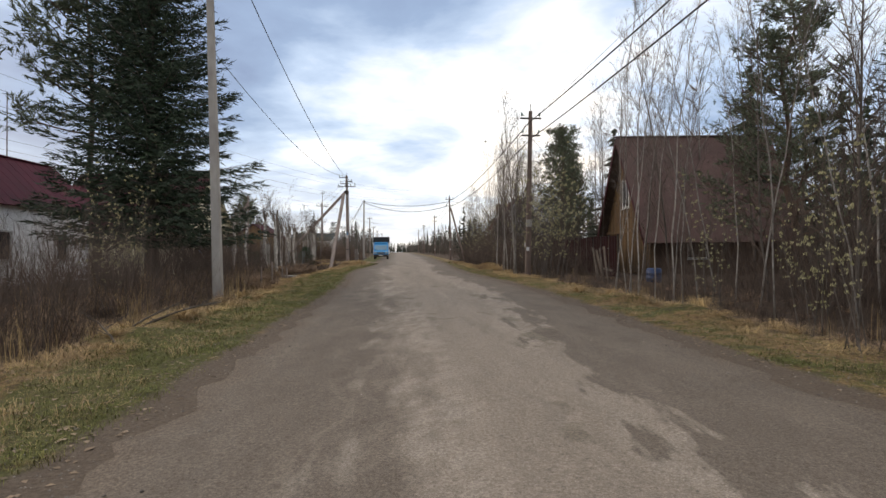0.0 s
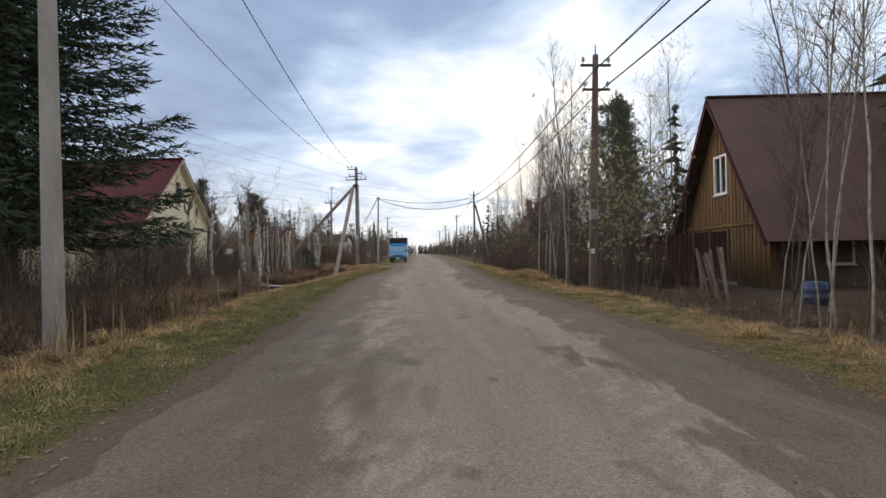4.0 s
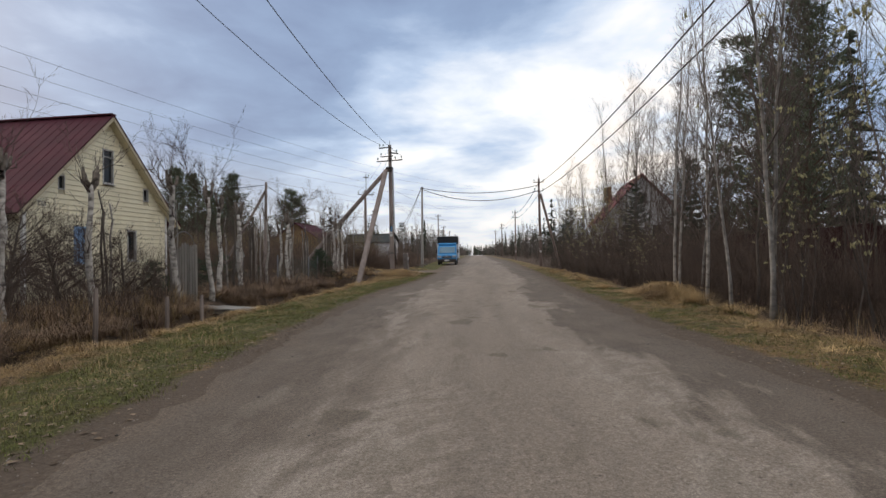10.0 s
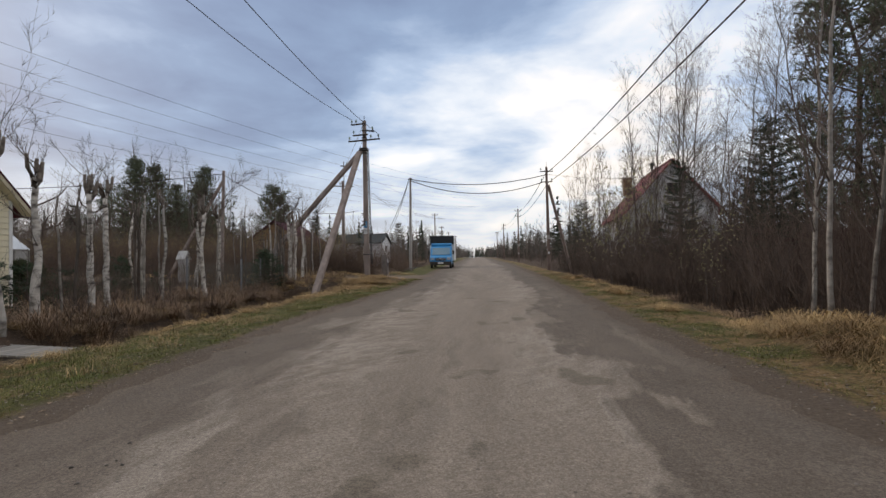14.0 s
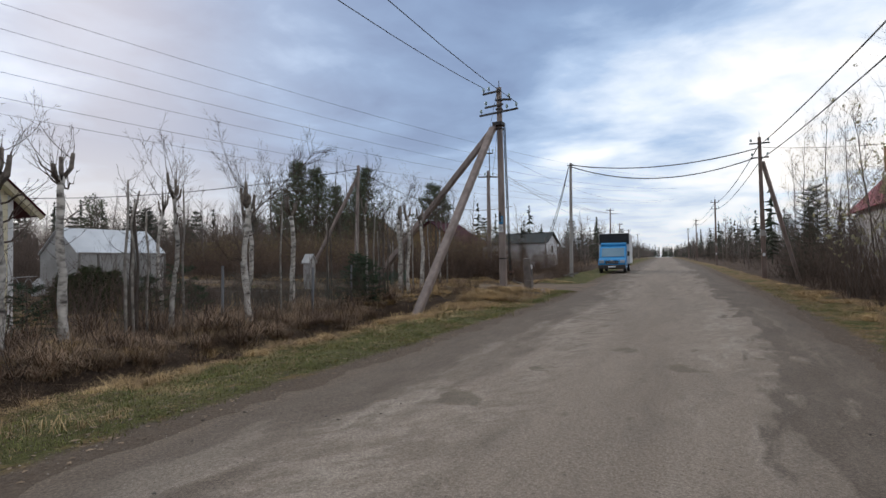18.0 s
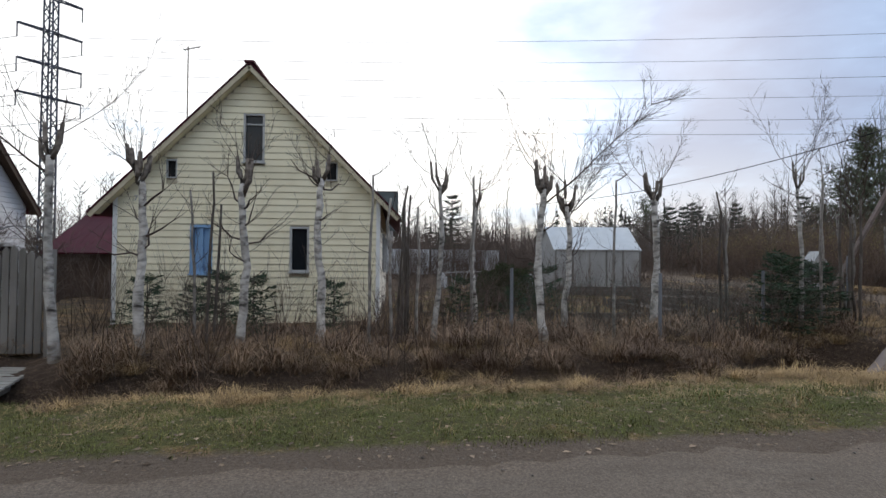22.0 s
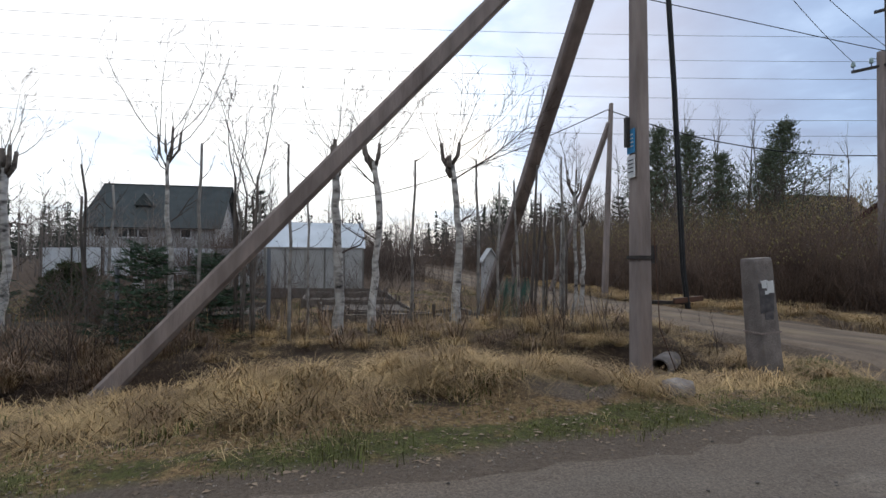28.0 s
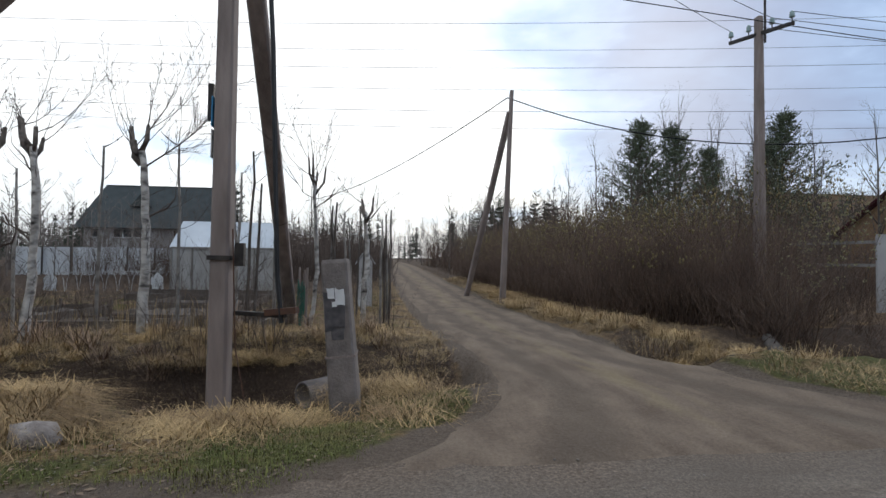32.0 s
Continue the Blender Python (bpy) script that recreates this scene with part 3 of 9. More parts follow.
def strewn(name, templates, spots, mat, label, category):
    """ONE object of kind stuff: copies of the templates at spots of (x, y, z, turn, scale, height scale)."""
    spots = np.asarray(spots, dtype=np.float32)
    rng_ = np.random.RandomState(len(spots) + 7)
    pick = rng_.randint(0, len(templates), len(spots))
    vs, fs, n = [], [], 0
    for k, (v, f) in enumerate(templates):
        s = spots[pick == k]
        if not len(s):
            continue
        c, d = np.cos(s[:, 3])[:, None], np.sin(s[:, 3])[:, None]
        x = (v[None, :, 0] * c - v[None, :, 1] * d) * s[:, 4, None] + s[:, 0, None]
        y = (v[None, :, 0] * d + v[None, :, 1] * c) * s[:, 4, None] + s[:, 1, None]
        z = v[None, :, 2] * s[:, 5, None] + s[:, 2, None]
        vs.append(np.stack([x, y, z], -1).reshape(-1, 3))
        fs.append((f[None] + (np.arange(len(s)) * len(v))[:, None, None] + n).reshape(-1, 3))
        n += len(s) * len(v)
    v, f = np.concatenate(vs), np.concatenate(fs)
    me = bpy.data.meshes.new(name)
    me.vertices.add(len(v))
    me.vertices.foreach_set("co", v.ravel())
    me.loops.add(f.size)
    me.loops.foreach_set("vertex_index", f.ravel().astype(np.int32))
    me.polygons.add(len(f))
    me.polygons.foreach_set("loop_start", np.arange(0, f.size, 3, dtype=np.int32))
    me.materials.append(mat)
    me.update(calc_edges=True)
    return solo(name, me, mat, label, category, kind="stuff")


# the lie of the land
ROAD_Y = [-60, 5, 15, 20, 27, 35, 45, 52, 68, 90, 200, 900]
ROAD_L = [2.6, -2.35, -3.05, -3.5, -4.6, -5.5, -5.95, -6.38, -8.0, -9.8, -19.0, -78.0]
ROAD_R = [8.6, 3.4, 2.75, 2.15, 1.3, 0.8, 0.45, 0.2, -0.9, -2.6, -12.0, -71.0]
DITCH_Y = [-60, 0, 10, 15, 22, 28, 33, 36, 40, 43, 46.3, 47.6, 49, 51, 52.3, 53.2, 54.5, 55.3, 60, 200]
DITCH_D = [0.0, -0.2, -0.2, -0.1, 0.1, 0.25, 0.35, 0.2, 0.35, 0.5, 0.7, 0.15, 0.1, 0.2, 0.0, -0.1, -0.1, -0.1, -0.1, 0.0]
SAG_Y = [-60, 0, 10, 20, 30, 34, 46, 48.5, 51, 56, 60]
SAG_Z = [0, -0.08, -0.14, -0.24, -0.32, -0.33, -0.30, -0.10, -0.06, -0.06, 0]
LIE_Y = [-60, 0, 10, 20, 34, 50, 68, 90, 200, 400, 1500]
LIE_Z = [0.10, 0.22, 0.39, 0.55, 0.62, 0.67, 0.90, 1.25, 2.4, 3.6, 6.0]
SIDE_X = [-400, -63, -28, -15.5, -11.2, -8.8, -7.4, -6.6, -5.9]
SIDE_LO = [60.0, 57.0, 56.7, 56.75, 56.92, 56.7, 55.75, 55.0, 53.6]
SIDE_HI = [64.5, 60.4, 59.7, 59.3, 59.3, 60.0, 60.9, 62.0, 64.0]


def left_edge(y):
    return np.interp(y, ROAD_Y, ROAD_L)


def right_edge(y):
    return np.interp(y, ROAD_Y, ROAD_R)


def ripple(x, y, size, seed=0.0):
    """A cheap smooth unevenness between -1 and 1."""
    x, y = np.asarray(x, float) / size, np.asarray(y, float) / size
    return (np.sin(x * 1.9 + seed + 1.7 * np.sin(y * 1.3 + seed)) + np.sin(y * 2.3 - seed + 1.3 * np.sin(x * 1.7 + 2 * seed)) + np.sin((x + y) * 3.1 + seed)) / 3


def step(v, a, b):
    s = np.clip((v - a) / (b - a), 0, 1)
    return s * s * (3 - 2 * s)


def ditch_way(x, y):
    """Distance from the left road edge, set so that the ditch always lies between 3 and 5."""
    return left_edge(y) - x - np.interp(y, DITCH_Y, DITCH_D)


def beside(x, y):
    """Distance into the side road: 1 on it, 0 a metre off."""
    lo, hi = np.interp(x, SIDE_X, SIDE_LO), np.interp(x, SIDE_X, SIDE_HI)
    return step(y, lo - 0.45, lo) * (1 - step(y, hi, hi + 0.45)) * (1 - step(x, -6.2, -5.2))


def lie(x, y):
    """Height of the ground."""
    x, y = np.asarray(x, float), np.asarray(y, float)
    base = np.interp(y, LIE_Y, LIE_Z)
    dl, dr = left_edge(y) - x + 0.25 * ripple(x, y, 1.7, 2), x - right_edge(y) + 0.2 * ripple(x, y, 1.5, 5)
    dd = ditch_way(x, y) + 0.28 * ripple(x, y, 1.3, 2) + 0.12 * ripple(x, y, 0.5, 8)
    z = np.interp(dd, [0, 0.4, 1.8, 2.7, 2.92, 3.15, 4.0, 4.25, 4.9, 6.2, 9, 12, 30, 70, 400], [0, 0.02, 0.05, 0.10, 0.04, -0.62, -0.66, -0.24, -0.04, 0.06, -0.05, -0.08, 0.25, 1.2, 6]) * step(dl, 0, 0.5)
    z = z + np.interp(y, SAG_Y, SAG_Z) * step(dd, 0.3, 2.7) * (1 - step(dd, 3.0, 4.3))
    z = np.where((z < 0) & (dd > 2.8), z * (1 - 0.10 * step(y, 46.8, 48.6) * (1 - step(y, 51.9, 52.9))), z)
    side = beside(x, y)
    z = np.where(dl > 0, z * (1 - side * (dl < 12)), 0)
    zr = np.interp(dr, [0, 0.4, 1.3, 2.0, 2.9, 3.7, 5.0, 8, 40, 400], [0, 0.02, 0.04, -0.02, -0.33, -0.36, -0.12, -0.1, 0.0, 2])
    z = np.where(dr > 0, zr, z)
    off = np.clip(np.maximum(dl, dr), 0, 2.5) / 2.5 * (1 - side)
    z = z + off * (0.05 * ripple(x, y, 0.8, 1) + 0.045 * ripple(x, y, 0.35, 3))
    # grassy hump beside the strutted pole
    z = z + 0.05 * np.exp(-(((x + 8.3) / 1.1) ** 2 + ((y - 50.6) / 2.2) ** 2)) + 0.05 * np.exp(-(((x + 9.3) / 0.8) ** 2 + ((y - 48.2) / 1.2) ** 2))
    # hay lumps between the ditch and the road near the pole, and tussocks on the opposite verge
    rough = step(y, 46.8, 49.5) * (1 - step(y, 55.5, 56.6)) * step(dl, 0.9, 1.8) * (1 - step(dd, 2.9, 3.3)) * (1 - side) * (1 - np.exp(-(((x + 8.6) / 1.1) ** 2 + ((y - 53.8) / 1.2) ** 2)))
    z = z - 0.10 * np.exp(-(((x + 8.9) / 0.8) ** 2 + ((y - 53.8) / 0.9) ** 2))
    z = z + rough * (0.14 * ripple(x, y, 0.62, 4) + 0.11 * ripple(x, y, 0.30, 6))
    z = z + 0.20 * np.exp(-(((x + 8.0) / 0.65) ** 2 + ((y - 51.75) / 0.9) ** 2)) + 0.14 * np.exp(-(((x + 8.2) / 0.5) ** 2 + ((y - 49.0) / 0.8) ** 2))
    z = z - 0.13 * step(y, 51.6, 53.0) * (1 - step(y, 56.0, 57.0)) * step(dl, 0.9, 1.8) * (1 - step(dl, 4.0, 5.0)) - 0.10 * np.exp(-(((x + 9.5) / 0.7) ** 2 + ((y - 46.5) / 0.7) ** 2))
    # the scoured hollow at the pole's foot
    z = z - 0.08 * np.exp(-(((x + 8.6) / 0.7) ** 2 + ((y - 55.0) / 0.7) ** 2))
    wx, wy = x + 0.06 * ripple(y, x, 0.25, 3), y + 0.08 * ripple(x, y, 0.3, 5)
    pit = step(wx, -10.72, -10.58) * (1 - step(wx, -9.95, -9.66)) * step(wy, 52.5, 52.75) * (1 - step(wy, 54.55, 54.8))
    z = z - 0.14 * np.exp(-(((x + 9.4) / 0.45) ** 2 + ((y - 53.4) / 1.1) ** 2))
    z = z * (1 - pit) - 0.62 * pit
    # the undercut bank behind it and along the ditch
    z = z + 0.30 * step(-wx, 10.66, 10.84) * (1 - step(-x, 12.0, 13.5)) * step(y, 51.0, 52.3) * (1 - step(y, 55.0, 56.0))
    z = z + 0.20 * step(dd, 4.0, 4.3) * (1 - step(dd, 6.0, 7.5)) * step(y, 46.0, 47.0) * (1 - step(y, 51.0, 52.3))
    for tx, ty, th, tw in ((2.75, 32.0, 0.34, 0.55), (2.9, 33.4, 0.2, 0.4), (4.45, 9.6, 0.22, 0.5), (4.2, 12.4, 0.16, 0.5), (-4.6, 8.2, 0.2, 0.6), (-4.9, 10.0, 0.16, 0.5), (2.7, 28.6, 0.14, 0.5)):
        z = z + th * np.exp(-(((x - tx) / tw) ** 2 + ((y - ty) / (tw * 1.3)) ** 2))
    # clods and straw along the far side of the track
    bank = np.interp(x, SIDE_X, SIDE_HI)
    z = z + 0.16 * np.exp(-(((y - bank - 1.0) / 0.45) ** 2)) * step(-x, 8.0, 9.5) * (1 - step(-x, 60, 90)) * (0.7 + 0.5 * ripple(x, y, 0.6, 2))
    return base + z


def lie1(x, y):
    return float(lie(x, y))


def grid_lines(lo, hi, fine_lo, fine_hi, step_):
    a = np.arange(fine_lo, fine_hi, step_)
    out = [fine_lo - step_ * 1.25**k * 4 for k in range(1, 60)]
    far = [v for v in out if v > lo] + [lo]
    up = [fine_hi + step_ * 1.25**k * 4 for k in range(1, 60)]
    return np.array(sorted(far) + list(a) + [v for v in up if v < hi] + [hi])


def sheet(name, xs, ys, fn, mat, label, category, colour=None, uv=None):
    """A ground sheet over a grid of x and y."""
    gx, gy = np.meshgrid(xs, ys)
    gz_ = fn(gx, gy)
    v = np.stack([gx, gy, gz_], -1).reshape(-1, 3).astype(np.float32)
    nx, ny = len(xs), len(ys)
    i = (np.arange(ny - 1)[:, None] * nx + np.arange(nx - 1)[None]).ravel()
    f = np.stack([i, i + 1, i + nx + 1, i + nx], -1).astype(np.int32)
    me = bpy.data.meshes.new(name)
    me.vertices.add(len(v))
    me.vertices.foreach_set("co", v.ravel())
    me.loops.add(f.size)
    me.loops.foreach_set("vertex_index", f.ravel())
    me.polygons.add(len(f))
    me.polygons.foreach_set("loop_start", np.arange(0, f.size, 4, dtype=np.int32))
    me.polygons.foreach_set("use_smooth", np.ones(len(f), dtype=bool))
    me.materials.append(mat)
    me.update(calc_edges=True)
    if colour is not None:
        c = colour(gx, gy).reshape(-1, 3)
        at = me.color_attributes.new("cover", "FLOAT_COLOR", "POINT")
        at.data.foreach_set("color", np.concatenate([c, np.ones((len(c), 1))], 1).astype(np.float32).ravel())
    if uv is not None:
        u = uv(gx, gy).reshape(-1, 2).astype(np.float32)
        me.uv_layers.new(name="UVMap").data.foreach_set("uv", u[f.ravel()].ravel())
    return solo(name, me, mat, label, category, kind="structure")


def cover(x, y):
    """What grows where: earth, green, grit. Earth also paints the shade in the hay hollows."""
    dl, dr = left_edge(y) - x, x - right_edge(y)
    d = np.maximum(dl, dr)
    side = beside(x, y)
    earth = np.where(dl > 0, np.interp(ditch_way(x, y), [0, 2.6, 3.0, 5.0, 6.2, 9, 14, 30], [0.0, 0.10, 1.1, 0.85, 0.55, 0.55, 0.50, 0.75]), np.interp(dr, [0, 1.4, 2.4, 4, 10], [0.15, 0.32, 0.85, 0.95, 0.95]))
    green = np.where(dl > 0, np.interp(dl, [0, 0.6, 2.4, 3.3, 8, 14, 20, 40], [0.5, 0.78, 0.72, 0.28, 0.2, 0.38, 0.42, 0.2]), np.interp(dr, [0, 0.8, 1.6, 3], [0.42, 0.52, 0.36, 0.08]))
    green = green * (1 - 0.6 * step(y, 43.0, 50.0) * (1 - step(y, 54.2, 55.2)) * (dl > 0.8) * (dl < 9)) * (1 - 0.45 * (1 - step(y, 8, 14)) * step(dl, 1.5, 2.1))
    grit = np.interp(d, [-5, 0.05, 0.28, 0.6], [1, 1.0, 0.6, 0.0])
    grit = np.maximum(grit, side * 1.3)
    grit = np.maximum(grit, 1.4 * np.exp(-(((x + 7.75) / 0.42) ** 2 + ((y - 51.78) / 0.5) ** 2)))
    hay = step(y, 45.5, 48.0) * (1 - step(y, 55.6, 56.6)) * step(dl, 0.8, 1.4) * (dl < 3.4)
    # earth tone deepened in the dips between hay lumps, as their shading
    earth = earth + hay * (0.30 + 0.45 * step(-ripple(x, y, 0.62, 4), -0.1, 0.5))
    green = green * (1 - 0.12 * step(y, 44.0, 47.5) * (1 - step(y, 54.2, 55.2)))
    earth = np.maximum(earth, 1.3 * (x > -11.0) * (x < -9.7) * (y > 52.4) * (y < 54.9))
    return np.stack([earth * (1 - side), green, grit], -1)


ground = sheet("ground", grid_lines(-1500, 1500, -16, 6, 0.13), grid_lines(-400, 2500, -2, 66, 0.18), lambda x, y: lie(x, y) - 0.035 * ((x > left_edge(y) + 0.5) & (x < right_edge(y) - 0.5)),
               M_GROUND, "rough roadside ground with straw and moss", "ground", colour=cover)


def road_sheet():
    """The road, its edges frayed and sinking into the verge."""
    us = np.array([-1.0, -0.94, -0.88, -0.8, -0.65, -0.5, -0.3, -0.1, 0.1, 0.3, 0.5, 0.65, 0.8, 0.88, 0.94, 1.0])
    ys = np.array(list(np.arange(-60, -3, 3.0)) + list(np.arange(-3, 70, 0.25)) + list(np.arange(70, 140, 2.0)) + list(np.arange(140, 900, 20.0)))
    gu, gy = np.meshgrid(us, ys)
    l, r = left_edge(gy) - 0.18, right_edge(gy) + 0.18
    l = l + 0.14 * ripple(gy * 0 + 3, gy, 0.6, 1) + 0.10 * ripple(gy * 0, gy, 0.23, 4)
    r = r + 0.14 * ripple(gy * 0 + 9, gy, 0.7, 6) + 0.10 * ripple(gy * 0, gy, 0.21, 2)
    x = (l + r) / 2 + gu * (r - l) / 2
    crown = 0.012 - 0.055 * step(np.abs(gu), 0.86, 1.0) * (1 - step(beside(x, gy), 0.2, 0.6) * (gu < 0)) + 0.02 * (1 - gu**2)
    z = lie(x, gy) * 0 + np.interp(gy, LIE_Y, LIE_Z) + crown + 0.012 * ripple(x, gy, 0.9, 2) * (np.abs(gu) < 0.9)
    me = bpy.data.meshes.new("road")
    v = np.stack([x, gy, z], -1).reshape(-1, 3)
    nx, ny = len(us), len(ys)
    i = (np.arange(ny - 1)[:, None] * nx + np.arange(nx - 1)[None]).ravel()
    f = np.stack([i, i + 1, i + nx + 1, i + nx], -1)
    me.from_pydata(v.tolist(), [], f.tolist())
    me.polygons.foreach_set("use_smooth", [True] * len(f))
    me.materials.append(M_ROAD)
    u = np.stack([gu, gy], -1).reshape(-1, 2).astype(np.float32)
    me.uv_layers.new(name="UVMap").data.foreach_set("uv", u[f.ravel()].ravel())
    return solo("road", me, M_ROAD, "worn asphalt road under grey dust with damp patches", "road", kind="structure")


road_sheet()


def side_road_sheet():
    """The track that leaves beside the strutted pole."""
    xs = np.array(sorted(list(-np.geomspace(16, 400, 40)) + list(np.arange(-16, -6.0, 0.2))))
    us = np.linspace(-1, 1, 13)
    gx, gu = np.meshgrid(xs, us)
    lo, hi = np.interp(gx, SIDE_X, SIDE_LO) - 0.12, np.interp(gx, SIDE_X, SIDE_HI) + 0.12
    lo = lo + 0.10 * ripple(gx, gx * 0, 0.5, 3)
    hi = hi + 0.12 * ripple(gx, gx * 0 + 4, 0.6, 1)
    y = (lo + hi) / 2 + gu * (hi - lo) / 2
    rutted = -0.025 * np.exp(-(((np.abs(gu) - 0.45) / 0.14) ** 2)) * (gx < -8)
    z = lie(gx, y) + 0.030 - 0.075 * step(np.abs(gu), 0.82, 1.0) + rutted - 0.09 * step(gx, -7.0, -6.2)
    v = np.stack([gx, y, z], -1).reshape(-1, 3)
    nx, ny = len(xs), len(us)
    i = (np.arange(ny - 1)[:, None] * nx + np.arange(nx - 1)[None]).ravel()
    f = np.stack([i, i + 1, i + nx + 1, i + nx], -1)
    me = bpy.data.meshes.new("side_road")
    me.from_pydata(v.tolist(), [], f.tolist())
    me.polygons.foreach_set("use_smooth", [True] * len(f))
    me.materials.append(M_TRACK)
    u = np.stack([gu, gx], -1).reshape(-1, 2).astype(np.float32)
    me.uv_layers.new(name="UVMap").data.foreach_set("uv", u[f.ravel()].ravel())
    solo("side_road", me, M_TRACK, "rutted dirt track joining the dusty road", "road", kind="structure")


side_road_sheet()


# poles, struts and wires
def squared_pole(name, base, top, w, label, mat=M_OLDPOLE, group="", notches=True):
    """A concrete pole: squared, tapering to its top, with cut edges."""
    base, top = Vector(base), Vector(top)
    e = thing(name, base, label, "utility pole", group)
    mb = Mesher()
    d = (top - base).normalized()
    a = d.cross(Vector((0, 1, 0))).normalized()
    c = d.cross(a)
    lo = base - d * 0.35
    rings = []
    for p, k in ((lo, 1.0), (base.lerp(top, 0.5), 0.82), (top, 0.64)):
        h, q = w / 2 * k, w / 2 * k * 0.72
        rings.append([p + a * s * x + c * u * y for s, u, x, y in ((1, 1, h, q * 0.75), (1, 1, h * 0.8, q), (-1, 1, h * 0.8, q), (-1, 1, h, q * 0.75), (-1, -1, h, q * 0.75), (-1, -1, h * 0.8, q), (1, -1, h * 0.8, q), (1, -1, h, q * 0.75))])
    for r in rings:
        mb.v += [tuple(p) for p in r]
    for i in range(2):
        for k in range(8):
            mb.f.append((i * 8 + k, i * 8 + (k + 1) % 8, i * 8 + 8 + (k + 1) % 8, i * 8 + 8 + k))
    mb.f += [tuple(reversed(range(8))), tuple(range(16, 24))]
    part("shaft", mb, mat, e)
    return e


def insulator(e, at, down=False, mat=M_PORCELAIN):
    """A pin insulator: steel pin and a ribbed glass bell."""
    at = Vector(at)
    part("pin", Mesher().tube([at, at + Vector((0, 0, 0.16))], [0.012, 0.012], 5), M_STEEL, e)
    z = [0.10, 0.12, 0.15, 0.17, 0.20, 0.22, 0.25]
    r = [0.045, 0.065, 0.045, 0.06, 0.04, 0.05, 0.02]
    part("insulator", Mesher().tube([at + Vector((0, 0, h)) for h in z], r, 8), mat, e, smooth=True)
    return at + Vector((0, 0, 0.24))


def crossarm(e, centre, yaw, length, pins, z_pin=0.05):
    """A steel crossarm with insulators; returns the tops of the insulators."""
    centre = Vector(centre)
    d = Vector((math.cos(radians(yaw)), math.sin(radians(yaw)), 0))
    part("crossarm", Mesher().bar(centre - d * length / 2, centre + d * length / 2, 0.07, 0.07), M_STEEL, e)
    return [insulator(e, centre + d * length * k + Vector((0, 0, 0.03))) for k in pins]


def band(e, at, w, h=0.06):
    part("band", Mesher().box((w, w * 0.8, h), Matrix.Translation(at)), M_STEEL, e)


def hang(name, a, c, sag, r, label, mat=M_CABLE, steps=14, group="overhead wires"):
    """A wire that sags between two points."""
    a, c = Vector(a), Vector(c)
    pts = [a.lerp(c, k / steps) - Vector((0, 0, sag * 4 * (k / steps) * (1 - k / steps))) for k in range(steps + 1)]
    return solo(name, Mesher().tube(pts, [r] * (steps + 1), 4), mat, label, "wire", group)


def right_pole(x, y, top, lean=0.0, notice=True):
    z = lie1(x, y)
    e = squared_pole("utility_pole", (x, y, z), (x + lean, y, top), 0.26, "weathered brown concrete utility pole with two steel crossarms", M_BROWNPOLE, "poles along the road")
    tips = crossarm(e, (x + lean, y - 0.02, top - 0.35), 5, 1.0, (-0.42, 0.42))
    low = crossarm(e, (x + lean, y - 0.02, top - 1.15), 5, 0.9, (-0.42, 0.42))
    part("top_pin", Mesher().tube([(x + lean, y, top), (x + lean, y, top + 0.35)], [0.02, 0.015], 6), M_STEEL, e)
    if notice:
        part("notice", Mesher().box((0.012, 0.14, 0.20), Matrix.Translation((x - 0.115, y - 0.03, z + 1.55))), M_PAPER, e, "torn white notice")
        part("notice", Mesher().box((0.13, 0.012, 0.16), Matrix.Translation((x, y - 0.095, z + 1.35))), M_PAPER, e, "torn white notice")
        part("paper_wrap", Mesher().box((0.245, 0.185, 0.34), Matrix.Translation((x + lean * 0.33, y, z + 2.55))), M_CONCRETE, e, "faded paper wrap")
    return tips, low


P1T, P1L = right_pole(3.95, 25.15, 8.25, 0.22)
P2T, P2L = right_pole(0.92, 66.6, 8.75, -0.05)
P3T, P3L = right_pole(-1.6, 106.0, 9.3)
P4T, P4L = right_pole(-5.2, 148.0, 9.9, notice=False)
P5T, P5L = right_pole(-8.6, 190.0, 10.4, notice=False)
P0 = ((6.9, -16.0, 8.0), (7.3, -16.0, 7.2))
part("strut", Mesher().bar((2.9, 69.2, lie1(2.9, 69.2) - 0.3), (1.0, 66.8, 7.4), 0.2, 0.17, bevel=0.03), M_OLDPOLE, bpy.data.objects["utility_pole.001"])

# heavy insulated cables on the right-hand line
for a, c in ((P0[0], P1T[0]), (P1T[0], P2T[0]), (P2T[0], P3T[0]), (P3T[0], P4T[0]), (P4T[0], P5T[0])):
    hang("power_cable", (a[0] + 0.35, a[1], a[2] - 0.45), (c[0] + 0.35, c[1], c[2] - 0.45), 0.55, 0.028, "thick black twisted overhead cable between poles")
for a, c in ((P0[1], P1L[1]), (P1L[1], P2L[1]), (P2L[1], P3L[1]), (P3L[1], P4L[1])):
    hang("power_cable", (a[0] - 0.3, a[1], a[2] - 0.35), (c[0] - 0.3, c[1], c[2] - 0.35), 0.5, 0.026, "thick black twisted overhead cable between poles")
hang("service_wire", (4.2, 25.2, 7.0), (9.5, 29.4, 4.35), 0.45, 0.012, "thin black service wire to the brown house")
hang("service_wire", P0[0], P1T[1], 0.5, 0.008, "thin grey overhead wire", M_WIRE)
hang("service_wire", (0.9, 66.7, 8.2), (10.5, 60.0, 7.0), 0.4, 0.012, "thin black service wire to the red-roofed house")


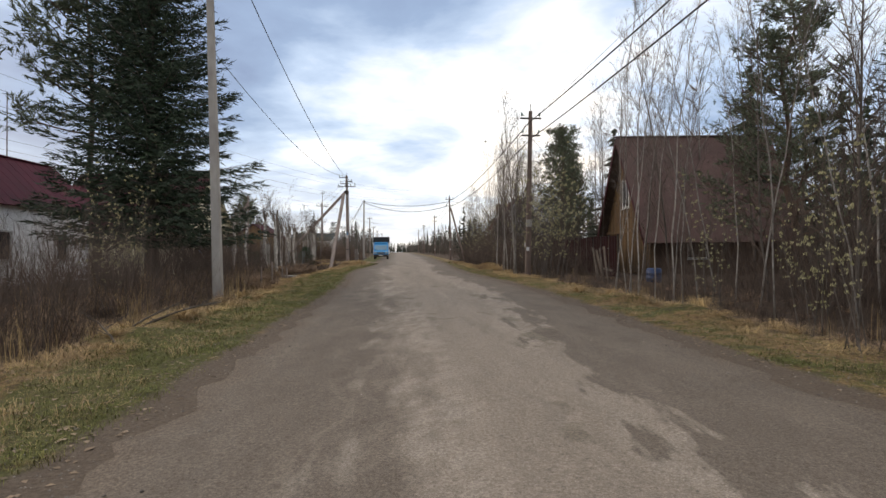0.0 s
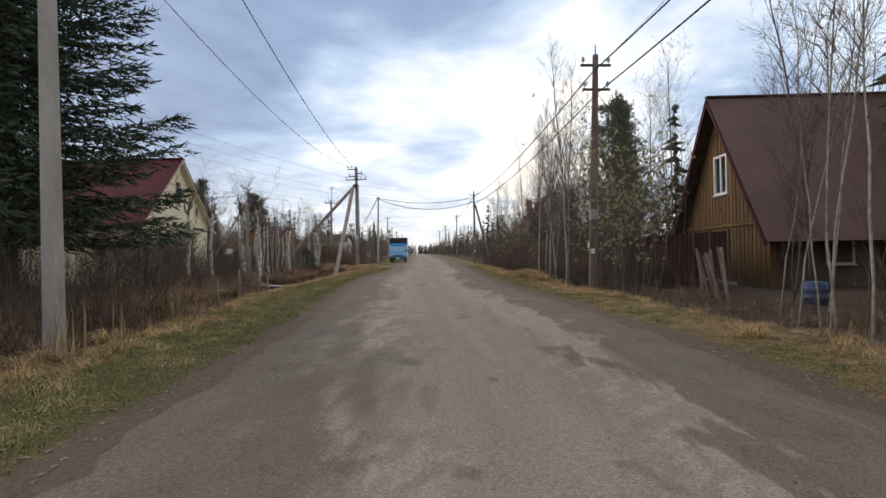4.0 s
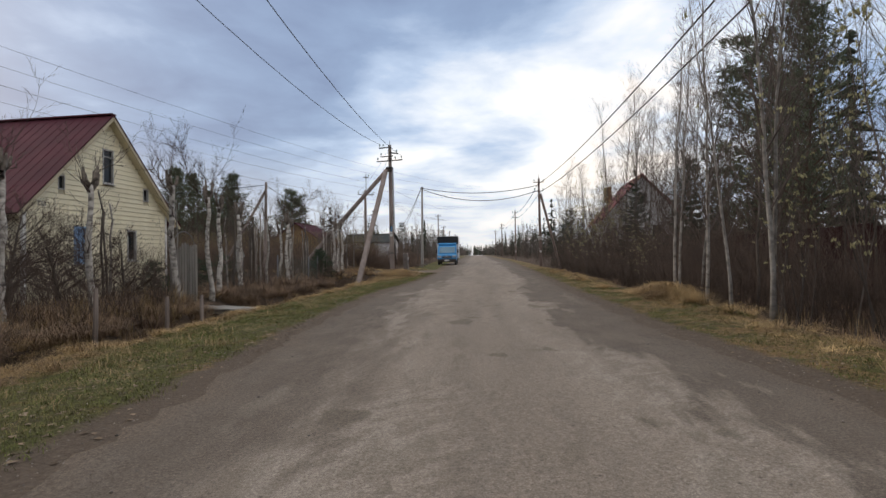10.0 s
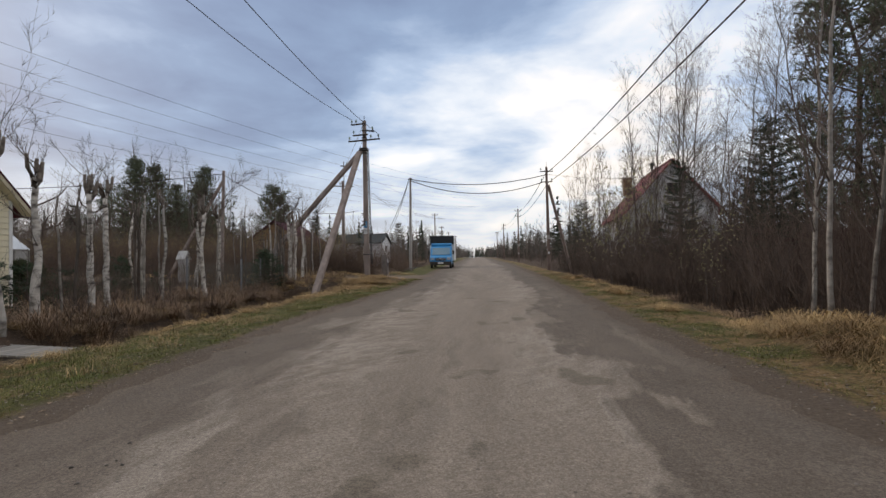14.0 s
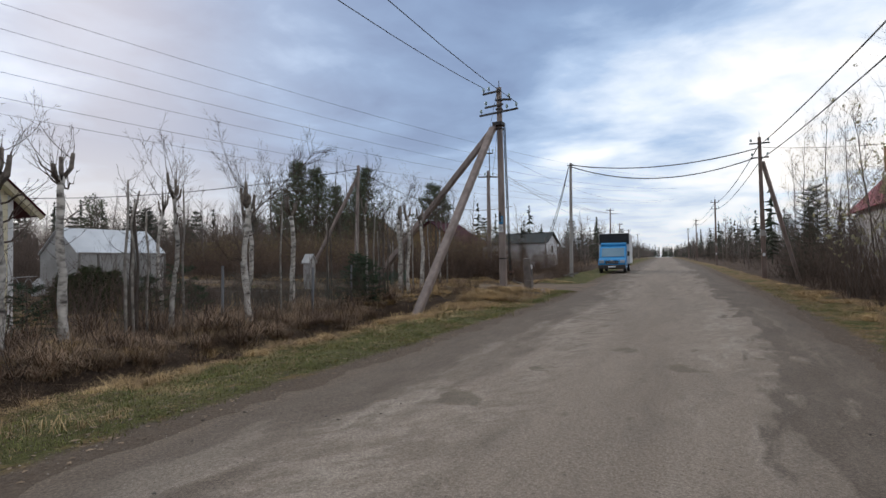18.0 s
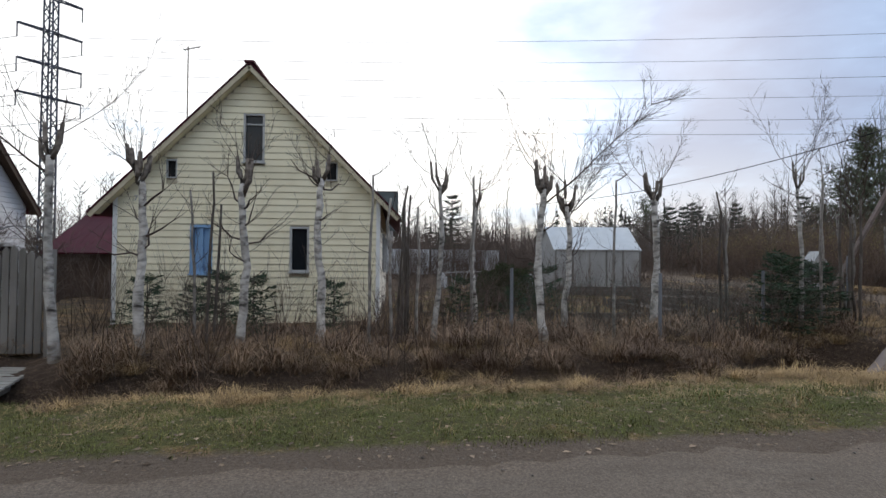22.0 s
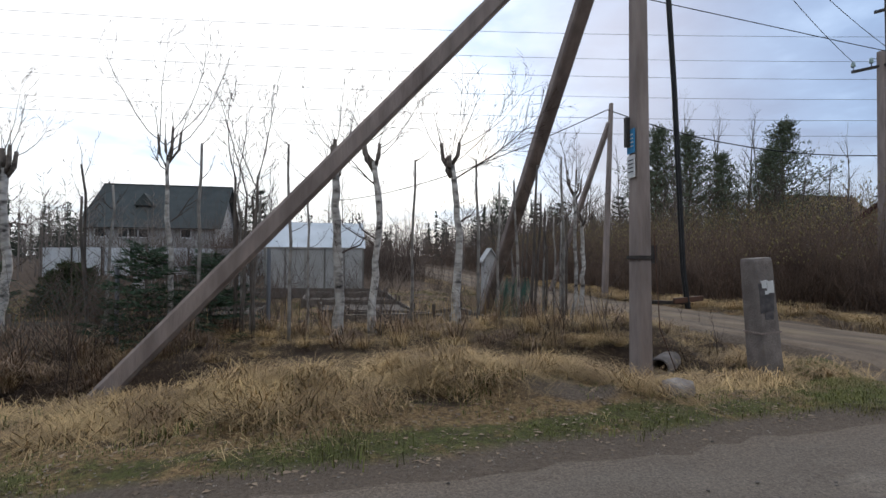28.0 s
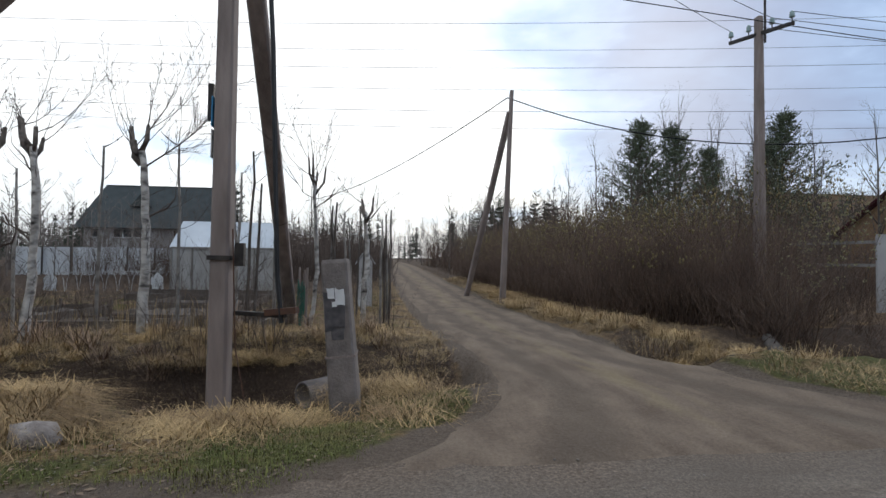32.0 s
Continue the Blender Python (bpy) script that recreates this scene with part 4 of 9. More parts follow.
def strutted_pole():
    """The angle pole with two struts, crossarms, cable drop and notices."""
    x, y = -9.49, 53.68
    z = 0.60
    e = squared_pole("strutted_pole", (x, y, z), (x - 0.05, y, 9.55), 0.30, "weathered concrete angle pole with two leaning struts", mat=M_OLDPOLE)
    for base, top in (((-9.75, 46.62, 0.32), (-9.80, 53.50, 7.75)), ((-16.5, 53.44, lie1(-16.5, 53.44)), (-9.68, 53.62, 7.9))):
        base, top = Vector(base), Vector(top)
        d = (top - base).normalized()
        part("strut", Mesher().bar(base - d * 0.5, top, 0.27, 0.23, bevel=0.035), M_OLDPOLE, e, "leaning concrete strut")
    part("strut_plate", Mesher().box((0.42, 0.42, 0.14), Matrix.Translation((x - 0.07, y - 0.05, 7.95))), M_STEEL, e)
    yaw = -10
    tips = crossarm(e, (x - 0.05, y - 0.1, 8.45), yaw, 1.9, (-0.46, 0.22, 0.46))
    tips += crossarm(e, (x - 0.35, y - 0.1, 9.35), yaw, 0.9, (-0.45, -0.15))
    tips += crossarm(e, (x - 0.25, y - 0.1, 8.75), yaw, 0.9, (-0.45,))
    part("bracket", Mesher().bar((x, y - 0.1, 9.0), (x + 0.55, y - 0.15, 8.9), 0.06, 0.08), M_STEEL, e)
    insulator(e, (x + 0.45, y - 0.15, 8.93))
    for zz in (9.0, 8.6, 7.75):
        band(e, (x - 0.05, y, zz), 0.26)
    part("top_pin", Mesher().tube([(x - 0.05, y, 9.5), (x - 0.05, y, 9.85)], [0.02, 0.012], 6), M_STEEL, e)
    # lower fittings seen close by
    band(e, (x, y, z + 1.58), 0.31, 0.05)
    part("cable_bracket", Mesher().bar((x - 0.32, y + 0.02, z + 0.94), (x + 0.10, y + 0.72, z + 0.94), 0.06, 0.05), M_STEEL, e, "dark steel cable bracket")
    part("cable_bracket", Mesher().bar((x + 0.04, y + 0.5, z + 0.97), (x + 0.16, y + 0.86, z + 1.01), 0.09, 0.07), M_RUST, e)
    for k, dx in enumerate((-0.03, 0.03)):
        pts = [(x + 0.1 + dx, y + 0.68, z + 0.86), (x + 0.08 + dx, y + 0.62, z + 1.4), (x + 0.05 + dx, y + 0.52, z + 4.0), (x + 0.05 + dx, y + 0.3, z + 7.4)]
        part("cable_drop", Mesher().tube(pts, [0.022] * 4, 6), M_CABLE, e)
    part("box", Mesher().box((0.10, 0.10, 0.26), Matrix.Translation((x - 0.02, y + 0.19, z + 1.62))), M_STEEL, e)
    part("box", Mesher().box((0.06, 0.06, 0.42), Matrix.Translation((x - 0.05, y - 0.17, z + 3.35))), M_STEEL, e)
    for dz, h, m, lab in ((3.22, 0.34, M_SIGNBLUE, "blue sign plate"), (2.86, 0.32, M_PAPER, "white sign plate")):
        p = part("sign_plate", Mesher().box((0.19, 0.012, h), Matrix.Translation((x - 0.02, y - 0.125, z + dz))), m, e, lab)
        for j in range(4):
            part("writing", Mesher().box((0.13, 0.006, 0.014), Matrix.Translation((x - 0.02, y - 0.133, z + dz + 0.09 - j * 0.055))), M_PAPER if m is M_SIGNBLUE else M_INK, p)
    part("wire_stay", Mesher().tube([(x + 0.12, y + 0.14, z + 1.9), (x + 0.15, y + 0.2, z + 0.6), (x + 0.3, y + 0.35, z + 0.02)], [0.008] * 3, 4), M_RUST, e)
    return tips


TIPS = strutted_pole()

# bare wires from the near left pole to the strutted pole
PLX, PLY = -6.25, 15.0
pl = squared_pole("utility_pole", (PLX, PLY, lie1(PLX, PLY)), (PLX - 0.25, PLY + 0.1, 9.4), 0.27, "pale grey concrete utility pole beside the spruce", M_CONCRETE, "poles along the road")
pl_tips = crossarm(pl, (PLX - 0.25, PLY + 0.05, 9.25), 5, 1.9, (-0.80, 0.45))
part("top_pin", Mesher().tube([(PLX - 0.25, PLY + 0.1, 9.4), (PLX - 0.25, PLY + 0.1, 9.75)], [0.02, 0.014], 6), M_STEEL, pl)
for a, c in zip(pl_tips, (TIPS[3], TIPS[2])):
    hang("bare_wire", a, c, 1.15, 0.016, "thin bare overhead wire", M_WIRE)
    hang("bare_wire", (a[0] + 2.4, a[1] - 35, a[2] - 0.2), a, 0.5, 0.011, "thin bare overhead wire", M_WIRE)

# slim grey pole that hands the cables across the road
PC = (-9.9, 67.2)
pc = squared_pole("utility_pole", (*PC, lie1(*PC)), (PC[0] + 0.1, PC[1], 8.45), 0.22, "slim pale concrete pole carrying cables across the road", M_CONCRETE, "poles along the road")
part("bracket", Mesher().bar((PC[0] - 0.1, PC[1] - 0.1, 8.3), (PC[0] + 0.3, PC[1] - 0.1, 8.3), 0.05, 0.06), M_STEEL, pc)
part("rubble", Mesher().bar((PC[0] - 0.4, PC[1] - 0.5, lie1(*PC) + 0.1), (PC[0] + 0.5, PC[1] - 0.2, lie1(*PC) + 0.25), 0.12, 0.1), M_WOOD, pc)
for dz, sag in ((0, 0.55), (-0.12, 0.95)):
    hang("power_cable", (PC[0] + 0.2, PC[1] - 0.1, 8.28 + dz), (0.7, 66.5, 8.1 + dz * 4), sag, 0.03, "black insulated cable slung over the road")
sp = squared_pole("utility_pole", (-18.3, 90, lie1(-18.3, 90)), (-18.3, 90, 4.6), 0.16, "short grey wooden service post behind the thicket", M_WOOD, "poles along the road")
for dz, sag in ((0, 0.6), (-0.2, 1.0)):
    hang("power_cable", (PC[0], PC[1] - 0.1, 8.25), (-18.3, 90, 4.4 + dz), sag, 0.024, "black insulated cable drooping from the slim pole")
hang("service_wire", (-9.5, 53.6, 5.9), (-15.5, 115.0, 8.5), 1.2, 0.008, "thin black overhead wire")

# poles beyond the van
for x, y, top in ((-15.3, 113.0, 9.6), (-17.0, 132.0, 8.7), (-19.5, 160.0, 9.0), (-22, 195, 9.6)):
    e = squared_pole("utility_pole", (x, y, lie1(x, y)), (x, y, top), 0.24, "weathered concrete utility pole far along the road", M_OLDPOLE, "poles along the road")
    crossarm(e, (x, y - 0.1, top - 0.3), 5, 1.0, (-0.4, 0.4))


def junction_poles():
    """Poles of the side road: one with a steel mast, one with a strut."""
    x, y = -14.35, 64.05
    z = lie1(x, y)
    e = squared_pole("utility_pole", (x, y, z), (x, y, 7.9), 0.27, "weathered concrete pole with a steel mast and glass insulators", M_OLDPOLE, "poles of the side road")
    part("mast", Mesher().tube([(x + 0.05, y + 0.12, 7.3), (x + 0.05, y + 0.12, 9.4)], [0.028, 0.028], 6), M_STEEL, e)
    tips = crossarm(e, (x + 0.05, y + 0.0, 7.5), 28, 1.4, (-0.47, -0.18, 0.18, 0.47))
    tips += crossarm(e, (x + 0.05, y + 0.12, 9.05), 28, 0.5, (0.45,))
    sx, sy = -21.8, 59.9
    s = squared_pole("utility_pole", (sx, sy, lie1(sx, sy)), (sx + 0.1, sy + 0.25, 8.35), 0.26, "weathered concrete pole with one strut beside the track", M_OLDPOLE, "poles of the side road")
    part("strut", Mesher().bar((-25.6, 59.2, lie1(-25.6, 59.2) - 0.3), (sx + 0.05, sy + 0.2, 7.6), 0.2, 0.18, bevel=0.03), M_OLDPOLE, s)
    hang("power_cable", (sx + 0.1, sy + 0.1, 8.1), (-16, 73, 6.5), 1.2, 0.02, "black overhead cable above the side road")
    hang("power_cable", (sx + 0.1, sy + 0.1, 8.1), (-46.0, 50.0, 7.0), 0.7, 0.022, "black overhead cable above the side road")
    for t in tips[:1]:
        hang("bare_wire", t, (-9.6, 53.5, 9.2), 0.3, 0.009, "thin bare overhead wire", M_WIRE)
    for t in tips[1:]:
        hang("bare_wire", t, (t[0] + 3.0, t[1] + 30, t[2] - 0.6), 0.6, 0.009, "thin bare overhead wire", M_WIRE)
    hang("bare_wire", tips[2], (-9.5, 53.6, 8.9), 0.3, 0.009, "thin bare overhead wire", M_WIRE)


junction_poles()


M_BOULDER = paint("lichened granite", (0.34, 0.30, 0.27), (0.20, 0.165, 0.145), 9, bump=0.7, bscale=30, stain=(0.10, 0.08, 0.07), sscale=5)
M_STUB = paint("old stained concrete", (0.155, 0.133, 0.122), (0.225, 0.196, 0.180), 6, bump=0.6, bscale=35, stain=(0.08, 0.072, 0.068), sscale=2.2)


def stub_post():
    """The squat concrete stub with torn notices."""
    x, y = -8.83, 55.12
    z = 0.58
    m = Matrix.Translation((x, y, z)) @ Matrix.Rotation(radians(-4), 4, "Z") @ Matrix.Rotation(radians(5.0), 4, "X")
    e = thing("concrete_stub", (x, y, z), "weathered grey concrete post stub with torn notices", "post")
    mb = Mesher()
    for h, w in ((-0.3, 0.36), (0.1, 0.355), (0.9, 0.33), (1.56, 0.315), (1.60, 0.29)):
        q = w / 2
        mb.v += [tuple(m @ Vector((sx * a, sy * c * 0.82, h))) for sx, sy, a, c in ((1, 1, q, q * 0.86), (1, 1, q * 0.86, q), (-1, 1, q * 0.86, q), (-1, 1, q, q * 0.86), (-1, -1, q, q * 0.86), (-1, -1, q * 0.86, q), (1, -1, q * 0.86, q), (1, -1, q, q * 0.86))]
    for i in range(4):
        for k in range(8):
            mb.f.append((i * 8 + k, i * 8 + (k + 1) % 8, i * 8 + 8 + (k + 1) % 8, i * 8 + 8 + k))
    mb.f += [tuple(reversed(range(8))), tuple(range(32, 40))]
    part("shaft", mb, M_STUB, e)
    part("band", Mesher().box((0.345, 0.30, 0.02), m @ Matrix.Translation((0, 0, 0.62))), M_OLDPOLE, e)
    rnd = random.Random(4)
    for dy, dz, w, h, mat in ((0.03, 1.10, 0.20, 0.40, M_SMUDGE), (0.04, 0.86, 0.13, 0.14, M_SMUDGE), (0.0, 1.26, 0.07, 0.11, M_PAPER), (0.09, 1.22, 0.09, 0.17, M_PAPER), (0.03, 1.15, 0.05, 0.05, M_PAPER)):
        edge = [(-0.5, -0.5), (0.05, -0.46), (0.5, -0.5), (0.47, 0.0), (0.5, 0.5), (-0.1, 0.44), (-0.5, 0.5), (-0.46, 0.05)]
        out = [m @ Vector((0.164, dy - 0.05 + w * (p + rnd.uniform(-0.07, 0.07)), dz + h * (q + rnd.uniform(-0.07, 0.07)))) for p, q in edge]
        part("notice", Mesher().prism(out, (m.to_3x3() @ Vector((0.013 if mat is M_PAPER else 0.008, 0, 0)))), mat, e, "torn notice")


stub_post()


# houses
def boards_across(parent, name, mat, origin, along, out, z0, z1, pitch, span, holes, proud=0.027, lap=0.010):
    """Lapped boards one above another on a wall. span(z) gives the ends along the wall; holes are (a, b, z0, z1)."""
    origin, along, out = Vector(origin), Vector(along), Vector(out)
    made = {}
    z = z0
    while z < z1 - 0.03:
        top = min(z + pitch, z1)
        a, b = span((z + top) / 2)
        cuts = [(a, b)]
        for h0, h1, hz0, hz1 in holes:
            if hz0 < top - 0.01 and hz1 > z + 0.01:
                cuts = [p for s, t in cuts for p in ((s, min(t, h0)), (max(s, h1), t)) if p[1] - p[0] > 0.03]
        for s, t in cuts:
            key = (round(t - s, 3), round(top - z, 3))
            if key not in made:
                mb = Mesher()
                prof = [(0, 0.0), (proud, 0.0), (proud + 0.003, 0.02), (lap, top - z - 0.005), (0, top - z - 0.005)]
                ring0 = [out * p + Vector((0, 0, q)) for p, q in prof]
                mb.prism(ring0, along * (t - s))
                made[key] = mb.data(name, mat)
            ob = new(name, made[key])
            ob.parent = parent
            ob.matrix_parent_inverse = place_of(parent).inverted()
            ob.location = origin + along * s + Vector((0, 0, z - origin.z))
        z = top
    return made


def window(parent, centre, along, out, w, h, frame_mat, pane_mat=M_GLASS, mullions=1, sill=True, label="", rail=0.0, fw=0.06):
    """A window in a wall opening: four frame bars, mullions, panes and a sill."""
    c, u, o, up = Vector(centre), Vector(along), Vector(out), Vector((0, 0, 1))
    f = Mesher()
    for s in (-1, 1):
        f.bar(c + u * s * (w / 2 - fw / 2) - up * h / 2 + o * 0.01, c + u * s * (w / 2 - fw / 2) + up * h / 2 + o * 0.01, fw, 0.09, up=o)
        f.bar(c - u * (w / 2 - fw) + up * s * (h / 2 - fw / 2) + o * 0.01, c + u * (w / 2 - fw) + up * s * (h / 2 - fw / 2) + o * 0.01, fw, 0.09, up=o)
    win = part("window", f, frame_mat, parent, label)
    for k in range(1, mullions):
        x = -w / 2 + w * k / mullions
        part("mullion", Mesher().bar(c + u * x - up * (h / 2 - fw), c + u * x + up * (h / 2 - fw), fw, 0.07, up=o), frame_mat, win)
    if rail:
        part("rail", Mesher().bar(c - u * (w / 2 - fw) + up * rail, c + u * (w / 2 - fw) + up * rail, 0.04, 0.07, up=o), frame_mat, win)
    inner = w - 2 * fw
    for k in range(mullions):
        x = -inner / 2 + inner * (k + 0.5) / mullions
        pw = inner / mullions - (fw / 2 if mullions > 1 else 0)
        m = Matrix((u, o, up)).transposed().to_4x4()
        m.translation = c + u * x - o * 0.03
        part("pane", Mesher().box((pw, 0.012, h - 2 * fw), m), pane_mat, win)
    if sill:
        part("sill", Mesher().bar(c - u * (w / 2 + 0.03) - up * (h / 2 + 0.02) + o * 0.06, c + u * (w / 2 + 0.03) - up * (h / 2 + 0.02) + o * 0.06, 0.12, 0.03), frame_mat, win)
    return win


def gable_roof(parent, mat, ridge_a, ridge_b, run, drop, thick=0.06, rib=0.0, label=""):
    """Two slopes from a ridge line; run is the horizontal half width (a vector), drop the fall. Ribs stand proud where rib is their pitch."""
    a, b, run = Vector(ridge_a), Vector(ridge_b), Vector(run)
    for s in (1, -1):
        e = run * s - Vector((0, 0, drop))
        n = (b - a).cross(e).normalized()
        n = n if n.z > 0 else -n
        mb = Mesher().prism([a, b, b + e, a + e], n * thick)
        slope = part("roof", mb, mat, parent, label)
        if rib:
            k = int((b - a).length / rib)
            one = Mesher().bar(a + n * (thick + 0.004), a + n * (thick + 0.004) + e, 0.03, 0.007, up=n).data("rib", mat)
            for i in range(k + 1):
                r = part("rib", one, mat, slope)
                r.location = (b - a) * (i / k)
    part("ridge_cap", Mesher().bar(a + Vector((0, 0, thick + 0.03)), b + Vector((0, 0, thick + 0.03)), 0.24, 0.05), mat, parent)


def yellow_house():
    x, y0, y1, back = -15.35, 31.9, 38.3, -23.3
    yc, z0, ze, zr = 35.12, 0.56, 3.78, 6.98
    e = thing("yellow_house", (-19, yc, lie1(-19, yc)), "cream-sided wooden house with a dark red metal roof", "house")
    zg = min(lie1(x, y0), lie1(back, y1)) - 0.3
    slope = (zr - ze) / (y1 - yc)
    part("foundation", Mesher().box((x - back - 0.1, y1 - y0 - 0.1, z0 - zg), Matrix.Translation(((x + back) / 2, yc, (z0 + zg) / 2))), M_BLOCK, e)
    holes = [(33.68, 34.22, 1.80, 3.02), (36.10, 36.58, 1.86, 3.0), (33.08, 33.34, 4.17, 4.63), (36.97, 37.27, 4.17, 4.65), (34.93, 35.45, 4.60, 5.83)]
    # front wall in strips between the openings, toned down to show as shade between boards
    cuts = sorted({y0 + 0.03, y1 - 0.03, yc} | {v for h in holes for v in h[:2]})
    for a, b in zip(cuts, cuts[1:]):
        gaps = sorted((h[2], h[3]) for h in holes if h[0] < (a + b) / 2 < h[1])
        zs = [z0]
        for g in gaps:
            zs += list(g)
        roofline = lambda v: zr - slope * abs(v - yc) - 0.1
        zs.append(None)
        for k in range(0, len(zs), 2):
            lo, hi = zs[k], zs[k + 1]
            part("wall", Mesher().prism([(x - 0.012, a, lo), (x - 0.012, b, lo), (x - 0.012, b, roofline(b) if hi is None else hi), (x - 0.012, a, roofline(a) if hi is None else hi)], (-0.16, 0, 0)), M_DULLCREAM, e)
    part("wall", Mesher().prism([(back, y0 + 0.03, z0), (back, y1 - 0.03, z0), (back, y1 - 0.03, ze), (back, yc, zr - 0.1), (back, y0 + 0.03, ze)], (0.15, 0, 0)), M_SIDING, e)
    for y in (y0, y1):
        s = 1 if y == y1 else -1
        part("wall", Mesher().box((x - back - 0.34, 0.14, ze - z0), Matrix.Translation(((x + back) / 2, y - s * 0.07, (ze + z0) / 2))), M_PALE, e)
    # added near-black sheet standing for the unlit room
    part("partition", Mesher().box((0.1, 2.4, 5.2), Matrix.Translation((x - 2.2, yc, z0 + 2.6))), M_DARK, e)
    boards_across(e, "siding_board", M_SIDING, (x, 0, z0), (0, 1, 0), (1, 0, 0), z0, zr - 0.12, 0.165,
                  lambda z: (max(y0, yc - (zr - z) / slope + 0.12), min(y1, yc + (zr - z) / slope - 0.12)), holes)
    side_holes = [(-18.9, -18.45, 1.85, 3.0), (-22.2, -21.75, 1.85, 3.0)]
    boards_across(e, "siding_board", M_PALE, (0, y1, z0), (1, 0, 0), (0, 1, 0), z0, ze - 0.1, 0.165, lambda z: (back, x), side_holes)
    boards_across(e, "siding_board", M_SIDING, (0, y0, z0), (1, 0, 0), (0, -1, 0), z0, ze - 0.1, 0.33, lambda z: (back, x), [(-17.6, -16.9, 1.85, 3.0)])
    for sx in (-18.675, -21.975):
        window(e, (sx, y1 + 0.04, 2.42), (1, 0, 0), (0, 1, 0), 0.45, 1.15, M_GREYTRIM, label="narrow dark side window")
    window(e, (-17.25, y0 - 0.04, 2.42), (1, 0, 0), (0, -1, 0), 0.7, 1.15, M_GREYTRIM)
    for y, s in ((y0, -1), (y1, 1)):
        part("corner_board", Mesher().box((0.10, 0.10, ze - z0 - 0.1), Matrix.Translation((x - 0.01, y + s * 0.005, (ze + z0) / 2 - 0.05))), M_TRIM, e)
    # shuttered blue window, dark windows, attic openings with near-black panes for the shade inside
    w = window(e, (x - 0.02, 33.95, 2.41), (0, 1, 0), (1, 0, 0), 0.54, 1.22, M_BLUE, M_BLUE, 2, label="narrow window with blue boarded shutter", fw=0.07)
    window(e, (x - 0.02, 36.34, 2.43), (0, 1, 0), (1, 0, 0), 0.48, 1.14, M_GREYTRIM, label="narrow dark window with grey frame", fw=0.05)
    for yy, ww, zz, hh in ((33.21, 0.26, 4.4, 0.46), (37.12, 0.30, 4.41, 0.48)):
        window(e, (x - 0.02, yy, zz), (0, 1, 0), (1, 0, 0), ww, hh, M_GREYTRIM, M_DARK, sill=False, label="small square attic opening", fw=0.03)
    window(e, (x - 0.02, 35.19, 5.215), (0, 1, 0), (1, 0, 0), 0.52, 1.23, M_GREYTRIM, label="tall attic window with grey frame", rail=0.34, fw=0.05)
    # roof with overhang, verge boards and soffit
    a, b = Vector((x + 0.32, yc, zr)), Vector((back - 0.3, yc, zr))
    gable_roof(e, M_ROOF, a, b, (0, 3.72, 0), 3.72 * slope, thick=0.045, rib=0.35, label="dark red ribbed metal roof slope")
    for s in (1, -1):
        part("verge_board", Mesher().bar((x + 0.30, yc, zr - 0.06), (x + 0.30, yc + s * 3.70, zr - 0.06 - 3.7 * slope), 0.04, 0.12, up=(0, 0, 1)), M_DULLCREAM, e, "cream verge board")
        part("soffit", Mesher().prism([(x, yc, zr - 0.11), (x + 0.28, yc, zr - 0.11), (x + 0.28, yc + s * 3.6, zr - 0.11 - 3.6 * slope), (x, yc + s * 3.6, zr - 0.11 - 3.6 * slope)], (0, 0, 0.03)), M_SIDING, e)
    # the house number, in black strokes
    cu = bpy.data.curves.new("number", "FONT")
    cu.body, cu.size, cu.extrude = "738", 0.21, 0.004
    cu.materials.append(M_GREYTRIM)
    no = new("house_number", cu)
    no.parent, no.matrix_parent_inverse = e, place_of(e).inverted()
    no.matrix_basis = Matrix.Translation((x + 0.03, 32.32, 3.58)) @ Euler((radians(90), 0, radians(90))).to_matrix().to_4x4()
    # antenna mast on the far slope
    ant = thing("tv_antenna", (-24.4, 30.1, 0.6), "thin rusty mast with a small tv antenna", "antenna")
    part("mast", Mesher().tube([(-24.4, 30.1, 0.3), (-24.35, 30.1, 10.95)], [0.04, 0.022], 6), M_RUST, ant)
    part("boom", Mesher().bar((-24.35, 29.9, 10.8), (-24.35, 30.6, 10.95), 0.03, 0.03), M_STEEL, ant)
    for k in range(4):
        part("element", Mesher().bar((-24.55, 29.95 + 0.18 * k, 10.81 + 0.035 * k), (-24.15, 29.95 + 0.18 * k, 10.81 + 0.035 * k), 0.012, 0.012), M_STEEL, ant)


yellow_house()


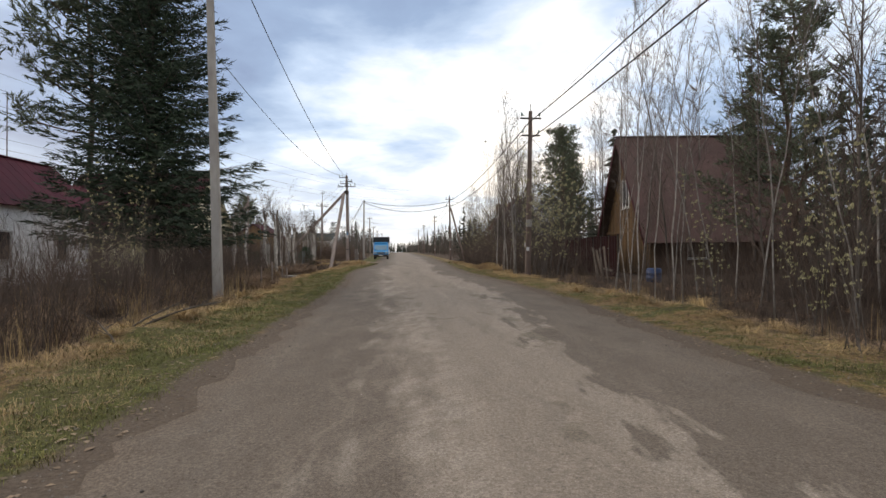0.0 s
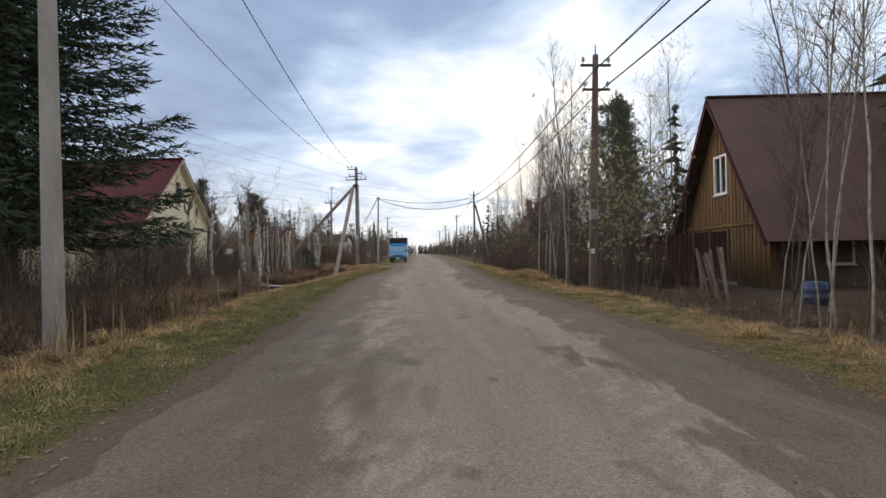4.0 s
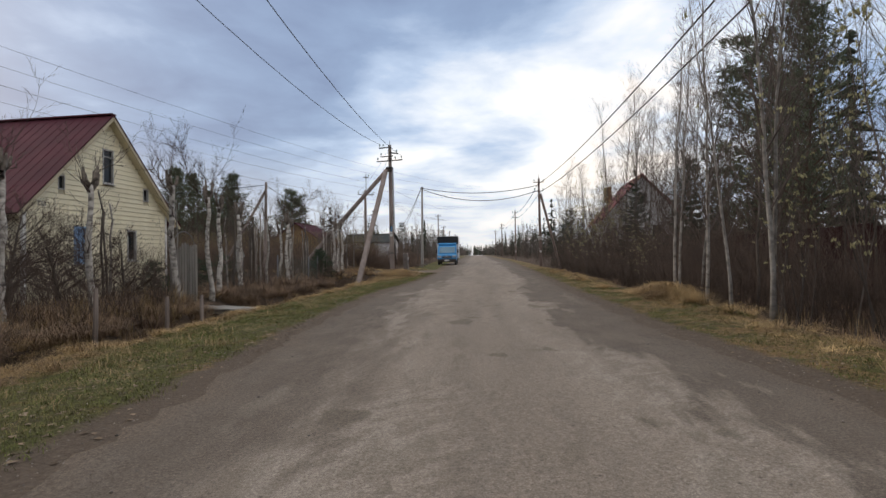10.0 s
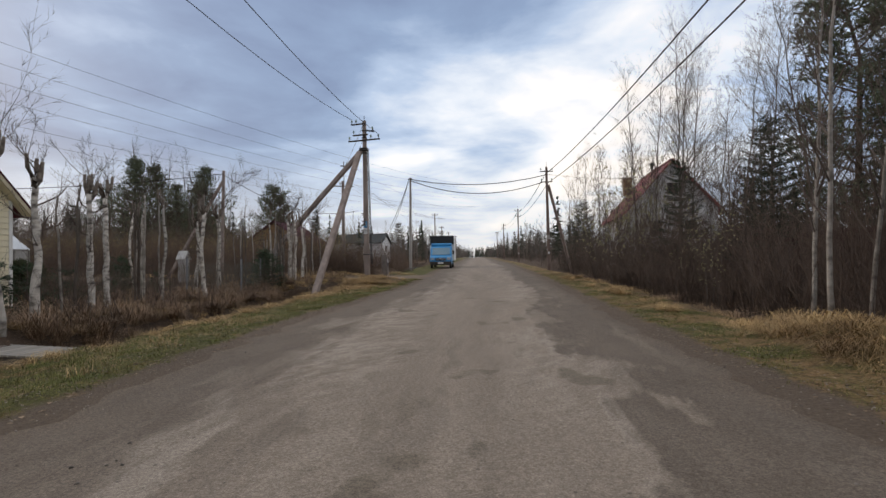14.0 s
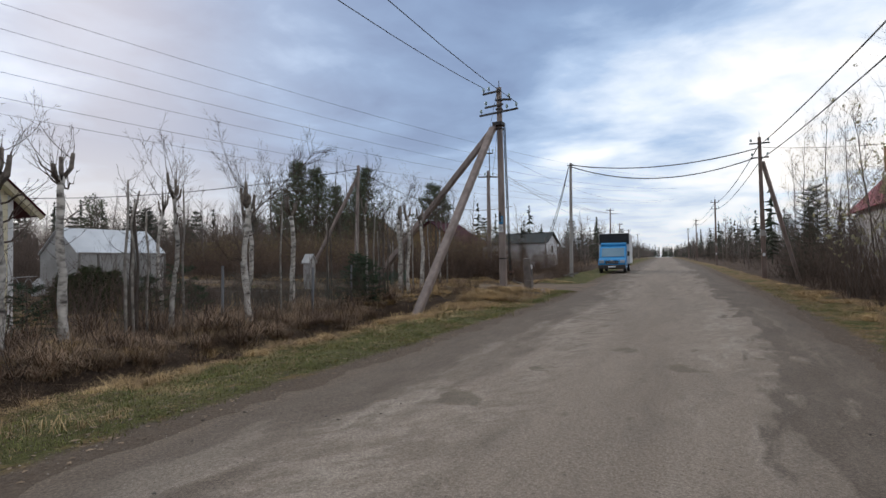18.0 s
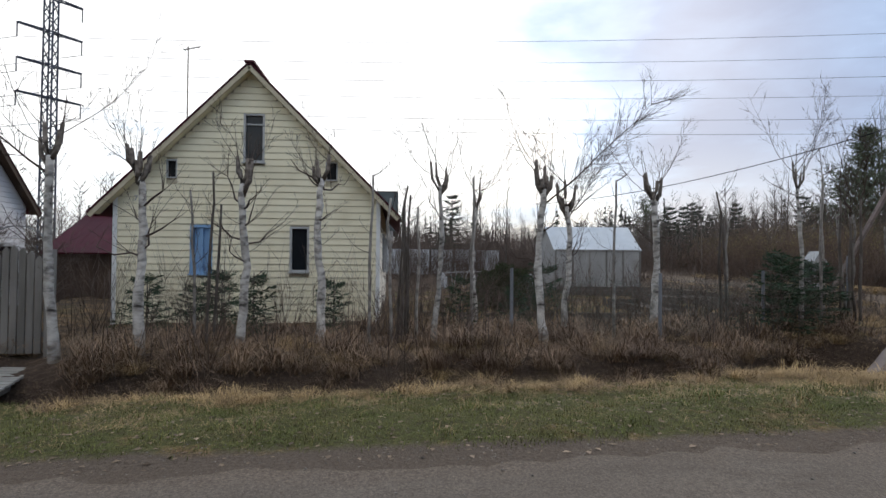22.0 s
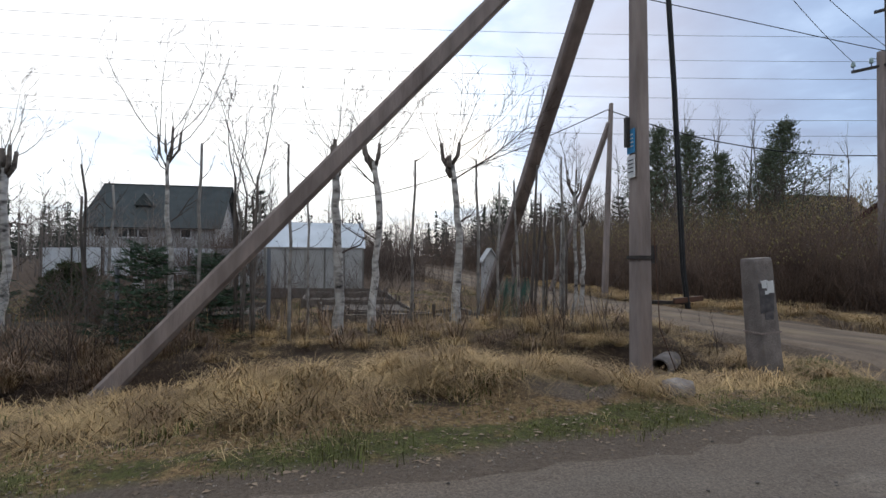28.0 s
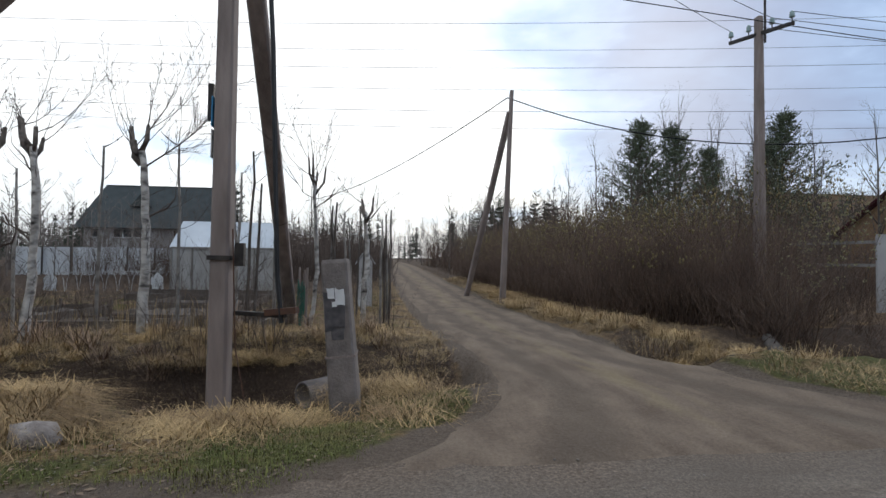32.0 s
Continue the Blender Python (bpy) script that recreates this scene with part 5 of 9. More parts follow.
def brown_house():
    x, y0, y1, back = 9.75, 25.25, 31.75, 17.0
    yc, zr, ze = 28.5, 7.62, 2.62
    e = thing("brown_house", (13, yc, lie1(13, yc)), "brown board-clad country house with a steep dark red roof", "house")
    zg = 0.15
    slope = (zr - ze) / (y1 - yc + 0.25)
    hole = (28.06, 29.12, 3.92, 5.46)
    part("foundation", Mesher().box((back - x - 0.2, y1 - y0 - 0.2, 0.5), Matrix.Translation(((x + back) / 2, yc, zg + 0.15))), M_BLOCK, e)
    # gable wall in four strips round the window
    core = Mesher()
    line = lambda v: zr - slope * abs(v - yc) - 0.12
    for a, b in ((y0, hole[0]), (hole[1], y1)):
        pts = [(x, a, zg + 0.3), (x, b, zg + 0.3), (x, b, line(b))] + ([(x, yc, line(yc))] if a < yc < b else []) + [(x, a, line(a))]
        core.prism(pts, (0.15, 0, 0))
    core.prism([(x, hole[0], zg + 0.3), (x, hole[1], zg + 0.3), (x, hole[1], hole[2]), (x, hole[0], hole[2])], (0.15, 0, 0))
    core.prism([(x, hole[0], hole[3]), (x, hole[1], hole[3]), (x, hole[1], line(hole[1])), (x, yc, line(yc)), (x, hole[0], line(hole[0]))], (0.15, 0, 0))
    part("wall", core, M_BROWN, e)
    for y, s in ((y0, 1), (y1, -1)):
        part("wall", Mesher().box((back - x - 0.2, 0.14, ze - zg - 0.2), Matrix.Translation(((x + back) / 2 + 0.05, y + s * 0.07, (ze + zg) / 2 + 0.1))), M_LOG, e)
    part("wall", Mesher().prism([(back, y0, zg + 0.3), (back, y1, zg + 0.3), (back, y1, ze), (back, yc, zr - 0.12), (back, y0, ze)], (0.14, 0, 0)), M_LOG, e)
    # added black sheet behind the window, as the room's darkness
    part("partition", Mesher().box((0.1, 3.0, 4.5), Matrix.Translation((x + 1.6, yc, 3.2))), M_DARK, e)
    # vertical boards with raised battens, above and below the trim
    y = y0 + 0.07
    k = 0
    while y < y1 - 0.02:
        for lo, hi in ((zg + 0.3, 2.62), (2.78, line(y) - 0.02)):
            if hi - lo < 0.1:
                continue
            segs = [(lo, hi)]
            if hole[0] - 0.08 < y < hole[1] + 0.08 and lo > 2.7:
                segs = [(lo, hole[2] - 0.06), (hole[3] + 0.06, hi)]
            for a, b in segs:
                if b - a > 0.05:
                    part("board", Mesher().box((0.026 if k % 2 else 0.045, 0.125, b - a), Matrix.Translation((x - 0.012 - (0 if k % 2 else 0.01), y, (a + b) / 2))), M_BROWN, e)
        y += 0.134
        k += 1
    part("trim", Mesher().bar((x - 0.04, y0 - 0.02, 2.70), (x - 0.04, y1 + 0.02, 2.70), 0.10, 0.12), M_BROWN, e)
    window(e, (x + 0.02, 28.59, 4.69), (0, 1, 0), (-1, 0, 0), 1.06, 1.54, M_TRIM, M_GLASS, 2, label="white double-sash window with pale curtains", fw=0.09)
    for dy in (-0.27, 0.27):
        cur = Mesher()
        for j in range(7):
            cur.quad((x + 0.14 + 0.02 * (j % 2), 28.59 + dy - 0.2 + j * 0.057, 4.0), (x + 0.14 + 0.02 * ((j + 1) % 2), 28.59 + dy - 0.2 + (j + 1) * 0.057, 4.0), (x + 0.14 + 0.02 * ((j + 1) % 2), 28.59 + dy - 0.2 + (j + 1) * 0.057, 5.4), (x + 0.14 + 0.02 * (j % 2), 28.59 + dy - 0.2 + j * 0.057, 5.4))
        part("curtain", cur, M_WHITE, e)
    part("vent", Mesher().box((0.03, 0.12, 0.2), Matrix.Translation((x - 0.035, 28.55, 3.35))), M_STEEL, e)
    a, b = Vector((x - 0.55, yc, zr)), Vector((back + 0.3, yc, zr))
    gable_roof(e, M_MAROONROOF, a, b, (0, 3.95, 0), 3.95 * slope, rib=0.0, label="steep dark red ribbed metal roof slope")
    for s in (1, -1):
        part("verge_board", Mesher().bar((x - 0.53, yc, zr - 0.08), (x - 0.53, yc + s * 3.93, zr - 0.08 - 3.93 * slope), 0.04, 0.2), M_ROOF, e)
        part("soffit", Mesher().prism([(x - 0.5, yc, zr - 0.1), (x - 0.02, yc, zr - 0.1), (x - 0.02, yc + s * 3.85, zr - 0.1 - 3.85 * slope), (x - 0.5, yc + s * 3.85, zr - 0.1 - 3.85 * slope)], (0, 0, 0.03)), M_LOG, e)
    window(e, (11.9, y0 - 0.01, 1.75), (1, 0, 0), (0, -1, 0), 0.9, 1.0, M_GREYTRIM, label="dim side window")


brown_house()


def plain_house(name, label, x0, x1, y0, y1, ridge_along, z0, ze, zr, wall, roof, over=0.35, wins=(), siding=None):
    """A simple gabled house. wins: (face, centre along the wall, z, w, h, frame)."""
    e = thing(name, ((x0 + x1) / 2, (y0 + y1) / 2, z0 + 0.3), label, "house")
    xc, yc = (x0 + x1) / 2, (y0 + y1) / 2
    if ridge_along == "x":
        for x, t in ((x0, 0.15), (x1, -0.15)):
            part("wall", Mesher().prism([(x, y0, z0), (x, y1, z0), (x, y1, ze), (x, yc, zr - 0.1), (x, y0, ze)], (t, 0, 0)), wall, e)
        for y, s in ((y0, 1), (y1, -1)):
            part("wall", Mesher().box((x1 - x0 - 0.3, 0.14, ze - z0), Matrix.Translation((xc, y + s * 0.07, (ze + z0) / 2))), wall, e)
        sl = (zr - ze) / ((y1 - y0) / 2)
        gable_roof(e, roof, (x0 - over, yc, zr), (x1 + over, yc, zr), (0, (y1 - y0) / 2 + over, 0), sl * ((y1 - y0) / 2 + over), rib=0.5)
    else:
        for y, t in ((y0, 0.15), (y1, -0.15)):
            part("wall", Mesher().prism([(x0, y, z0), (x1, y, z0), (x1, y, ze), (xc, y, zr - 0.1), (x0, y, ze)], (0, t, 0)), wall, e)
        for x, s in ((x0, 1), (x1, -1)):
            part("wall", Mesher().box((0.14, y1 - y0 - 0.3, ze - z0), Matrix.Translation((x + s * 0.07, yc, (ze + z0) / 2))), wall, e)
        sl = (zr - ze) / ((x1 - x0) / 2)
        gable_roof(e, roof, (xc, y0 - over, zr), (xc, y1 + over, zr), ((x1 - x0) / 2 + over, 0, 0), sl * ((x1 - x0) / 2 + over), rib=0.5)
    for face, p, z, w, h, fm, pm in wins:
        c, u, o = {"e": ((x1 + 0.02, p, z), (0, 1, 0), (1, 0, 0)), "w": ((x0 - 0.02, p, z), (0, 1, 0), (-1, 0, 0)), "s": ((p, y0 - 0.02, z), (1, 0, 0), (0, -1, 0)), "n": ((p, y1 + 0.02, z), (1, 0, 0), (0, 1, 0))}[face]
        window(e, Vector(c) + Vector(o) * 0.03, u, o, w, h, fm, pm)
    return e


wh = plain_house("white_house", "white-sided house with a dark red roof and boarded window", -21.0, -17.2, 16.5, 26.1, "y", 0.2, 4.0, 5.96, M_WHITE, M_ROOF, 0.32,
                 [("e", 24.2, 2.1, 0.8, 1.2, M_GREYTRIM, M_GLASS), ("e", 21.0, 2.1, 0.8, 1.2, M_GREYTRIM, M_GLASS), ("e", 18.4, 2.1, 0.8, 1.2, M_GREYTRIM, M_GLASS)])
boards_across(wh, "siding_board", M_WHITE, (0, 26.1, 0.5), (1, 0, 0), (0, 1, 0), 0.5, 5.75, 0.165, lambda z: (max(-21.0, -19.1 - (5.86 - z) * 0.97), min(-17.2, -19.1 + (5.86 - z) * 0.97)), [(-18.75, -17.95, 3.75, 4.95), (-20.4, -19.6, 1.4, 2.6)])
boards_across(wh, "siding_board", M_WHITE, (-17.2, 0, 0.5), (0, 1, 0), (1, 0, 0), 0.5, 3.9, 0.33, lambda z: (16.5, 26.1), [(p - 0.4, p + 0.4, 1.5, 2.7) for p in (24.2, 21.0, 18.4)])
window(wh, (-18.35, 26.13, 4.35), (1, 0, 0), (0, 1, 0), 0.8, 1.2, M_GREYTRIM, M_CUT, label="window boarded with bare wood")
window(wh, (-20.0, 26.13, 2.0), (1, 0, 0), (0, 1, 0), 0.8, 1.2, M_GREYTRIM)
for q in (1, -1):
    part("verge_board", Mesher().bar((-19.1, 26.4, 5.90), (-19.1 + q * 2.2, 26.4, 5.90 - 2.2 * 1.03), 0.04, 0.16), M_LOG, wh, "brown verge board")
    part("soffit", Mesher().prism([(-19.1, 26.12, 5.87), (-19.1, 26.38, 5.87), (-19.1 + q * 2.15, 26.38, 5.87 - 2.15 * 1.03), (-19.1 + q * 2.15, 26.12, 5.87 - 2.15 * 1.03)], (0, 0, 0.025)), M_LOG, wh)


def ladder(foot, head, width, rungs):
    """A wooden ladder leaning against a wall."""
    foot, head = Vector(foot), Vector(head)
    e = thing("ladder", foot, "dark weathered wooden ladder leaning on the white gable", "ladder")
    for q in (-1, 1):
        o = Vector((q * width / 2, 0, 0))
        part("stile", Mesher().bar(foot + o, head + o, 0.06, 0.05), M_LOG, e)
    for k in range(rungs):
        p = foot.lerp(head, (k + 0.7) / rungs)
        part("rung", Mesher().bar(p - Vector((width / 2, 0, 0)), p + Vector((width / 2, 0, 0)), 0.035, 0.05), M_LOG, e)


ladder((-17.9, 27.5, lie1(-17.9, 27.5)), (-18.2, 26.2, 3.9), 0.45, 10)
plain_house("red_shed", "low shed with a dark red roof behind the gate", -29.0, -23.5, 25.5, 31.5, "y", 0.2, 2.5, 4.0, M_LOG, M_ROOF, 0.3)
dh = plain_house("far_house", "two-storey pale block house with a dark roof", -74.0, -62.0, 26.1, 38.0, "y", 1.0, 6.0, 10.6, M_BLOCK, M_BLACKROOF, 0.7,
                 [("e", y, 5.0, 1.0, 0.9, M_TRIM, M_GLASS) for y in (27.3, 29.4, 30.3, 31.2, 35.2)] + [("e", y, 2.9, 1.3, 0.9, M_TRIM, M_GLASS) for y in (28, 31, 35)])
part("dormer", Mesher().prism([(-64.0, 29.6, 8.0), (-64.0, 31.6, 8.0), (-64.0, 30.6, 9.3)], (-2.4, 0, 0)), M_BLACKROOF, dh)
rh = plain_house("grey_house", "pale-walled house with a red metal roof behind trees", 5.9, 11.5, 62.0, 71.0, "y", 0.8, 4.9, 8.0, M_WHITE, M_REDROOF, 0.4,
                 [("s", 7.6, 3.6, 0.9, 1.1, M_TRIM, M_GLASS), ("s", 9.8, 3.6, 0.9, 1.1, M_TRIM, M_GLASS), ("s", 8.7, 6.2, 0.8, 0.9, M_TRIM, M_GLASS)])
part("chimney", Mesher().box((0.6, 0.6, 1.4), Matrix.Translation((7.2, 69.0, 7.3))), M_BRICK, rh)
plain_house("brown_shed", "low wooden shed with a rusty roof edge", 7.8, 11.0, 47.5, 51.0, "x", 0.4, 2.3, 2.95, M_LOG, M_RUST, 0.3)
plain_house("white_cottage", "small white cottage far behind the slim pole", -27.0, -20.0, 96.0, 101.0, "x", 1.0, 4.4, 5.6, M_WHITE, M_BLACKROOF, 0.3, [("e", 98.5, 3.6, 0.8, 0.8, M_GREYTRIM, M_GLASS)])
plain_house("brick_house", "brick house with a brown roof behind a fence", -33.0, -26.0, 84.0, 91.0, "y", 1.0, 4.3, 6.6, M_BRICK, M_ROOF, 0.4)
plain_house("timber_house", "brown timber house behind the pines", -52.0, -44.0, 92.0, 102.0, "y", 1.2, 5.2, 9.0, M_LOG, M_BROWN, 0.4)


def turquoise_board():
    x, y = -22.6, 30.92
    z = lie1(x, y)
    e = thing("board", (x, y, z), "turquoise board upright beside the red-roofed shed", "board")
    part("panel", Mesher().box((0.03, 0.55, 3.6), Matrix.Translation((x, y, z + 1.8))), M_TURQ, e)
    part("frame", Mesher().box((0.06, 0.07, 3.7), Matrix.Translation((x + 0.01, y - 0.3, z + 1.8))), M_WOOD, e)


turquoise_board()


def greenhouse():
    """A gabled greenhouse under milky film on a timber frame."""
    x0, x1, y0, y1 = -31.2, -27.9, 46.65, 51.0
    zb = lie1(-28, 49) - 0.1
    ze, zr, xc = 2.75, 4.0, -29.55
    e = thing("greenhouse", (xc, 49, zb + 0.1), "gabled greenhouse covered in milky plastic film", "greenhouse")
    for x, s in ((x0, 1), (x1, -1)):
        part("side_film", Mesher().box((0.03, y1 - y0, ze - zb), Matrix.Translation((x, (y0 + y1) / 2, (ze + zb) / 2))), M_WALLFILM, e, "darker grey wall film")
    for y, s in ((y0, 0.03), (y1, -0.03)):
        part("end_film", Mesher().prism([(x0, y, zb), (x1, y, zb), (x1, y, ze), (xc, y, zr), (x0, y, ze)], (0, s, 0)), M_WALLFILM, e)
    for a, b in (((xc, ze, zr), x0), ((xc, ze, zr), x1)):
        part("roof_film", Mesher().prism([(xc, y0 - 0.1, zr), (xc, y1 + 0.1, zr), (b, y1 + 0.1, ze), (b, y0 - 0.1, ze)], (0, 0, 0.03)), M_FILM, e)
    for k in range(6):
        y = y0 + (y1 - y0) * k / 5
        part("post", Mesher().box((0.07, 0.07, ze - zb), Matrix.Translation((x1 + 0.03, y, (ze + zb) / 2))), M_WOOD, e)
    part("rail", Mesher().bar((x1 + 0.03, y0, ze), (x1 + 0.03, y1, ze), 0.06, 0.08), M_WOOD, e)
    for k in range(3):
        x = x0 + (x1 - x0) * (k + 0.5) / 3
        part("post", Mesher().box((0.07, 0.07, ze - zb + 0.5), Matrix.Translation((x, y1 + 0.03, (ze + zb + 0.5) / 2))), M_WOOD, e)


greenhouse()


def wicket():
    """The grey plank gate between two posts, under a thin wire arch, and its footbridge."""
    x = -10.75
    z = 0.58
    e = thing("garden_gate", (x, 32.7, z), "closed gate of silvered wooden planks between posts", "gate")
    for y in (32.18, 33.22):
        part("post", Mesher().box((0.11, 0.11, 1.95), Matrix.Translation((x, y, z + 0.75))), M_WOOD, e)
    for k, h in enumerate((1.58, 1.64, 1.74, 1.76, 1.73, 1.68, 1.6)):
        mb = Mesher()
        yy = 32.31 + k * 0.126
        mb.prism([(x + 0.03, yy - 0.052, z + 0.05), (x + 0.03, yy + 0.052, z + 0.05), (x + 0.03, yy + 0.052, z + h - 0.05), (x + 0.03, yy, z + h + 0.02), (x + 0.03, yy - 0.052, z + h - 0.05)], (0.025, 0, 0))
        part("plank", mb, M_WOOD, e)
    for h in (0.35, 1.3):
        part("rail", Mesher().bar((x + 0.005, 32.24, z + h), (x + 0.005, 33.16, z + h), 0.04, 0.09), M_WOOD, e)
    arch = [(x, 32.7 - 0.5 * math.cos(a), z + 1.68 + 0.42 * math.sin(a)) for a in [math.pi * k / 12 for k in range(13)]]
    part("arch", Mesher().tube(arch, [0.01] * 13, 5), M_GALV, e)
    b = thing("footbridge", (-9.6, 33.0, 0.3), "grey board footbridge over the ditch", "footbridge")
    a, c = Vector((-10.62, 32.33, 0.47)), Vector((-8.30, 32.80, 0.29))
    for k in range(2):
        o = Vector((0, 0.12 + 0.62 * k, -0.09))
        part("beam", Mesher().bar(a + o, c + o, 0.1, 0.12), M_WOOD, b)
    n = 17
    for k in range(n):
        p = a.lerp(c, (k + 0.5) / n)
        part("deck_board", Mesher().bar(p + Vector((0.02, 0, 0)), p + Vector((0, 0.90, 0.0)), 0.132, 0.03, bevel=0.006), M_DECK, b)


wicket()


def sheet_fence():
    """Dark maroon metal sheets in front of the brown house, on posts."""
    e = thing("sheet_fence", (7.6, 30, lie1(7.6, 30)), "dark maroon profiled metal fence", "fence")
    y = 24.0
    while y < 47.0:
        x = 7.75 - 0.03 * (y - 24)
        z = lie1(x, y)
        zig = [(x - 0.03 * (k % 4 in (1, 2)), y + 0.05 + k * 0.09, z + 0.05) for k in range(13)]
        mb = Mesher().prism(zig + [(x + 0.012 - 0.03 * (k % 4 in (1, 2)), y + 0.05 + k * 0.09, z + 0.05) for k in reversed(range(13))], (0, 0, 1.85))
        part("panel", mb, M_MAROON, e)
        part("post", Mesher().box((0.06, 0.06, 2.1), Matrix.Translation((x + 0.06, y, z + 0.9))), M_STEEL, e)
        y += 1.16


sheet_fence()


def leaning_boards():
    e = thing("old_palings", (6.6, 22.2, lie1(6.6, 22.2)), "leaning bundle of silvered fence palings", "fence")
    rnd = random.Random(3)
    for k in range(9):
        y = 22.9 - k * 0.17
        z = lie1(6.6, y)
        part("paling", Mesher().bar((6.6 + rnd.uniform(-0.1, 0.1), y, z - 0.05), (6.45 + rnd.uniform(-0.12, 0.12), y + 0.22 + rnd.uniform(-0.06, 0.1), z + rnd.uniform(1.15, 1.45)), 0.12, 0.03, up=(1, 0, 0)), M_BEDWOOD, e)
    part("rail", Mesher().bar((6.72, 23.1, lie1(6.7, 23) + 0.5), (6.72, 21.4, lie1(6.7, 21.4) + 0.45), 0.06, 0.08), M_BEDWOOD, e)
    bx, by = 7.9, 20.2
    z = lie1(bx, by)
    b = thing("barrel", (bx, by, z), "short blue plastic barrel standing among trees", "barrel")
    hs = [0, 0.03, 0.16, 0.18, 0.20, 0.34, 0.36, 0.38, 0.50, 0.53]
    rs = [0.24, 0.27, 0.28, 0.30, 0.28, 0.28, 0.30, 0.28, 0.27, 0.24]
    part("body", Mesher().tube([(bx, by, z - 0.02 + h) for h in hs], rs, 18), M_BARREL, b, smooth=True)
    part("lid", Mesher().tube([(bx, by, z + 0.50), (bx, by, z + 0.525)], [0.2, 0.2], 14), M_BARREL, b)


leaning_boards()


def van():
    """A blue box van parked at the road's left edge, seen from the front."""
    x, y = -8.6, 74.6
    z = lie1(x, y) + 0.02
    m = Matrix.Translation((x, y, z)) @ Matrix.Rotation(radians(5), 4, "Z")
    e = thing("box_van", (x, y, z), "blue box van with a white cargo body parked on the verge", "van")

    def at(mb):
        mb.v = [tuple(m @ Vector(p)) for p in mb.v]
        return mb

    def across(outline, w):
        return at(Mesher().prism([(-w / 2, yy, zz) for yy, zz in outline], (w, 0, 0)))

    part("cab", across([(0.05, 0.42), (0.0, 0.75), (0.12, 1.05), (0.75, 1.2), (1.3, 1.98), (1.6, 2.12), (2.3, 2.12), (2.3, 0.42)], 2.0), M_VANBLUE, e, "blue cab")
    part("windscreen", across([(0.80, 1.28), (1.27, 1.94), (1.24, 1.97), (0.77, 1.30)], 1.66), M_WINDSCREEN, e)
    part("cargo_box", at(Mesher().box((2.35, 4.2, 2.45), Matrix.Translation((0, 4.5, 1.95)), 0.05)), M_VANBOX, e, "white cargo box")
    part("box_front", at(Mesher().box((2.3, 0.04, 0.85), Matrix.Translation((0, 2.37, 2.72)))), M_CABLE, e, "dark front of the cargo box")
    part("roof_fairing", at(Mesher().box((1.9, 0.7, 0.3), Matrix.Translation((0, 1.95, 2.25)), 0.08)), M_VANBLUE, e)
    part("bumper", at(Mesher().box((1.98, 0.2, 0.32), Matrix.Translation((0, 0.0, 0.5)), 0.05)), M_STEEL, e, "dark grey bumper")
    g = part("grille", at(Mesher().box((0.95, 0.05, 0.24), Matrix.Translation((0, -0.0, 0.86)), 0.02)), M_STEEL, e)
    for k in range(3):
        part("grille_bar", at(Mesher().box((0.9, 0.03, 0.02), Matrix.Translation((0, -0.03, 0.79 + 0.07 * k)))), M_CHROME, g)
    part("badge", at(Mesher().box((0.2, 0.02, 0.08), Matrix.Translation((0, -0.04, 0.98)))), M_CHROME, e)
    part("number_plate", at(Mesher().box((0.52, 0.02, 0.11), Matrix.Translation((0, -0.12, 0.52)))), M_TRIM, e)
    for s in (-1, 1):
        part("headlight", at(Mesher().box((0.34, 0.08, 0.24), Matrix.Translation((s * 0.76, 0.03, 0.9)), 0.03)), M_CHROME, e)
        part("mirror", at(Mesher().box((0.16, 0.1, 0.36), Matrix.Translation((s * 1.16, 1.0, 1.5)), 0.03)), M_STEEL, e)
        part("side_window", at(Mesher().box((0.02, 0.75, 0.5), Matrix.Translation((s * 1.0, 1.75, 1.6)))), M_GLASS, e)
        for yy in (0.95, 5.3):
            w = part("wheel", at(Mesher().tube([(s * 0.78, yy, 0.36), (s * 1.0, yy, 0.36)], [0.36, 0.36], 18)), M_RUBBER, e, "black tyre")
            part("rim", at(Mesher().tube([(s * 0.99, yy, 0.36), (s * 1.015, yy, 0.36)], [0.2, 0.17], 12)), M_CHROME, w)
    part("chassis", at(Mesher().box((0.9, 6.0, 0.2), Matrix.Translation((0, 3.3, 0.6)))), M_STEEL, e)


van()


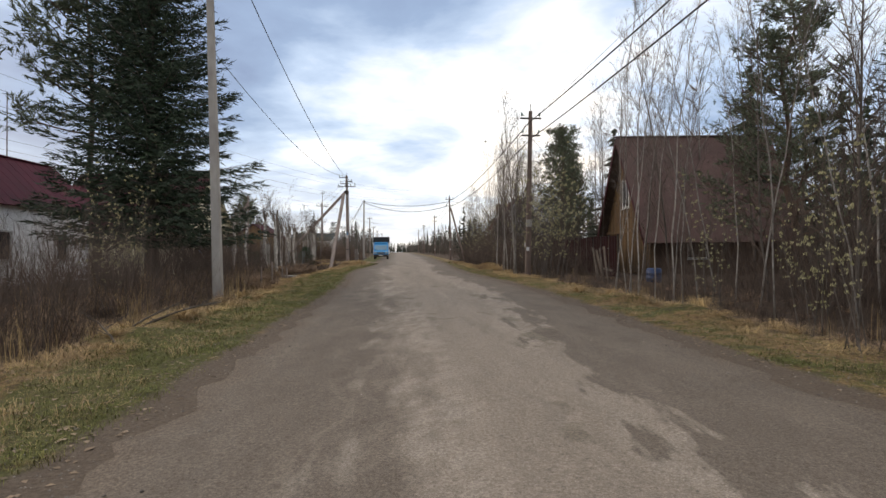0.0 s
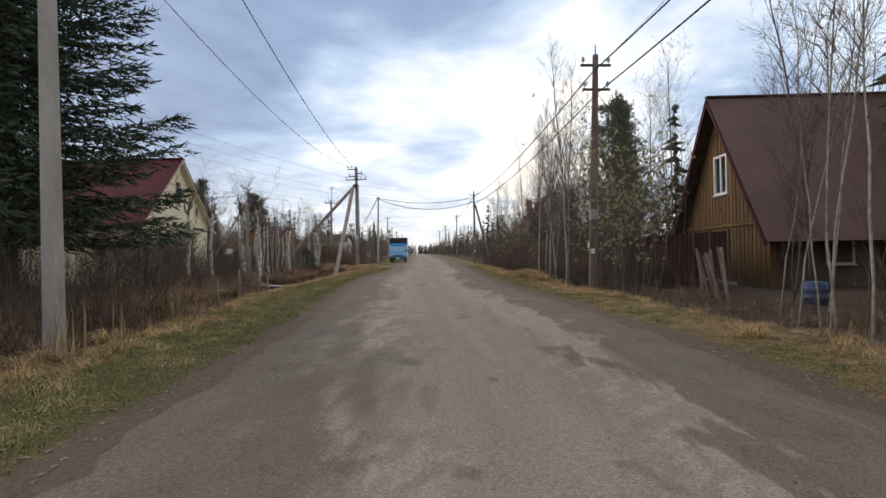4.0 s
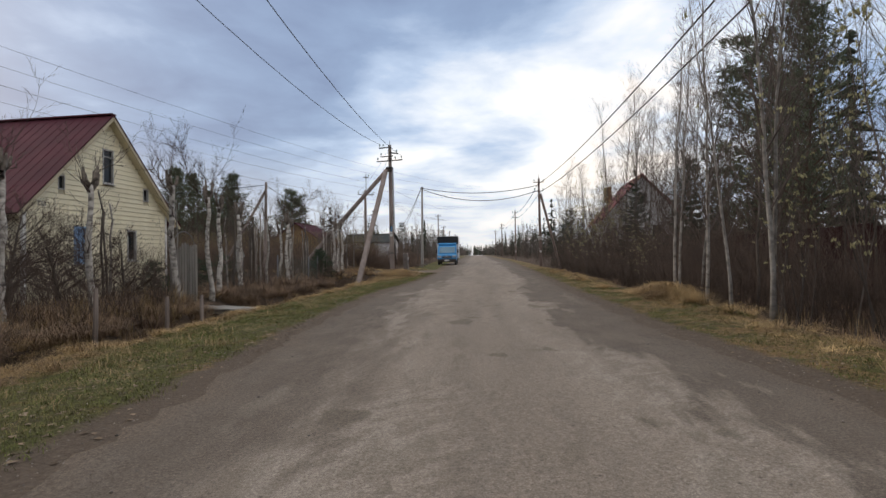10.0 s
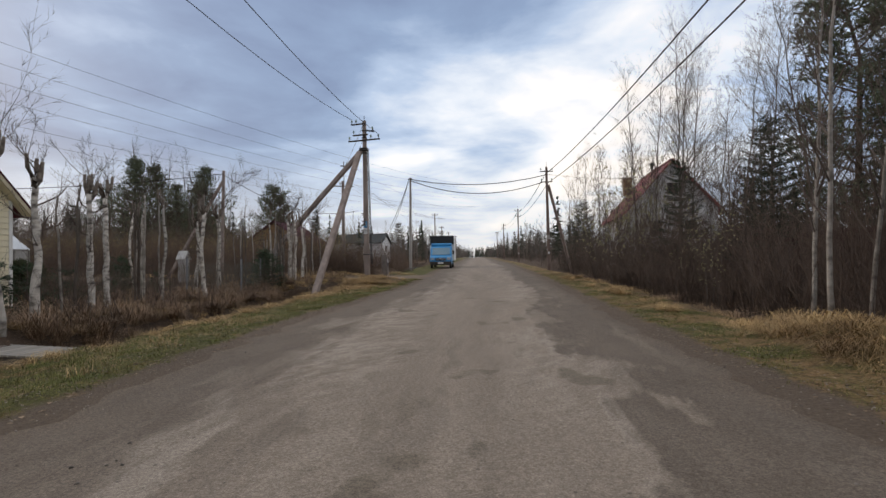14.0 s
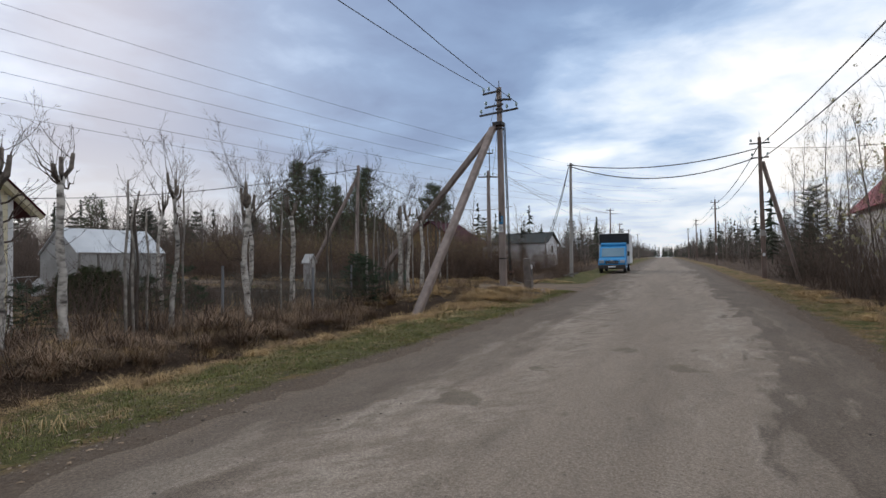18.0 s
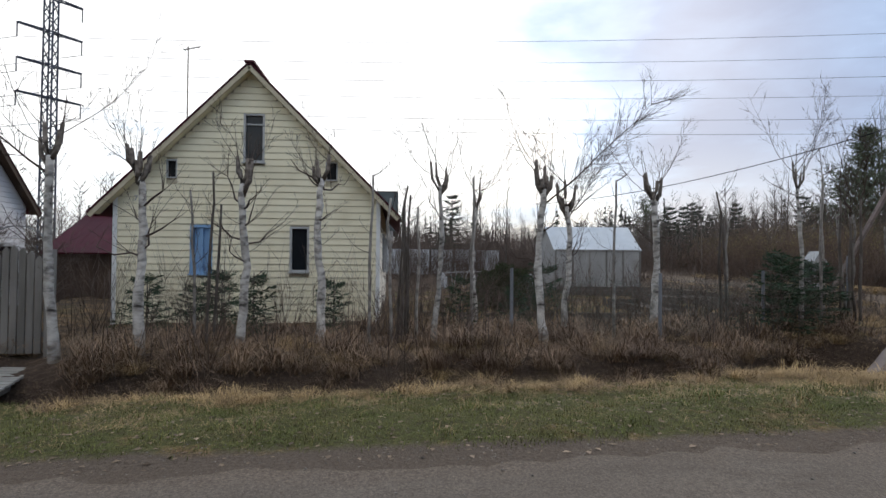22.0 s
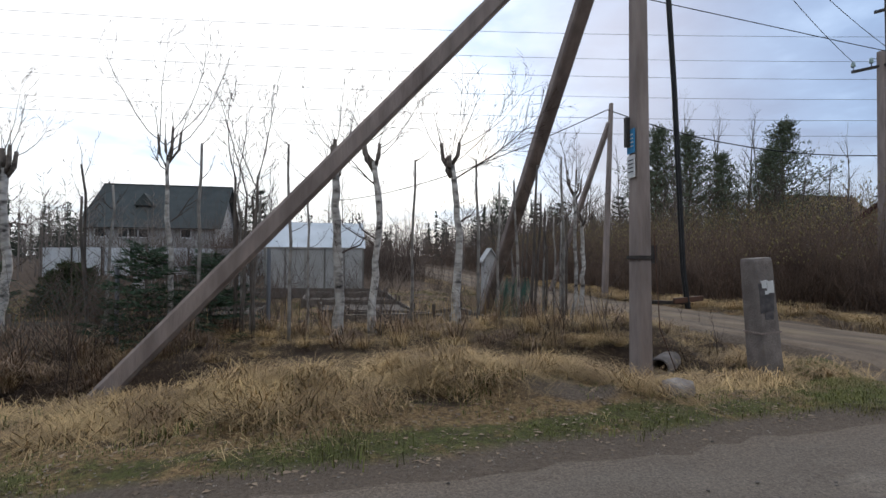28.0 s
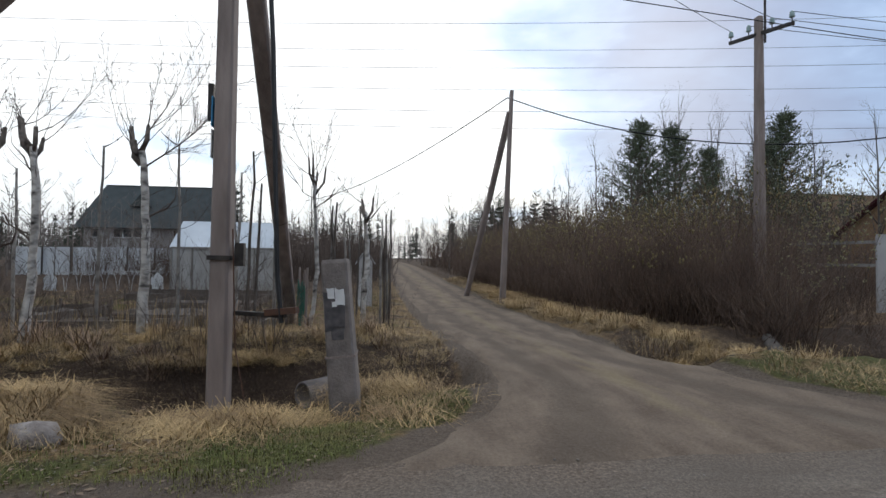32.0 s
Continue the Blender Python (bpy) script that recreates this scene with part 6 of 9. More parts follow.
def pylon(x, y, z, top):
    """A lattice transmission tower with its crossarm pairs."""
    e = thing("lattice_pylon", (x, y, z), "slender blue-grey steel lattice pylon with crossarms", "pylon")

    def half(h):
        return 0.46 - 0.08 * (h - z) / (top - z)

    for sx in (-1, 1):
        for sy in (-1, 1):
            part("leg", Mesher().bar((x + sx * half(z), y + sy * half(z), z), (x + sx * half(top), y + sy * half(top), top), 0.13, 0.13), M_LATTICE, e)
    n = 26
    for i in range(n):
        h0, h1 = z + (top - z) * i / n, z + (top - z) * (i + 1) / n
        mb = Mesher()
        for ax in (0, 1):
            for s in (-1, 1):
                f = 1 if i % 2 else -1
                p0 = (x + f * half(h0), y + s * half(h0), h0) if ax == 0 else (x + s * half(h0), y + f * half(h0), h0)
                p1 = (x - f * half(h1), y + s * half(h1), h1) if ax == 0 else (x + s * half(h1), y - f * half(h1), h1)
                mb.bar(p0, p1, 0.07, 0.07)
        part("brace", mb, M_LATTICE, e)
    ends = []
    along = Vector((-0.806, 0.592, 0))
    side = Vector((0.592, 0.806, 0))
    for h in (16.9, 19.9, 23.0, 26.2):
        for q in (-1, 1):
            arm = Mesher()
            c = Vector((x, y, h))
            tip = c + along * q * 2.6
            for d in (-1, 1):
                arm.bar(c + side * d * 0.3, tip + side * d * 0.12, 0.09, 0.12)
            for k in range(5):
                u, w = k / 5, (k + 1) / 5
                arm.bar((c + side * 0.3).lerp(tip, u), (c - side * 0.3).lerp(tip, w), 0.05, 0.06)
            part("crossarm", arm, M_LATTICE, e)
            part("insulator_string", Mesher().tube([tip, tip - Vector((0, 0, 1.3))], [0.06, 0.06], 6), M_LATTICE, e)
            ends.append(tip - Vector((0, 0, 1.3)))
    return ends


E1 = pylon(-53.5, 6.7, lie1(-53.5, 6.7), 29.0)
E2 = [p + Vector((40, 188, 3)) for p in E1]
for a, c in zip(E1[:6], E2):
    hang("transmission_wire", a, c, 4.5, 0.015, "thin transmission wire from the pylon", M_HIGHWIRE, 24)
    hang("transmission_wire", a + Vector((-34, -160, 0)), a, 3.0, 0.028, "thin transmission wire from the pylon", M_WIRE, 16)


# the garden beyond the ditch
def chain_fence():
    """Sagging green wire mesh on grey posts."""
    line = [(-11.75, 41.0), (-11.43, 43.8), (-11.9, 46.2), (-12.3, 48.4)]
    e = thing("wire_fence", (line[2][0], line[2][1], lie1(*line[2])), "sagging green chain-link fence on grey posts", "fence")
    for x, y in line:
        z = lie1(x, y)
        part("post", Mesher().tube([(x, y, z - 0.3), (x + 0.02, y, z + 1.35)], [0.035, 0.032], 7), M_GALV, e)
    for (x0, y0), (x1, y1) in zip(line, line[1:]):
        mesh = Mesher()
        n = int(math.hypot(x1 - x0, y1 - y0) / 0.10)
        for k in range(-12, n):
            for s in (1, -1):
                t0, t1 = (k, k + 12) if s > 0 else (k + 12, k)
                h0, h1 = 0.05, 1.2
                a0, a1 = max(min(t0, n), 0), max(min(t1, n), 0)
                if a0 == a1:
                    continue
                f0, f1 = (a0 - t0) / (t1 - t0), (a1 - t0) / (t1 - t0)
                p = [(x0 + (x1 - x0) * a / n, y0 + (y1 - y0) * a / n, lie1(x0 + (x1 - x0) * a / n, y0 + (y1 - y0) * a / n) + h0 + (h1 - h0) * f) for a, f in ((a0, f0), (a1, f1))]
                mesh.tube(p, [0.0019, 0.0019], 3, cap=False)
        part("wire_mesh", mesh, M_CHAIN, e)


chain_fence()


def green_screen():
    """Green netting hung between thin birch poles above the ditch."""
    e = thing("net_screen", (-15.4, 54.1, lie1(-15.4, 54.1)), "torn green netting screen on birch poles", "fence")
    pts = [(-14.5, 54.0), (-15.3, 53.85), (-16.0, 53.65)]
    for x, y in pts:
        z = lie1(x, y)
        part("pole", Mesher().tube([(x, y, z - 0.3), (x + 0.05, y + 0.03, z + 1.35)], [0.03, 0.025], 7), M_OLDPOLE, e)
    for (x0, y0), (x1, y1) in zip(pts, pts[1:]):
        net = Mesher()
        at = lambda u, h: (x0 + (x1 - x0) * u, y0 + (y1 - y0) * u + 0.04 * math.sin(u * 9 + h * 4), lie1(x0 + (x1 - x0) * u, y0 + (y1 - y0) * u) + h)
        for k in range(29):
            u = k / 28
            top = 0.98 + 0.10 * math.sin(k * 0.7)
            net.tube([at(u, 0.03), at(u, top * 0.5), at(u, top)], [0.0055] * 3, 3, cap=False)
        for k in range(26):
            net.tube([at(u / 4, 0.05 + 0.036 * k) for u in range(5)], [0.0055] * 5, 3, cap=False)
        part("net", net, M_NET, e)


green_screen()


def plank_edge(name, pts, h, label, category="garden bed"):
    """A bed edged with boards on stakes."""
    x, y = pts[0]
    e = thing(name, (x, y, lie1(x, y)), label, category, "garden beds")
    for (x0, y0), (x1, y1) in zip(pts, pts[1:]):
        a, c = Vector((x0, y0, lie1(x0, y0) + h / 2)), Vector((x1, y1, lie1(x1, y1) + h / 2))
        part("edge_board", Mesher().bar(a, c, 0.045, h, bevel=0.008), M_BEDWOOD, e)
        part("stake", Mesher().box((0.06, 0.06, h + 0.35), Matrix.Translation(a + Vector((0.05, 0, 0.0)))), M_BEDWOOD, e)
    return e


for x0, x1, y0, y1, h in ((-15.8, -13.0, 49.7, 51.4, 0.26), (-19.6, -16.6, 49.2, 51.6, 0.26), (-23.4, -20.4, 48.6, 51.6, 0.24), (-17.2, -14.6, 52.0, 53.0, 0.2), (-26.5, -24.2, 46.4, 51.6, 0.24), (-20.5, -16.2, 46.2, 47.6, 0.24)):
    e = plank_edge("garden_bed", [(x0, y0), (x1, y0), (x1, y1), (x0, y1), (x0, y0)], h, "raised garden bed edged with grey boards")
    zt = lie1((x0 + x1) / 2, (y0 + y1) / 2) + h * 0.6
    soil = Mesher()
    n = 8
    for i in range(n):
        for j in range(n):
            c = [(x0 + 0.05 + (x1 - x0 - 0.1) * (i + a) / n, y0 + 0.05 + (y1 - y0 - 0.1) * (j + b) / n) for a, b in ((0, 0), (1, 0), (1, 1), (0, 1))]
            soil.quad(*[(p, q, zt + 0.05 * float(ripple(p, q, 0.4, 3))) for p, q in c])
    part("soil", soil, M_SOIL, e)
plank_edge("board_edging", [(-14.9, 39.4), (-14.6, 41.4), (-14.2, 43.6), (-13.9, 45.6), (-13.7, 47.6)], 0.30, "low edging of weathered boards along the garden path")
plank_edge("board_edging", [(-15.9, 39.4), (-15.6, 43.0), (-15.0, 47.4)], 0.22, "low edging of weathered boards along the garden path")


def hoop_bed():
    """White plastic hoops over a bed, with scraps of cloth at the ends."""
    e = thing("hoop_bed", (-29.3, 43.4, lie1(-29.3, 43.4)), "garden bed under white plastic hoops", "garden bed", "garden beds")
    for k in range(8):
        y = 41.4 + k * 0.55
        z = lie1(-29.3, y)
        pts = [(-29.3 + 0.0 * a, y - 0.25 + 0.5 * a / 9, z + 0.85 * math.sin(math.pi * a / 9) ** 0.5) for a in range(10)]
        part("hoop", Mesher().tube(pts, [0.016] * 10, 5), M_GREYTRIM, e)
    part("rail", Mesher().bar((-29.3, 41.1, lie1(-29.3, 41.1) + 0.85), (-29.3, 45.6, lie1(-29.3, 45.6) + 0.9), 0.04, 0.04), M_GREYTRIM, e)
    for y in (41.1, 45.6):
        z = lie1(-29.2, y)
        part("cloth", Mesher().prism([(-29.2, y - 0.28, z), (-29.2, y + 0.28, z), (-29.2, y + 0.26, z + 0.6), (-29.2, y, z + 0.85), (-29.2, y - 0.26, z + 0.6)], (0.03, 0, 0)), M_FILM, e, "white cloth end")


hoop_bed()


def pale_fence():
    e = thing("sheet_fence", (-45, 40, lie1(-45, 40)), "pale grey-blue sheet fence behind the gardens", "fence")
    y = 30.0
    while y < 47:
        z = lie1(-45, y)
        zig = [(-45 - 0.04 * (k % 4 in (1, 2)), y + k * 0.15, z) for k in range(13)]
        part("panel", Mesher().prism(zig + [(-44.98 - 0.04 * (k % 4 in (1, 2)), y + k * 0.15, z) for k in reversed(range(13))], (0, 0, 2.0)), M_FILM, e)
        part("post", Mesher().box((0.08, 0.08, 2.2), Matrix.Translation((-44.9, y, z + 0.95))), M_STEEL, e)
        y += 1.9


pale_fence()


def well_house():
    x, y = -21.4, 55.1
    z = lie1(x, y)
    e = thing("garden_box", (x, y, z), "narrow white gabled box like a small outhouse by the garden", "garden box")
    part("body", Mesher().box((0.45, 0.46, 1.5), Matrix.Translation((x, y, z + 0.7))), M_BLOCK, e)
    for s in (1, -1):
        part("roof", Mesher().prism([(x - 0.3, y, z + 1.85), (x + 0.3, y, z + 1.85), (x + 0.3, y + s * 0.33, z + 1.36), (x - 0.3, y + s * 0.33, z + 1.36)], (0, 0, 0.04)), M_GREYTRIM, e)
    part("gable", Mesher().prism([(x + 0.225, y - 0.23, z + 1.45), (x + 0.225, y + 0.23, z + 1.45), (x + 0.225, y, z + 1.8)], (-0.45, 0, 0)), M_BLOCK, e)


well_house()


def culvert():
    """A concrete pipe under the track, the pool before it and a boulder on the verge."""
    e = thing("culvert_pipe", (-10.35, 54.6, 0.4), "stained grey concrete culvert pipe opening into the ditch", "pipe")
    n = 18
    mb = Mesher()
    for d, r in ((0.0, 0.18), (1.5, 0.18), (1.5, 0.145), (0.0, 0.145)):
        mb.v += [(-10.30 - 0.68 * d + 0.73 * r * math.cos(2 * math.pi * k / n), 54.50 + 0.73 * d + 0.68 * r * math.cos(2 * math.pi * k / n), 0.43 + 0.02 * d + r * math.sin(2 * math.pi * k / n)) for k in range(n)]
    for i in range(4):
        for k in range(n):
            a, c = i * n + k, i * n + (k + 1) % n
            d, f = ((i + 1) % 4) * n + k, ((i + 1) % 4) * n + (k + 1) % n
            mb.f.append((a, c, f, d))
    part("pipe", mb, M_STUB, e, smooth=True)
    w = Mesher().prism([(-9.15, 53.0, 0.17), (-9.2, 54.8, 0.17), (-11.2, 54.9, 0.17), (-11.5, 53.2, 0.17), (-11.2, 52.2, 0.17), (-9.8, 52.2, 0.17)], (0, 0, 0.012))
    solo("ditch_water", w, M_WATER, "still dark water in the ditch", "water", kind="structure")
    rnd = random.Random(8)
    for x, y, s, lab in ((-7.58, 52.88, 0.165, "pale grey boulder on the straw verge"),):
        v, f = [], []
        for i in range(5):
            t = math.pi * i / 4
            for k in range(8):
                a = 2 * math.pi * k / 8
                r = s if i in (0, 4) else s * rnd.uniform(0.8, 1.16)
                v.append((x + r * math.sin(t) * math.cos(a), y + r * 1.25 * math.sin(t) * math.sin(a), lie1(x, y) + s * 0.32 + r * 0.85 * math.cos(t)))
        for i in range(4):
            for k in range(8):
                f.append((i * 8 + k, i * 8 + (k + 1) % 8, (i + 1) * 8 + (k + 1) % 8, (i + 1) * 8 + k))
        mb = Mesher()
        mb.v, mb.f = v, f
        solo("boulder", mb, M_BOULDER, lab, "stone", smooth=True)


culvert()


def corner_fence():
    """Pale panel, rusty post and two rails beside the junction."""
    e = thing("panel_fence", (-17.4, 70.4, lie1(-17.4, 70.4)), "pale panel fence with a rusty post and wooden rails", "fence")
    z = lie1(-17.2, 70.5)
    part("panel", Mesher().box((0.06, 1.6, 2.35), Matrix.Translation((-17.4, 71.0, z + 1.15))), M_BLOCK, e, "pale grey panel")
    part("post", Mesher().tube([(-17.0, 70.7, z - 0.3), (-17.0, 70.7, z + 2.1)], [0.07, 0.07], 8), M_RUST, e, "rusty post")
    for h in (1.4, 2.1):
        part("rail", Mesher().bar((-22.4, 69.8, lie1(-22.4, 69.8) + h), (-17.45, 70.2, z + h), 0.05, 0.09), M_WOOD, e)
    for x, y in ((-22.2, 69.86), (-19.9, 70.0)):
        part("post", Mesher().box((0.09, 0.09, 2.6), Matrix.Translation((x, y, lie1(x, y) + 0.95))), M_WOOD, e)
    log = thing("log", (-11.6, 62.1, lie1(-11.6, 62.1)), "grey fallen log beside the track", "log")
    part("stem", Mesher().tube([(-12.3, 62.6, lie1(-12.3, 62.6) + 0.06), (-11.7, 62.3, lie1(-11.7, 62.3) + 0.1), (-11.0, 61.9, lie1(-11.0, 61.9) + 0.06)], [0.10, 0.12, 0.09], 9), M_BARK, log, smooth=True)


corner_fence()
for x, y, h in ((-8.5, 26.7, 1.3), (-8.65, 28.9, 1.25), (-8.9, 30.6, 1.2), (-8.3, 24.5, 1.2)):
    z = lie1(x, y)
    solo("fence_post", Mesher().tube([(x, y, z - 0.3), (x + 0.03, y, z + h * 0.6), (x, y + 0.04, z + h)], [0.05, 0.045, 0.04], 7), M_OLDPOLE, "weathered leaning wooden fence post", "post", "old fence posts")


def fallen_branches():
    """Dead branches lying in the straw of the near verge."""
    rnd = random.Random(15)
    for x, y, a, l in ((-5.0, 8.6, 0.5, 1.3), (-4.7, 8.1, 1.1, 1.0), (-5.3, 9.4, 0.2, 1.5), (-4.5, 7.4, 2.4, 0.9), (-5.6, 8.0, 0.9, 1.2)):
        z = lie1(x, y)
        pts = [Vector((x + math.cos(a) * l * t + rnd.uniform(-0.05, 0.05), y + math.sin(a) * l * t + rnd.uniform(-0.05, 0.05), z - 0.02 + 0.55 * l * t * (1 - 0.45 * t))) for t in (0, 0.25, 0.5, 0.75, 1.0)]
        e = thing("fallen_branch", (x, y, z), "dead grey-brown branch lying in the dry grass", "branch", "fallen branches on the verge")
        part("stem", Mesher().tube(pts, [0.018, 0.015, 0.012, 0.009, 0.004], 5), M_BARK, e, smooth=True)
        for k in range(3):
            q = pts[1 + k]
            part("side_shoot", Mesher().tube([q, q + Vector((rnd.uniform(-0.3, 0.3), rnd.uniform(-0.3, 0.3), rnd.uniform(0.02, 0.25)))], [0.008, 0.003], 4), M_BARK, e)


fallen_branches()


# trees and shrubs: templates
def twiggy(mb, rnd, p, d, length, r, depth, sides, kids, spread, rise, shape):
    """A branch that forks into smaller ones."""
    n = 3 if depth > 1 else 2 if depth > 0 else 1
    pts, q, w = [Vector(p)], Vector(p), Vector(d).normalized()
    for k in range(n):
        w = (w + Vector((rnd.uniform(-1, 1), rnd.uniform(-1, 1), rnd.uniform(-1, 1))) * shape * (1.6 if n < 3 else 1) + Vector((0, 0, rise))).normalized()
        q = q + w * (length / n)
        pts.append(q.copy())
    if n > 1:
        mb.tube(pts[:-1], [r * (1 - 0.8 * k / n) for k in range(n)], sides, cap=False)
    mb.cone(pts[-2], pts[-1], r * (1 - 0.8 * (n - 1) / n) if n > 1 else r)
    if depth <= 0:
        return
    for k in range(kids[depth]):
        t = rnd.uniform(0.25, 1.0)
        i = min(int(t * n), n - 1)
        s = pts[i].lerp(pts[i + 1], t * n - i)
        b = (pts[i + 1] - pts[i]).normalized()
        side = b.cross(Vector((rnd.uniform(-1, 1), rnd.uniform(-1, 1), rnd.uniform(-1, 1)))).normalized()
        nd = (b * math.cos(spread) + side * math.sin(spread)).normalized()
        twiggy(mb, rnd, s, nd, length * rnd.uniform(0.35, 0.6) * (1.15 - 0.4 * t), max(r * 0.45 * (1 - 0.5 * t), 0.0035), depth - 1, 3, kids, spread, rise, shape)


def bare_tree(seed, h, r, first=0.3, branches=22, lean=0.05, angle=0.75, reach=0.28, kids=(0, 4, 6), crown_mat=M_GREYTWIG, trunk_mat=M_BARK, name="bare_tree", label="tall leafless tree with fine grey-brown twigs", thick=1.0):
    """A tall leafless tree at the origin."""
    rnd = random.Random(seed)
    trunk, crown = Mesher(), Mesher()
    n = 10
    pts, rad = [], []
    a = rnd.uniform(0, 6.28)
    for k in range(n + 1):
        t = k / n
        pts.append(Vector((math.cos(a) * lean * h * t * t + rnd.uniform(-1, 1) * 0.005 * h * (k > 0), math.sin(a) * lean * h * t * t + rnd.uniform(-1, 1) * 0.005 * h * (k > 0), h * t - (0.25 if k == 0 else 0))))
        rad.append(r * (1 - t) ** 0.8 + min(0.006, 0.22 * r) + (0.25 * r if k == 0 else 0))
    trunk.tube(pts, rad, 8)
    for k in range(branches):
        t = first + (1 - first) * ((k + rnd.random()) / branches) ** 0.9
        i = min(int(t * n), n - 1)
        s = pts[i].lerp(pts[i + 1], t * n - i)
        w = rnd.uniform(0, 6.28)
        up = angle - 0.25 * t
        d = Vector((math.cos(w) * math.sin(up), math.sin(w) * math.sin(up), math.cos(up)))
        twiggy(crown, rnd, s, d, h * reach * (1.15 - 0.75 * t) * rnd.uniform(0.7, 1.2), r * 0.42 * (1.1 - t) * thick + 0.004, 2, 4, kids, 0.65, 0.10, 0.13)
    e = thing(name, (0, 0, 0), label, "tree")
    part("trunk", trunk, trunk_mat, e, smooth=True)
    part("crown", crown, crown_mat, e)
    return e


def whip(mb, rnd, p, d, length, r, bend=0.35, side=8, sub=3):
    """A long shoot that swings out and turns upward, with short side twigs."""
    n = 6
    pts, w, q = [Vector(p)], Vector(d).normalized(), Vector(p)
    for k in range(n):
        w = (w + Vector((rnd.uniform(-1, 1), rnd.uniform(-1, 1), rnd.uniform(-0.6, 0.6))) * 0.16 + Vector((0, 0, bend / n * 1.6))).normalized()
        q = q + w * (length / n)
        pts.append(q.copy())
    mb.tube(pts, [max(r * (1 - 0.85 * k / n), 0.0022) for k in range(n + 1)], 4, cap=False)
    for k in range(side):
        t = rnd.uniform(0.2, 1.0)
        i = min(int(t * n), n - 1)
        s = pts[i].lerp(pts[i + 1], t * n - i)
        b = (pts[i + 1] - pts[i]).normalized()
        o = b.cross(Vector((rnd.uniform(-1, 1), rnd.uniform(-1, 1), rnd.uniform(-1, 1)))).normalized()
        twiggy(mb, rnd, s, b * 0.75 + o * 0.65 + Vector((0, 0, 0.1)), length * rnd.uniform(0.16, 0.34), max(r * 0.35, 0.0024), 1, 3, (0, sub), 0.5, 0.08, 0.15)


def pollard(seed, h, r, stubs=5, whips=4, reach=1.1, limbs=3, fan=None, lean=None, bow=0.0):
    """A birch cut back above head height: crooked white trunk, knotted stubs, side limbs and thin whips."""
    rnd = random.Random(seed)
    trunk = Mesher()
    n = 12
    lean = rnd.uniform(-0.05, 0.05) if lean is None else lean
    wx, wy = rnd.uniform(0, 6), rnd.uniform(0, 6)
    pts = [Vector((0.035 * math.sin(wx + k * 0.7) + rnd.uniform(-0.018, 0.018), lean * h * k / n + 0.04 * math.sin(wy + k * 0.5) + rnd.uniform(-0.022, 0.022), h * k / n - (0.25 if k == 0 else 0))) for k in range(n + 1)]
    trunk.tube(pts, [r * (1.4 if k == 0 else 1.12 if k == 1 else (1.0 - 0.30 * k / n) * rnd.uniform(0.9, 1.14)) for k in range(n + 1)], 10)
    e = thing("pollarded_birch", (0, 0, 0), "pollarded white birch with knotted stubs and bare whips", "tree", "pollarded birches by the ditch")
    part("trunk", trunk, M_BIRCH, e, smooth=True)
    top = pts[-1]
    whips_at = []
    for k in range(stubs):
        a = rnd.uniform(0, 6.28)
        d = Vector((math.cos(a) * 0.3, math.sin(a) * 0.38, 1)).normalized()
        b = top - Vector((0, 0, rnd.uniform(0.0, 0.22)))
        l = rnd.uniform(0.22, 0.55)
        p1 = b + d * l * 0.5 + Vector((math.cos(a) * 0.05, math.sin(a) * 0.07, 0.0))
        p2 = p1 + Vector((math.cos(a) * 0.03, math.sin(a) * 0.03, l * 0.6))
        part("stub", Mesher().tube([b, p1, p2], [r * 0.66, r * 0.52, r * rnd.uniform(0.34, 0.46)], 7), M_STUBWOOD, e, "grey-brown cut stub", smooth=True)
        whips_at.append((p2, d))
        part("twig", twig_of(rnd, p2, d, rnd.uniform(0.3, 0.7) * reach, 0.007, 3), M_BIRCHTWIG, e)
    for k in range(limbs):
        t = rnd.uniform(0.45, 0.97)
        i = min(int(t * n), n - 1)
        s = pts[i].lerp(pts[i + 1], t * n - i)
        a = rnd.choice((-1.57, 1.57)) + rnd.uniform(-0.9, 0.9)
        o = Vector((math.cos(a), math.sin(a), 0))
        l = rnd.uniform(0.22, 0.6)
        j = lambda: Vector((rnd.uniform(-1, 1), rnd.uniform(-1, 1), rnd.uniform(-1, 1))) * 0.05
        u = rnd.uniform(0.1, 0.7)
        p = [s, s + o * l * 0.35 + Vector((0, 0, u * 0.2)) + j(), s + o * l * 0.7 + Vector((0, 0, u * 0.45)) + j(), s + o * l + Vector((0, 0, u * 0.8)) + j()]
        limb = Mesher().tube(p, [r * 0.24, r * 0.20, r * 0.17, r * 0.07], 6)
        for j in range(3):
            whip(limb, rnd, p[rnd.choice((1, 2, 3))], o * rnd.uniform(0.2, 0.9) + Vector((rnd.uniform(-.5, .5), rnd.uniform(-.5, .5), 0.5)), rnd.uniform(0.35, 0.8), 0.007, 0.3, 4, 2)
        part("limb", limb, M_BIRCHTWIG, e)
    for k in range(whips):
        p, d = rnd.choice(whips_at)
        a = rnd.uniform(0, 6.28)
        mb = Mesher()
        whip(mb, rnd, p - d * 0.1, Vector((math.cos(a) * 0.8, math.sin(a), rnd.uniform(0.1, 0.9))), rnd.uniform(0.9, 1.7) * reach, 0.008, 0.9, 12, 4)
        part("whip", mb, M_BIRCHTWIG, e)
    for d, l, rr in fan or ():
        mb = Mesher()
        whip(mb, rnd, top - Vector((0, 0, 0.3)), Vector(d), l, rr * 0.75, 0.08, 40, 8)
        part("leading_branch", mb, M_BIRCHTWIG, e)
